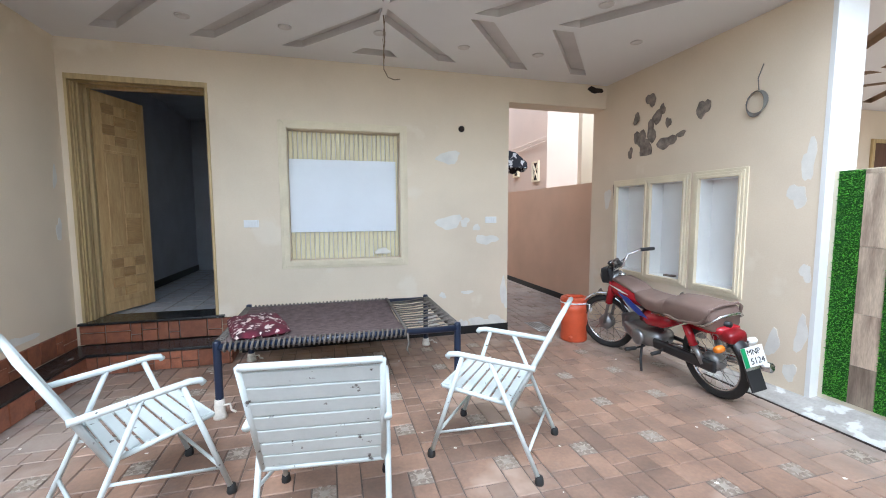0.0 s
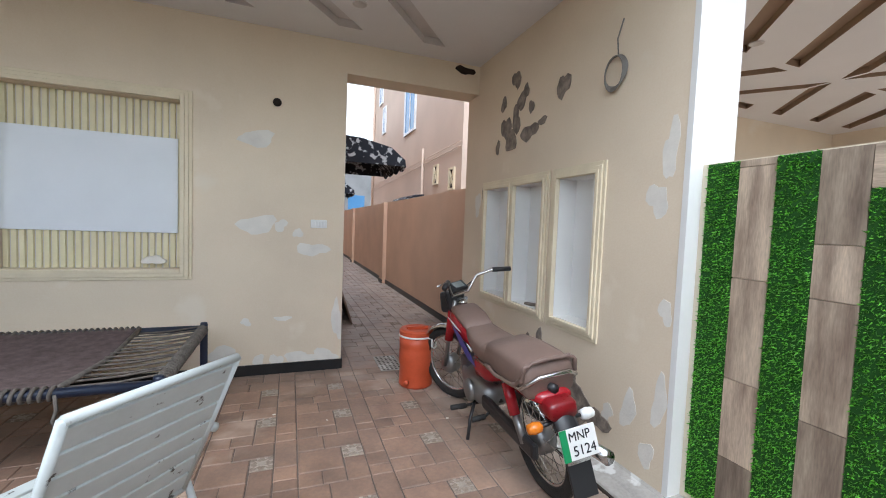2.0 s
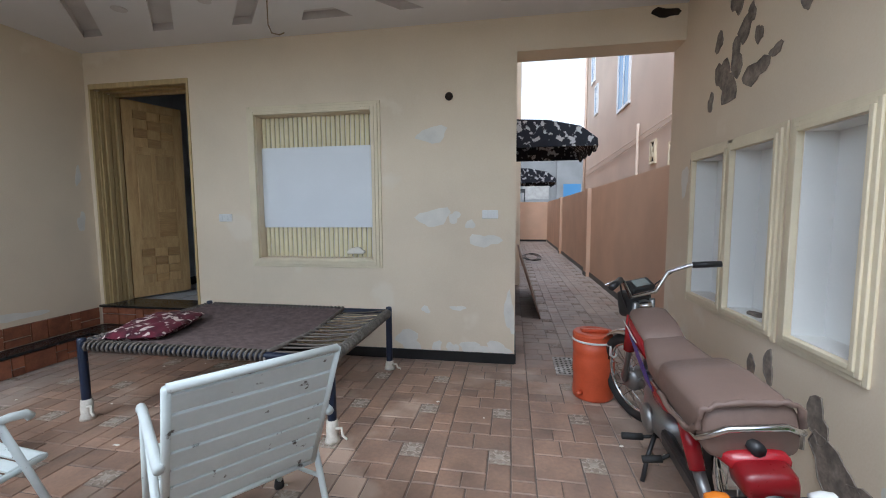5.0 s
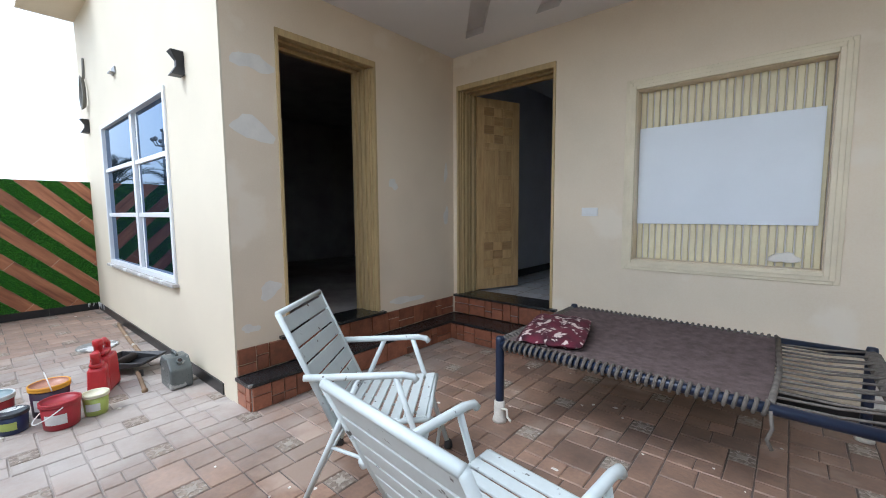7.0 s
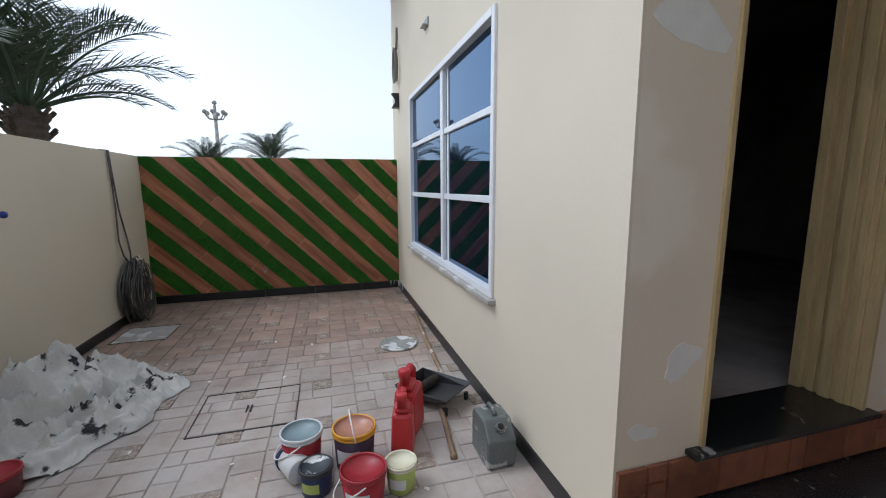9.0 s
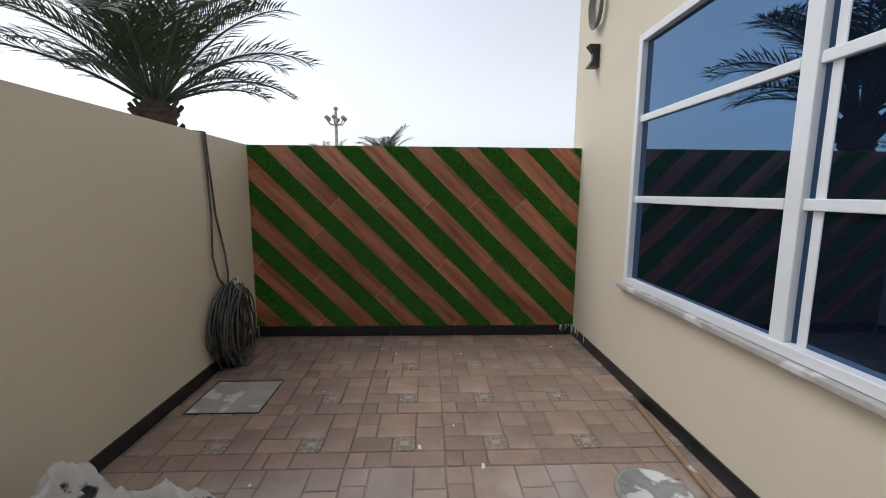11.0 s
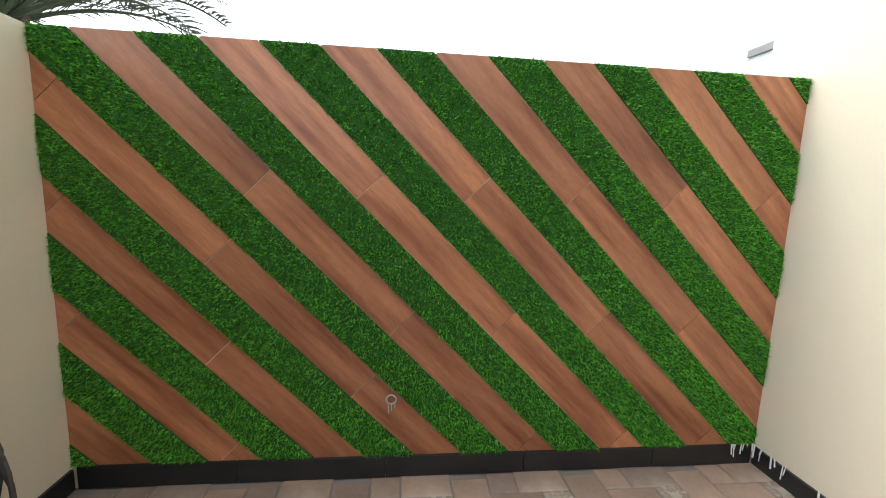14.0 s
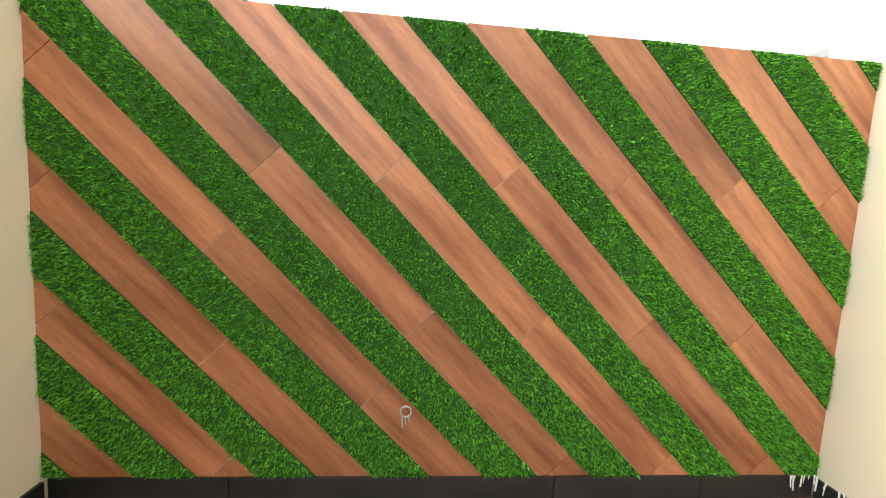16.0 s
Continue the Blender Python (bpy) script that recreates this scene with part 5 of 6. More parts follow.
def writing(text, size, m, parent, material):
    cu = bpy.data.curves.new("writing", "FONT")
    cu.body, cu.size, cu.extrude, cu.align_x, cu.align_y = text, size, 0.0008, "CENTER", "CENTER"
    ob = new("writing", cu)
    ob.matrix_world = m
    me = bpy.data.meshes.new_from_object(ob.evaluated_get(bpy.context.evaluated_depsgraph_get()))
    bpy.data.objects.remove(ob)
    me.materials.append(material)
    o = new("writing", me)
    o.parent = parent
    o.matrix_local = m
    return o


writing("MNP", 0.062, pose(0.005, -0.003, 0.033, 90, 0, 0), plate, M_INK)
writing("5124", 0.068, pose(0.022, -0.003, -0.036, 90, 0, 0), plate, M_INK)
bm = bmesh.new()
add_prism(bm, [(-0.05, 0.25), (0.05, 0.25), (0.06, 0.36), (-0.06, 0.36)], "y", -0.352, -0.346)
mesh_ob("plate_bracket", bm, M_CHROME, bike, bevel=0.003)

# the front end stands turned to the left
STEER = Matrix.Translation((0, FW - 0.13, 0)) @ Matrix.Rotation(radians(28), 4, "Z") @ Matrix.Translation((0, 0.13 - FW, 0))
for part in bike.children:
    kind_name = part.name.split(".")[0]
    if kind_name in ("front_fender", "fork", "fork_cover", "handlebar", "grip", "lever", "cable", "headlamp", "headlamp_lens", "instrument_panel", "dial") or (kind_name == "wheel" and part.location.y > 0.5):
        part.matrix_local = STEER @ Matrix.Translation(part.location)

# ---- painter's things ----
def bucket(m, r0, r1, h, body, rim, label, inner, band=None, handle=True, group="paint buckets"):
    r = root("paint_bucket", m, label, "paint bucket", group)
    bm = bmesh.new()
    add_lathe(bm, [(r0 * 0.9, 0.0), (r0, 0.006), (r1, h * 0.9)], 28, cap=True)
    mesh_ob("body", bm, body, r, smooth=True)
    bm = bmesh.new()
    add_lathe(bm, [(r1 + 0.001, h * 0.84), (r1 + 0.006, h * 0.85), (r1 + 0.006, h * 0.89), (r1 + 0.003, h * 0.9), (r1 + 0.006, h * 0.92), (r1 + 0.006, h * 0.99), (r1 + 0.001, h), (r1 - 0.004, h * 0.97), (r1 - 0.006, h * 0.86)], 28, cap=False)
    mesh_ob("rim", bm, rim, r, smooth=True)
    bm = bmesh.new()
    add_lathe(bm, [(r1 - 0.005, h * 0.985), (r1 - 0.007, h * 0.905), (0.001, h * 0.903)], 28, cap=False)
    mesh_ob("inside", bm, inner, r, smooth=True)
    if band:
        bm = bmesh.new()
        a0, a1 = band[1]
        pts = [radians(a0 + (a1 - a0) * k / 8) for k in range(9)]
        lo = [bm.verts.new(((r0 + (r1 - r0) * 0.3 + 0.002) * math.cos(a), (r0 + (r1 - r0) * 0.3 + 0.002) * math.sin(a), h * 0.24)) for a in pts]
        hi = [bm.verts.new(((r0 + (r1 - r0) * 0.65 + 0.002) * math.cos(a), (r0 + (r1 - r0) * 0.65 + 0.002) * math.sin(a), h * 0.6)) for a in pts]
        for k in range(8):
            bm.faces.new((lo[k], lo[k + 1], hi[k + 1], hi[k]))
        mesh_ob("paper_label", bm, band[0], r)
    if handle:
        bm = bmesh.new()
        dz = handle if handle is not True else -0.09
        add_tube(bm, [((r1 + 0.008) * math.cos(a), -0.02 * math.sin(a) - (0.11 if dz < 0 else 0.0) * math.sin(a), h * 0.86 + dz * math.sin(a)) for a in np.linspace(0, math.pi, 15)], 0.0035, 6)
        mesh_ob("handle", bm, M_PLASTIC, r, smooth=True)
    return r


C_RED, C_PURP = plain("red_label", (0.35, 0.02, 0.03), 0.4), plain("dark_purple_label", (0.04, 0.02, 0.045), 0.4)
C_YEL, C_GREYP = plain("yellow_plastic", (0.75, 0.36, 0.03), 0.4), plain("grey_blue_paint", (0.26, 0.34, 0.36), 0.35)
C_PINK, C_LIME = plain("peach_liquid_paint", (0.55, 0.27, 0.18), 0.3), plain("lime_label", (0.42, 0.5, 0.12), 0.4)
C_LBL, C_CREAM = plain("pale_label", (0.7, 0.7, 0.68), 0.5), plain("cream_plastic", (0.72, 0.68, 0.5), 0.4)
C_NAVY = plain("navy_label", (0.015, 0.03, 0.09), 0.4)
face = (-60, 10)
bucket(pose(-2.86, 1.20, 0), 0.085, 0.095, 0.19, C_RED, plain("white_plastic", (0.7, 0.72, 0.72), 0.4), "red labelled bucket of grey-blue paint", C_GREYP, (C_LBL, face))
bucket(pose(-2.80, 1.45, 0), 0.09, 0.10, 0.205, C_PURP, C_YEL, "dark labelled bucket with yellow rim and peach paint", C_PINK, (C_LBL, face), 0.10)
bucket(pose(-2.53, 1.47, 0), 0.085, 0.095, 0.17, C_RED, C_RED, "open red plastic bucket", C_RED, (C_LBL, face))
bucket(pose(-2.57, 1.64, 0), 0.06, 0.068, 0.14, C_LIME, C_CREAM, "small lime and cream paint pot", C_CREAM, (C_LBL, face), False)
bucket(pose(-2.66, 1.27, 0), 0.065, 0.07, 0.13, C_NAVY, plain("black_rim", (0.03, 0.035, 0.04), 0.4), "small navy paint tin with messy lid", mat("splashed_lid", (0.05, 0.06, 0.07), 0.5, 0.1, 20, 60, 0.1, stain=(0.8, 0.8, 0.78), stain_at=0.5, wide=14), (C_LIME, face), False)
bucket(pose(-2.72, 1.20, 0.062, 0, -90, 25), 0.06, 0.062, 0.15, C_LBL, C_NAVY, "white and navy paint tin lying on its side", C_NAVY, (C_NAVY, (100, 170)), False)
bucket(pose(-3.02, -0.1, 0), 0.08, 0.085, 0.12, plain("maroon_label", (0.10, 0.015, 0.02), 0.4), C_RED, "maroon labelled paint bucket under the dust sheet", C_RED, (C_LBL, face), False)
C_CAN = plain("red_can_plastic", (0.5, 0.03, 0.035), 0.35)


def jug(m):
    r = root("red_jug", m, "red plastic oil jug with hollow handle", "jug", "red jugs")
    bm = bmesh.new()
    add_box(bm, -0.05, 0.05, -0.085, 0.085, 0, 0.2)
    for v in bm.verts:
        if v.co.z > 0.1:
            v.co.y = v.co.y * 0.75 + 0.01
            v.co.x *= 0.9
    add_box(bm, -0.035, 0.035, -0.055, 0.03, 0.198, 0.235)
    mesh_ob("body", bm, C_CAN, r, bevel=0.018)
    bm = bmesh.new()
    add_tube(bm, [(0, 0.06, 0.18), (0, 0.065, 0.25), (0, 0.03, 0.275), (0, -0.03, 0.255)], 0.015, 10)
    mesh_ob("handle", bm, C_CAN, r, smooth=True)
    bm = bmesh.new()
    add_lathe(bm, [(0.02, 0.23), (0.02, 0.262), (0.024, 0.264), (0.024, 0.292), (0.02, 0.296), (0.001, 0.296)], 16, pose(0, -0.045, 0))
    mesh_ob("cap", bm, C_CAN, r, smooth=True)
    return r


jg = jug(pose(-2.84, 1.70, 0, 0, 0, 75) @ Matrix.Scale(1.15, 4))
copy_thing(jg, pose(-3.0, 1.76, 0, 0, 0, 60) @ Matrix.Scale(1.15, 4))
# translucent grey canister
M_CAN = plain("cloudy_grey_plastic", (0.12, 0.135, 0.13), 0.3, stain=(0.4, 0.4, 0.38), stain_at=0.6, wide=12)
can = root("jerry_can", pose(-2.66, 2.13, 0, 0, 0, 0) @ Matrix.Scale(0.88, 4), "cloudy grey plastic jerry can standing by the wall", "jerry can")
bm = bmesh.new()
prof = [(-0.13, 0.0), (0.11, 0.0), (0.13, 0.02), (0.13, 0.17), (0.05, 0.26), (-0.10, 0.26), (-0.13, 0.23)]
add_prism(bm, prof, "y", -0.085, 0.085)
mesh_ob("body", bm, M_CAN, can, bevel=0.02)
bm = bmesh.new()
add_lathe(bm, [(0.026, -0.01), (0.026, 0.028), (0.018, 0.03), (0.018, 0.01), (0.001, 0.01)], 16, pose(0.085, 0.0, 0.222, 0, 42, 0))
mesh_ob("spout", bm, M_CAN, can, smooth=True)
bm = bmesh.new()
add_lathe(bm, [(0.017, 0.0), (0.001, 0.0005)], 16, pose(0.103, 0.0, 0.243, 0, 42, 0), cap=False)
mesh_ob("spout_opening", bm, M_HOLE, can)
bm = bmesh.new()
add_tube(bm, [(-0.09, 0, 0.255), (-0.07, 0, 0.285), (0.0, 0, 0.285), (0.02, 0, 0.26)], 0.012, 8)
mesh_ob("handle", bm, M_CAN, can, smooth=True)
# roller tray and rollers
tray = root("roller_tray", pose(-3.28, 1.98, 0.0, 0, 0, 40), "black plastic paint roller tray with wet black paint", "roller tray")
bm = bmesh.new()
o = [(-0.2, -0.15), (0.2, -0.15), (0.2, 0.15), (-0.2, 0.15)]
b0 = [bm.verts.new((x * 0.85, y * 0.85, 0.03 + (0.05 if x > 0 else 0))) for x, y in o]
t0 = [bm.verts.new((x, y, 0.11)) for x, y in o]
bm.faces.new(b0)
for i in range(4):
    bm.faces.new((b0[i], b0[(i + 1) % 4], t0[(i + 1) % 4], t0[i]))
ob = mesh_ob("pan", bm, M_BLK, tray)
sd = ob.modifiers.new("thick", "SOLIDIFY")
sd.thickness = 0.006
bm = bmesh.new()
for x, y in ((0.17, -0.12), (0.17, 0.12), (-0.15, -0.11), (-0.15, 0.11)):
    add_box(bm, x - 0.01, x + 0.01, y - 0.012, y + 0.012, 0.0, 0.05)
mesh_ob("foot", bm, M_BLK, tray)
bm = bmesh.new()
add_lathe(bm, [(0.01, -0.11), (0.03, -0.11), (0.032, -0.1), (0.032, 0.1), (0.03, 0.11), (0.01, 0.11)], 16, pose(-0.06, 0, 0.085, 90, 0, 0))
mesh_ob("roller_sleeve", bm, M_HOLE, tray, smooth=True)
M_POLE = mat("worn_wood_pole", (0.3, 0.2, 0.12), 0.7, 0.15, 8, 40, 0.2, stain=(0.5, 0.46, 0.4), stain_at=0.6, wide=10)
bm = bmesh.new()
add_tube(bm, [(-2.69, 1.93, 0.016), (-3.1, 1.98, 0.03)], 0.015, 10)
add_tube(bm, [(-2.69, 1.93, 0.016), (-2.68, 1.928, 0.016)], 0.02, 10)
tagged(mesh_ob("wooden_pole", bm, M_POLE, smooth=True), "brown wooden roller handle lying on the pavers", "pole")
bm = bmesh.new()
add_tube(bm, [(-3.55, 2.12, 0.018), (-4.3, 2.17, 0.016), (-5.1, 2.24, 0.016)], 0.017, 10)
tagged(mesh_ob("wooden_pole", bm, M_POLE, smooth=True), "worn wooden extension pole lying along the wall", "pole")
bm = bmesh.new()
add_lathe(bm, [(0.16, 0.0), (0.165, 0.006), (0.16, 0.018), (0.145, 0.02), (0.14, 0.013), (0.001, 0.012)], 32)
M_LID = mat("paint_crusted_lid", (0.3, 0.3, 0.28), 0.7, 0.15, 10, 50, 0.4, stain=(0.66, 0.66, 0.64), stain_at=0.52, wide=8)
lid = tagged(mesh_ob("bucket_lid", bm, M_LID, smooth=True), "round grey bucket lid crusted with white paint", "bucket lid")
lid.location = (-4.27, 1.92, 0.001)

# dust sheet: crumpled cloth heap
M_SHEET = mat("stained_sheet", (0.62, 0.6, 0.55), 0.9, 0.08, 6, 90, 0.3, stain=(0.03, 0.03, 0.03), stain_at=0.59, wide=9, col2=(0.5, 0.49, 0.46))
bm = bmesh.new()
NN = 130
vg = []
for j in range(NN + 1):
    row = []
    for i in range(NN + 1):
        u, v = 2 * i / NN - 1, 2 * j / NN - 1
        x, y = -3.72 + 0.62 * u, -0.12 + 0.52 * v
        rr = math.hypot(u, v)
        edge_r = 0.93 + 0.10 * math.sin(3 * math.atan2(v, u) + 1) + 0.06 * math.sin(7 * math.atan2(v, u))
        if rr > edge_r:
            k = edge_r / rr
            x, y = -3.72 + 0.62 * u * k, -0.12 + 0.52 * v * k
            rr = edge_r
        wx, wy = x + 0.14 * noise.noise(Vector((x * 3, y * 3, 1.3))), y + 0.14 * noise.noise(Vector((x * 3, y * 3, 7.7)))
        ridge = (1 - abs(noise.noise(Vector((wx * 4.2 + wy * 2, wy * 5.5, 3))))) ** 4
        crease = (1 - abs(noise.noise(Vector((wx * 11, wy * 9 - wx * 4, 6))))) ** 5
        lump = 0.25 * math.exp(-((x + 4.02) ** 2 + (y + 0.36) ** 2) / 0.12) + 0.26 * math.exp(-((x + 3.5) ** 2 + (y + 0.34) ** 2) / 0.06) + 0.05 * math.exp(-((x + 3.45) ** 2 + (y - 0.1) ** 2) / 0.06)
        h = (lump + (0.09 + 0.3 * lump) * (ridge - 0.3) + 0.045 * crease + 0.012 * noise.noise(Vector((x * 24, y * 24, 9)))) * max(0, 1 - (rr / edge_r) ** 8) + 0.008
        h = max(h, 0.004)
        wr = 0.035 * noise.noise(Vector((x * 9, y * 9, 5)))
        row.append(bm.verts.new((x + wr, max(y + wr, LEFT + 0.02), h)))
    vg.append(row)
for j in range(NN):
    for i in range(NN):
        a, b, c, d = vg[j][i], vg[j][i + 1], vg[j + 1][i + 1], vg[j + 1][i]
        try:
            bm.faces.new((a, b, c, d))
        except ValueError:
            pass
bmesh.ops.dissolve_degenerate(bm, dist=0.0005, edges=bm.edges)
tagged(mesh_ob("dust_sheet", bm, M_SHEET, smooth=True), "crumpled white dust sheet smeared with black paint", "dust sheet")

# ---- manholes and drain ----
def cover(x0, x1, y0, y1, label, name):
    r = setting(root(name, pose(0, 0, 0), label, "manhole cover"), label, "manhole cover")
    bm = bmesh.new()
    for b in ((x0, x1, y0, y0 + 0.006), (x0, x1, y1 - 0.006, y1), (x0, x0 + 0.006, y0 + 0.006, y1 - 0.006), (x1 - 0.01, x1, y0 + 0.006, y1 - 0.006)):
        add_box(bm, *b, -0.005, 0.004)
    mesh_ob("edge", bm, M_BLACK, r)
    return r


mh = cover(-3.745, -3.255, 0.56, 1.14, "paved manhole cover with dark steel edge", "manhole_cover")
bm = bmesh.new()
for s in (-0.012, 0.012):
    add_box(bm, -3.54, -3.46, 0.85 + s - 0.005, 0.85 + s + 0.005, 0.0, 0.006)
mesh_ob("lifting_slot", bm, M_BLACK, mh)
cover(-5.43, -5.0, -0.54, -0.09, "grey concrete manhole cover with dark edge", "manhole_cover_small")
setting(box("manhole_plate", -5.42, -5.01, -0.53, -0.10, -0.01, 0.0025, M_CONC), "grey concrete manhole plate", "manhole cover")
bm = bmesh.new()
add_box(bm, 2.585, 2.80, 4.45, 4.86, 0.0, 0.004)
dr = setting(mesh_ob("drain_grate", bm, M_CONC, bevel=0.002), "pale perforated drain grate in the paving", "drain")
bm = bmesh.new()
for i in range(5):
    for j in range(9):
        add_lathe(bm, [(0.012, 0.0042), (0.001, 0.0052)], 8, pose(2.615 + 0.039 * i, 4.48 + 0.044 * j, 0), cap=False)
ob = mesh_ob("holes", bm, M_HOLE, dr)
tagged(ob, kind="stuff")

# ---- cable on the yard wall ----
M_CABLE = mat("black_grey_cable", (0.05, 0.047, 0.045), 0.6, 0.15, 12, 80, 0.2, col2=(0.14, 0.13, 0.12))
bm = bmesh.new()
rn = random.Random(11)
cx, cz = -5.70, 0.33
for k in range(34):
    rx, rz = rn.uniform(0.11, 0.25), rn.uniform(0.2, 0.33)
    ox, oz, off = rn.uniform(-0.03, 0.03), rn.uniform(-0.03, 0.03), rn.uniform(0.015, 0.19)
    ph, am = rn.uniform(0, 6.28), rn.uniform(0.005, 0.02)
    pts = []
    for a in np.linspace(0, 2 * math.pi, 29)[:-1]:
        pinch = 1 - 0.55 * max(0, math.sin(a)) ** 4
        pts.append((cx + ox + rx * pinch * math.cos(a) + am * math.sin(3 * a + ph), LEFT + off + 0.01 * math.sin(2 * a + ph), max(0.015, cz + oz + rz * math.sin(a) + am * math.sin(2 * a + ph))))
    add_tube(bm, pts, rn.choice((0.005, 0.006, 0.008)), 6, True)
coil = tagged(mesh_ob("cable_bundle", bm, M_CABLE, smooth=True), "large looped bundle of black cable hung on the wall", "cable")
bm = bmesh.new()
for s in (-1, 1):
    add_tube(bm, [(-5.63 + 0.01 * s, LEFT - 0.10, WALLTOP + 0.012), (-5.63 + 0.012 * s, LEFT + 0.015, WALLTOP + 0.006), (-5.64 + 0.016 * s, LEFT + 0.02, 1.5), (-5.67 + 0.03 * s, LEFT + 0.02, 1.15), (-5.70 + 0.09 * s, LEFT + 0.025, 0.85), (-5.71 + 0.075 * s, LEFT + 0.04, 0.70), (-5.72 + 0.03 * s, LEFT + 0.05, 0.63)], 0.008, 8)
add_tube(bm, [(-5.72, LEFT + 0.08, 0.64), (-5.62, LEFT + 0.1, 0.65), (-5.60, LEFT + 0.11, 0.63), (-5.63, LEFT + 0.1, 0.615), (-5.72, LEFT + 0.08, 0.62)], 0.007, 6)
mesh_ob("strand", bm, M_CABLE, coil, smooth=True)
bm = bmesh.new()
add_tube(bm, [(-5.75, LEFT + 0.13, 0.68), (-5.72, LEFT + 0.135, 0.62), (-5.735, LEFT + 0.13, 0.55)], 0.005, 6)
add_tube(bm, [(-5.69, LEFT + 0.13, 0.64), (-5.73, LEFT + 0.135, 0.615)], 0.005, 6)
mesh_ob("tie", bm, M_PLASTIC, coil, smooth=True)
bm = bmesh.new()
add_lathe(bm, [(0.008, 0), (0.008, 0.03), (0.02, 0.032), (0.024, 0.045), (0.018, 0.06), (0.001, 0.062)], 12, pose(-4.14, LEFT, 1.2, -90, 0, 0))
tagged(mesh_ob("wall_tap", bm, M_BLUE, smooth=True), "small blue capped pipe stub on the wall", "pipe cap")


# ---- wall lamps and cable on the house front ----
def sconce(m):
    r = root("wall_lamp", m, "small black hourglass wall lamp, unlit", "wall lamp", "wall lamps on the house front")
    bm = bmesh.new()
    rings = []
    for z, w, d in ((-0.085, 0.045, 0.09), (-0.02, 0.02, 0.05), (0.02, 0.02, 0.05), (0.085, 0.045, 0.09)):
        rings.append([bm.verts.new(p) for p in ((-w, -0.005, z), (w, -0.005, z), (w, -d, z), (-w, -d, z))])
    for p, q in zip(rings, rings[1:]):
        for k in range(4):
            bm.faces.new((p[k], p[(k + 1) % 4], q[(k + 1) % 4], q[k]))
    bm.faces.new(rings[0]); bm.faces.new(rings[-1])
    mesh_ob("shade", bm, M_BLK, r, bevel=0.003)
    box("back_plate", -0.03, 0.03, -0.006, 0.0, -0.06, 0.06, M_BLK, r)
    return r


sc = sconce(pose(-2.62, FRONT, 2.375))
copy_thing(sc, pose(-6.08, FRONT, 2.41))
bm = bmesh.new()
add_box(bm, -4.68, -4.54, FRONT - 0.012, FRONT, 2.74, 2.81)
add_box(bm, -4.66, -4.56, FRONT - 0.05, FRONT - 0.012, 2.745, 2.757)
tagged(mesh_ob("wall_bracket", bm, M_STEEL, bevel=0.002), "small grey metal bracket on the house front", "bracket")
bm = bmesh.new()
for k in range(7):
    add_tube(bm, [(-6.07 + (0.08 + 0.006 * k) * math.cos(a) * (1 - 0.5 * max(0, math.sin(a))), FRONT - 0.02 - 0.006 * k, 2.82 + (0.17 + 0.006 * k) * math.sin(a)) for a in np.linspace(0, 6.28, 25)[:-1]], 0.005, 6, True)
add_tube(bm, [(-6.07, FRONT - 0.01, 3.25), (-6.07, FRONT - 0.02, 3.0)], 0.014, 8)
tagged(mesh_ob("cable_coil", bm, M_WIRE, smooth=True), "coiled grey cable hanging on the house front", "cable")

# ---- beyond the walls ----
M_FROND = mat("palm_leaf", (0.055, 0.085, 0.045), 0.6, 0.15, 5, 40, 0.1, rnd=0.3)
M_TRUNK = mat("palm_trunk", (0.1, 0.075, 0.055), 0.95, 0.2, 10, 30, 0.8)


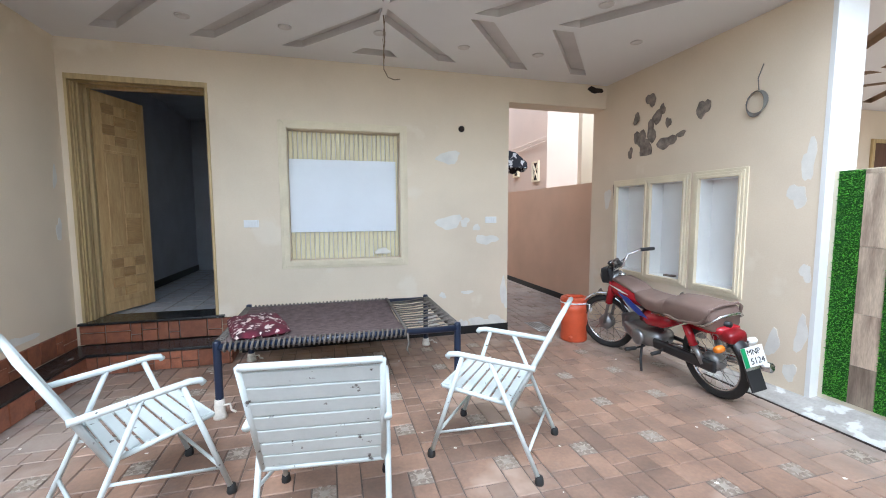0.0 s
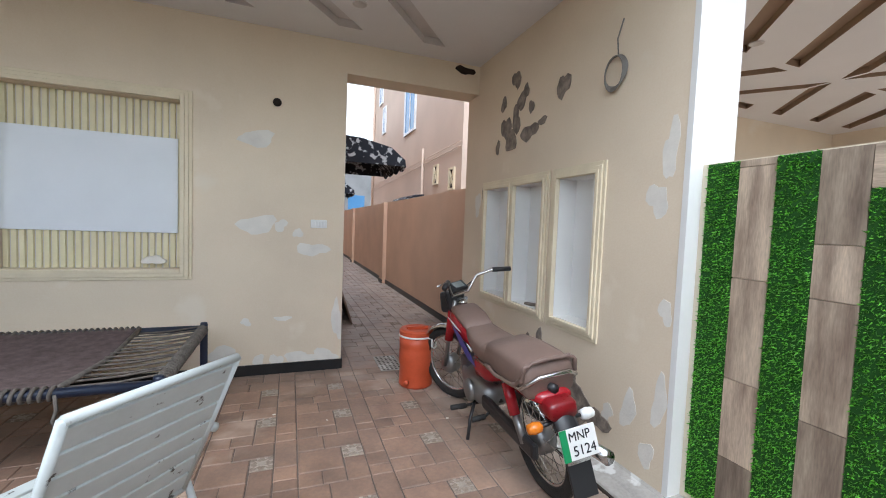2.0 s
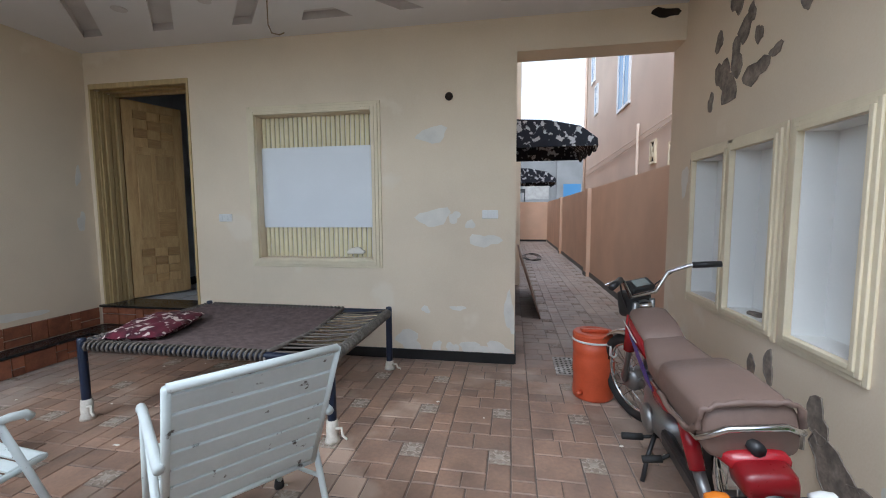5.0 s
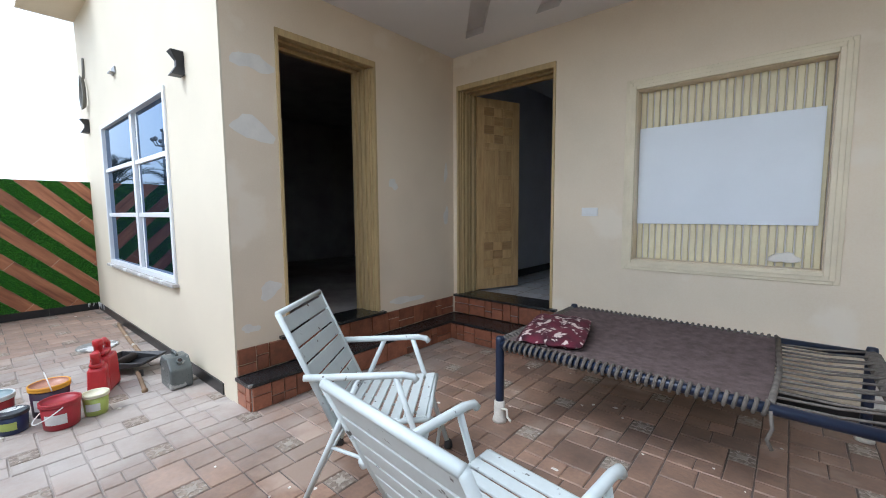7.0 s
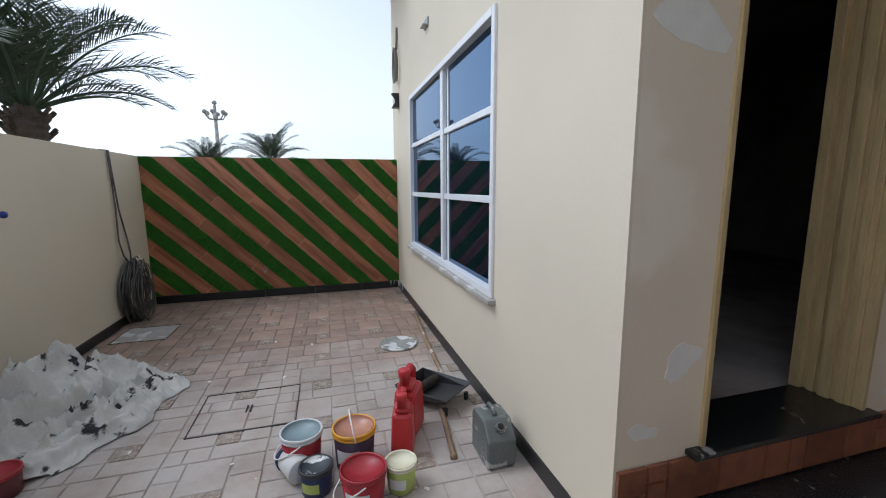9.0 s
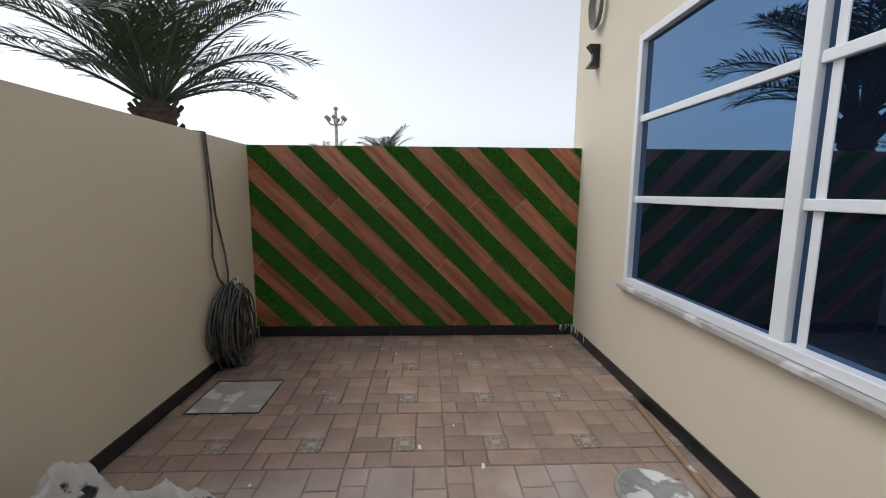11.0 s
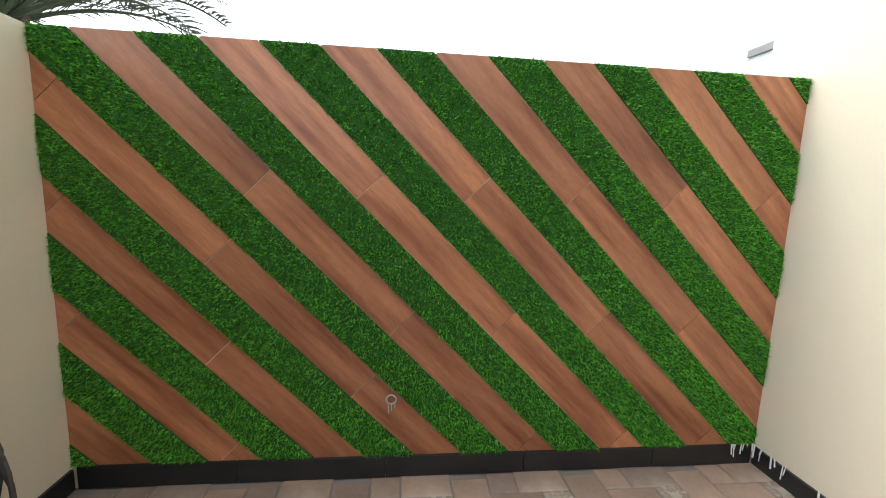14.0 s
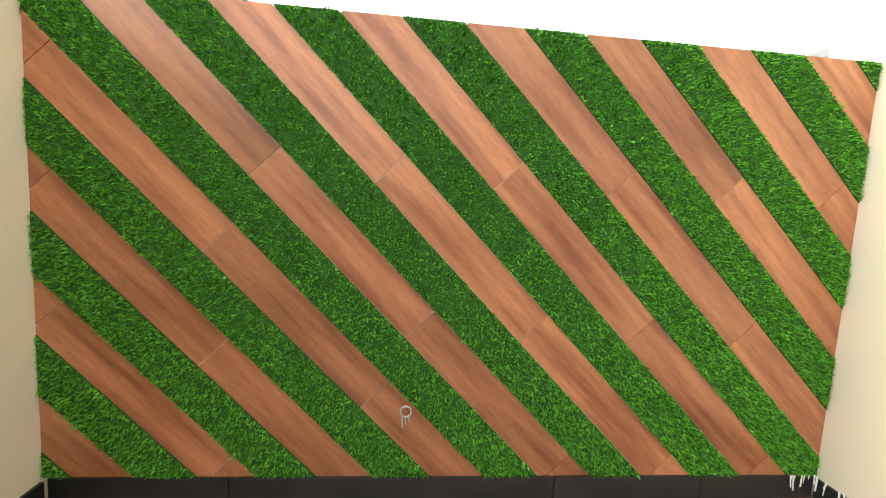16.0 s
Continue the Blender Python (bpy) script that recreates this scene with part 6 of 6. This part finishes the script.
def palm(m, trunk_h, crown, n, label, seed=1):
    rn = random.Random(seed)
    r = root("palm_tree", m, label, "palm tree", "palms beyond the wall")
    bm = bmesh.new()
    prof = []
    z = 0.0
    k = 0
    while z < trunk_h:
        prof.append((0.19 + (0.03 if k % 2 else 0) + 0.07 * (z / trunk_h) ** 6, z))
        z += 0.06
        k += 1
    prof.append((0.12, trunk_h + 0.2))
    add_lathe(bm, prof, 14)
    for j in range(40):
        a, zz = rn.uniform(0, 6.28), trunk_h - rn.uniform(0, 0.35)
        add_tube(bm, [(0.2 * math.cos(a), 0.2 * math.sin(a), zz), (0.34 * math.cos(a), 0.34 * math.sin(a), zz + 0.16)], 0.03, 5)
    mesh_ob("trunk", bm, M_TRUNK, r)
    for f in range(n):
        bm = bmesh.new()
        a = f * 2.39996 + rn.uniform(-0.2, 0.2)
        lift = radians(86 - 62 * (f / n) ** 1.1 + rn.uniform(-6, 6))
        ln = crown * rn.uniform(0.8, 1.08) * (0.75 if f > n - 4 else 1)
        pts, p, el = [], Vector((0.08 * math.cos(a), 0.08 * math.sin(a), trunk_h + 0.1)), lift
        seg = 16
        bend = radians(rn.uniform(45, 80)) / seg
        for k in range(seg + 1):
            pts.append(p.copy())
            p = p + Vector((math.cos(a) * math.cos(el), math.sin(a) * math.cos(el), math.sin(el))) * (ln / seg)
            el -= bend * (0.4 + 1.5 * k / seg)
        add_tube(bm, pts, 0.02, 5, radii=[0.026 * (1 - 0.85 * k / seg) + 0.003 for k in range(seg + 1)])
        side = Vector((-math.sin(a), math.cos(a), 0))
        m_l = 46
        for k in range(m_l):
            t = 0.2 + 0.8 * k / m_l
            i = min(int(t * seg), seg - 1)
            q = pts[i].lerp(pts[i + 1], t * seg - i)
            d = (pts[i + 1] - pts[i]).normalized()
            ll = ln * 0.2 * (0.55 + 0.9 * math.sin(math.pi * min(1, 0.15 + 0.8 * t))) * rn.uniform(0.75, 1.1)
            for s in (-1, 1):
                w = (d * 0.75 + side * s * 0.75 + Vector((0, 0, rn.uniform(0.0, 0.4)))).normalized()
                e = q + w * ll + Vector((0, 0, -0.12 * ll))
                up = d.cross(w).normalized().cross(w) * 0.011
                v0, v1, v2, v3 = (bm.verts.new(c) for c in (q - up * 0.6, q + w * ll * 0.45 - up * 1.2, e, q + w * ll * 0.45 + up * 1.2))
                bm.faces.new((v0, v1, v2, v3))
        mesh_ob("frond", bm, M_FROND, r)
    return r


p1 = palm(pose(-9.05, -3.08, -0.12), 2.6, 2.3, 36, "date palm with dense feathery grey-green fronds", 2)
p2 = palm(pose(-24, -1.2, -0.12), 2.6, 2.2, 22, "distant date palm behind the yard wall", 5)
copy_thing(p2, pose(-25, -4.4, -0.5, 0, 0, 70))
copy_thing(p2, pose(-16, -13.5, -0.6, 0, 0, 140))
bm = bmesh.new()
add_tube(bm, [(0, 0, 0), (0, 0, 6.2)], 0.09, 8, radii=[0.16, 0.08])
for k in range(6):
    a = k * math.pi / 3
    add_tube(bm, [(0, 0, 5.4), (0.4 * math.cos(a), 0.4 * math.sin(a), 5.45), (0.55 * math.cos(a), 0.55 * math.sin(a), 5.7)], 0.035, 6)
lampm = root("street_lamp", pose(-28, -4.55, -0.12), "distant grey street lamp with a ring of globes", "street lamp")
mesh_ob("post", bm, M_CONC, lampm, smooth=True)
bm = bmesh.new()
for k in range(6):
    a = k * math.pi / 3
    add_lathe(bm, [(0.02, -0.14), (0.11, -0.07), (0.14, 0.0), (0.11, 0.08), (0.02, 0.13)], 10, pose(0.55 * math.cos(a), 0.55 * math.sin(a), 5.8))
add_lathe(bm, [(0.02, -0.14), (0.11, -0.07), (0.14, 0.0), (0.11, 0.08), (0.02, 0.13)], 10, pose(0, 0, 6.35))
mesh_ob("globes", bm, M_CONC, lampm, smooth=True)

# houses past the passage
M_PINK = mat("peach_house_paint", (0.66, 0.52, 0.42), 0.8, 0.05, 0.8, 40, 0.1)
M_GREYH = mat("grey_render", (0.26, 0.26, 0.26), 0.9, 0.1, 0.7, 20, 0.2)
M_BLUEG = bpy.data.materials.new("blue_window_glass")
M_BLUEG.use_nodes = True
M_BLUEG.node_tree.nodes["Principled BSDF"].inputs["Base Color"].default_value = (0.08, 0.22, 0.42, 1)
M_BLUEG.node_tree.nodes["Principled BSDF"].inputs["Roughness"].default_value = 0.08
M_AWN = mat("dark_floral_cloth", (0.018, 0.022, 0.035), 0.85, 0.1, 10, 80, 0.2, stain=(0.55, 0.57, 0.6), stain_at=0.57, wide=15)


def awning(m, w, depth, drop, label):
    r = root("awning", m, label, "awning", "floral awnings")
    bm = bmesh.new()
    n = 24
    rows = []
    prof = [(0, 0.32), (0.4 * depth, 0.30), (0.8 * depth, 0.22), (depth, 0.08), (depth + 0.01, 0.0)]
    for i in range(n + 1):
        y = -w / 2 + w * i / n
        sc_ = -0.05 * abs(math.sin(math.pi * 4 * i / n))
        rows.append([bm.verts.new((x, y, z + (sc_ if k == 4 else 0))) for k, (x, z) in enumerate(prof)])
    for p, q in zip(rows, rows[1:]):
        for k in range(4):
            bm.faces.new((p[k], p[k + 1], q[k + 1], q[k]))
    for row in (rows[0], rows[-1]):
        c = bm.verts.new((0, row[0].co.y, 0.0))
        bm.faces.new((c, *row))
    ob = mesh_ob("canopy", bm, M_AWN, r)
    sd = ob.modifiers.new("thick", "SOLIDIFY")
    sd.thickness = 0.012
    return r


aw = awning(pose(2.245, 6.6, 2.06), 1.3, 0.9, 0.1, "dark floral cloth awning over a side window")
copy_thing(aw, pose(2.245, 11.0, 1.98))
house = root("house", pose(0, 0, 0), "peach painted neighbouring house with blue windows", "house")
boxes("wall", [(5.2, 12, 9.0, 19, -0.1, 9.5)], M_PINK, house)
for y, z0, z1, hw in ((13.2, 4.2, 6.3, 0.55), (17.6, 6.2, 7.2, 0.25), (16.9, 4.9, 5.8, 0.2)):
    w = new("window")
    w.parent = house
    boxes("frame", [(5.15, 5.2, y - hw - 0.07, y - hw, z0 - 0.07, z1 + 0.07), (5.15, 5.2, y + hw, y + hw + 0.07, z0 - 0.07, z1 + 0.07), (5.15, 5.2, y - hw, y + hw, z0 - 0.07, z0), (5.15, 5.2, y - hw, y + hw, z1, z1 + 0.07), (5.16, 5.2, y - 0.03, y + 0.03, z0, z1)], M_ALU, w)
    boxes("pane", [(5.18, 5.19, y - hw, y + hw, z0, z1)], M_BLUEG, w)
for y, z in ((10.6, 2.35), (9.5, 2.15)):
    w = new("ventilator")
    w.parent = house
    bm = bmesh.new()
    for b in ((y - 0.17, y - 0.13, z, z + 0.5), (y + 0.13, y + 0.17, z, z + 0.5), (y - 0.13, y + 0.13, z, z + 0.04), (y - 0.13, y + 0.13, z + 0.46, z + 0.5)):
        add_box(bm, 5.15, 5.2, *b)
    add_tube(bm, [(5.17, y - 0.13, z + 0.04), (5.17, y + 0.13, z + 0.46)], 0.02, 6)
    add_tube(bm, [(5.17, y + 0.13, z + 0.04), (5.17, y - 0.13, z + 0.46)], 0.02, 6)
    mesh_ob("grille", bm, M_TRIM, w)
    # near-black panel in place of the ventilator's shaded inside
    boxes("opening", [(5.19, 5.196, y - 0.13, y + 0.13, z + 0.04, z + 0.46)], M_HOLE, w)
bm = bmesh.new()
add_tube(bm, [(5.14, 18.9, 0), (5.14, 18.9, 9)], 0.05, 8)
add_tube(bm, [(5.14, 11.6, 0), (5.14, 11.6, 3.4)], 0.035, 8)
add_tube(bm, [(5.15, 9.0, 3.05), (5.15, 18.8, 2.75)], 0.012, 6)
add_tube(bm, [(5.15, 9.0, 3.15), (5.15, 18.8, 2.95)], 0.012, 6)
mesh_ob("pipework", bm, M_PINK, house, smooth=True)
aw2 = awning(pose(5.2, 12.3, 1.85, 0, 0, 180), 1.5, 0.6, 0.1, "dark floral awning on the neighbouring house")
boxes("window", [(5.19, 5.205, 12.0, 12.7, 1.2, 1.85)], M_BLUEG, house)
far = root("house", pose(0, 0, 0), "unfinished grey rendered house across the lots", "house")
boxes("wall", [(2.6, 12, 42, 52, -0.1, 6.8), (2.6, 6.2, 41.7, 42, 4.5, 4.75), (2.6, 6.2, 41.7, 42, 2.2, 2.4), (6.4, 12, 41.5, 42, -0.1, 7.4)], M_GREYH, far)
for x0, x1, z0, z1 in ((3.2, 5.7, 2.6, 4.3), (7.0, 8.6, 2.3, 4.0)):
    w = new("window")
    w.parent = far
    boxes("opening", [(x0, x1, 41.44 if x0 > 6 else 41.95, 41.98 if x0 < 6 else 41.49, z0, z1)], M_DARK if x0 < 6 else M_BLUEG, w)
    boxes("frame", [(x0 - 0.12, x0, 41.4 if x0 > 6 else 41.9, 41.99 if x0 < 6 else 41.49, z0 - 0.1, z1 + 0.1), (x1, x1 + 0.12, 41.4 if x0 > 6 else 41.9, 41.99 if x0 < 6 else 41.49, z0 - 0.1, z1 + 0.1)], M_GREYH, w)
roofs = root("house", pose(-16.5, 20, 0), "distant blue-grey rendered house behind the striped wall", "house")
M_BLUEGREY = mat("blue_grey_render", (0.5, 0.54, 0.58), 0.9, 0.06, 0.8, 30, 0.1)
boxes("wall", [(-6.5, 6.5, -3.8, 4, -0.1, 7.6)], M_BLUEGREY, roofs)
boxes("parapet", [(-6.3, 4.5, -3.9, -3.5, 7.6, 7.95), (-6.3, -6.0, -3.5, 3.8, 7.6, 7.95)], M_GREYH, roofs, bevel=0.04)
cab = root("garden_stall", pose(1.2, 33, -0.12), "dark open timber stall behind the passage end", "stall")
boxes("frame", [(0, 0.1, 0, 0.1, 0, 3.2), (1.9, 2.0, 0, 0.1, 0, 3.2), (0, 2, -0.2, 1.2, 3.0, 3.25), (0, 2, 0, 0.1, 1.6, 1.75), (0.6, 0.7, 0, 0.1, 0, 3.1), (1.3, 1.4, 0, 0.1, 0, 3.1)], M_BLK, cab)
# downpipes and ledges of the house along the passage
setting(boxes("passage_pilaster", [(2.245, 2.36, 8.6, 8.9, -0.01, 5.5), (2.245, 2.42, 14.0, 14.4, -0.01, 5.5)], M_CREAM), "cream pilasters on the house side wall", "pilaster")
# board leaning in the passage
bm = bmesh.new()
add_box(bm, 0, 0.02, 0, 1.9, 0, 0.82)
bd = mesh_ob("wooden_board", bm, mat("board_wood", (0.3, 0.21, 0.16), 0.7, 0.1, 4, 30, 0.1), bevel=0.003)
bd.matrix_world = pose(2.56, 6.2, 0.002, 0, -18, 0)
tagged(bd, "brown plywood board leaning on the house wall", "board")
bm = bmesh.new()
for k in range(3):
    add_tube(bm, [(2.75 + 0.05 * k + 0.22 * math.cos(a), 13.4 + (0.8 + 0.1 * k) * math.sin(a), 0.012 + 0.004 * k) for a in np.linspace(0, 6.28, 25)[:-1]], 0.011, 6, True)
tagged(mesh_ob("hose", bm, M_CABLE, smooth=True), "loop of dark hose lying in the passage", "hose")
setting(box("neighbour_door_head", 4.7, 5.7, 4.6, 4.63, 1.95, 2.5, M_JAMB), "brown timber head of the neighbour's door", "door frame")
M_BROWND = mat("brown_door_wood", (0.13, 0.065, 0.04), 0.55, 0.12, 3, 24, 0.06, stretch=(7, 7, 1))
nd = setting(root("door_3", pose(8.2, 4.63, 0), "brown timber door of the neighbouring porch", "door"), "brown timber door of the neighbouring porch", "door")
box("leaf", 0.06, 0.86, -0.02, -0.001, -0.008, 2.42, M_BROWND, nd, bevel=0.003)
boxes("frame", [(0, 0.06, -0.035, -0.001, -0.008, 2.48), (0.86, 0.98, -0.035, -0.001, -0.008, 2.48), (0.06, 0.86, -0.035, -0.001, 2.42, 2.48)], M_JAMB, nd, bevel=0.003)

# ---- paving ----
P = 0.4885
UX, UY = 2.16, 3.24
# a cell of mixed pavers, in quarters of its side: (u0, u1, v0, v1); u along y, v along -x
CELL = ((0, 0.75, 0, 1), (0.75, 1.75, 0, 1), (1.75, 4, 0, 1), (0, 1.75, 1, 2), (1.75, 2.75, 1, 2), (2.75, 4, 1, 2.75), (0, 1, 2, 3), (0, 1, 3, 4), (1, 2.75, 2, 4), (2.75, 4, 2.75, 4))
Q = P / 4
floor_ob = bpy.data.objects["floor"]


def paver_mesh(name, w, d, m, seed):
    rn = random.Random(seed)
    bm = bmesh.new()
    g = 0.003
    lo = [(-w / 2 + g, -d / 2 + g), (w / 2 - g, -d / 2 + g), (w / 2 - g, d / 2 - g), (-w / 2 + g, d / 2 - g)]
    lo = [(x + rn.uniform(-.002, .002), y + rn.uniform(-.002, .002)) for x, y in lo]
    a = [bm.verts.new((x, y, -0.014)) for x, y in lo]
    b = [bm.verts.new((x, y, -0.004)) for x, y in lo]
    c = [bm.verts.new((x * (1 - 0.008 / w), y * (1 - 0.008 / d), rn.uniform(-0.0006, 0.0008))) for x, y in lo]
    bm.faces.new(c)
    for i in range(4):
        j = (i + 1) % 4
        bm.faces.new((a[i], a[j], b[j], b[i]))
        bm.faces.new((b[i], b[j], c[j], c[i]))
    me = bpy.data.meshes.new(name)
    bmesh.ops.recalc_face_normals(bm, faces=bm.faces)
    bm.to_mesh(me); bm.free()
    me.materials.append(m)
    return me


# raised star on the patterned insets
def inset_mesh():
    me = paver_mesh("inset", Q, Q, M_DECO, 77)
    bm = bmesh.new()
    bm.from_mesh(me)
    pts = []
    for k in range(16):
        a = 2 * math.pi * k / 16
        r = (0.052 if k % 4 == 2 else 0.026 if k % 2 == 0 else 0.020)
        pts.append((r * math.cos(a), r * math.sin(a)))
    add_prism(bm, pts, "z", -0.001, 0.0022, 1)
    for sx in (-1, 1):
        for sy in (-1, 1):
            add_prism(bm, [(sx * 0.056, 0.012 * sy), (sx * 0.056, 0.03 * sy), (sx * 0.036, 0.02 * sy)], "z", -0.001, 0.002, 1)
            add_prism(bm, [(0.012 * sx, sy * 0.056), (0.03 * sx, sy * 0.056), (0.02 * sx, sy * 0.036)], "z", -0.001, 0.002, 1)
    bm.to_mesh(me); bm.free()
    me.materials.append(mat("pale_inset_relief", (0.42, 0.36, 0.3), 0.6, 0.1, 20, 90, 0.2))
    return me


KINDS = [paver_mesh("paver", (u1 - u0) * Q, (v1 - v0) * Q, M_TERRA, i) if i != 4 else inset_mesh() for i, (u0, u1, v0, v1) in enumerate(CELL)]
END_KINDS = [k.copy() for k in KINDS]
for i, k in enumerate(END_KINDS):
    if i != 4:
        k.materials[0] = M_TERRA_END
verts, faces, tint, mats = [], [], [], []
rng = random.Random(21)
singles = 0


def area(x, y):
    if x < STRIPE + 0.0 or y < LEFT or x > 3.8:
        return False
    if y > FRONT and x < DOORW:
        return False
    if y > BACK + 0.1 and x < 2.25:
        return False
    return y < 20.2


for cxi in range(-18, 5):
    for cyi in range(-9, 36):
        # the inset's centre lies on the grid
        oy = UY + cyi * P - 2.25 * Q
        ox = UX + cxi * P + 1.5 * Q
        for i, (u0, u1, v0, v1) in enumerate(CELL):
            y, x = oy + (u0 + u1) / 2 * Q, ox - (v0 + v1) / 2 * Q
            if not area(x, y):
                continue
            near = -6.4 < x < -4.55 and y < FRONT and singles < 300
            z = rng.uniform(-0.001, 0.0012)
            me = KINDS[i]
            if near:
                ob = new("paver", END_KINDS[i])
                ob.parent = floor_ob
                ob.matrix_local = pose(x, y, z, 0, 0, 90)
                singles += 1
                continue
            base = len(verts)
            t = rng.random()
            for v in me.vertices:
                verts.append((x - v.co.y, y + v.co.x, z + v.co.z))
                tint.append(t)
            for p in me.polygons:
                faces.append([base + k for k in p.vertices])
                mats.append((1 + p.material_index) if i == 4 else 0)
me = bpy.data.meshes.new("pavers")
me.from_pydata(verts, [], faces)
me.attributes.new("tint", "FLOAT", "POINT").data.foreach_set("value", tint)
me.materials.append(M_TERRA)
for m in KINDS[4].materials:
    me.materials.append(m)
me.polygons.foreach_set("material_index", mats)
pv = new("pavers", me)
pv.parent = floor_ob
tagged(pv, "worn terracotta pavers with small patterned insets", kind="stuff")
# specks of dried paint
bm = bmesh.new()
for k in range(150):
    x, y = rng.uniform(STRIPE + 0.1, 3.2), rng.uniform(LEFT + 0.1, BACK - 0.4)
    if not area(x, y) or (x < -1.7 and y > 2.2):
        continue
    add_prism(bm, blob(x, y, rng.uniform(0.004, 0.013), 7, rng.uniform(0.7, 1.6), 1, k), "z", 0.0, 0.0024)
tagged(mesh_ob("paint_specks", bm, M_PUTTY), "dried white paint specks scattered on the pavers", "paint specks", kind="stuff")
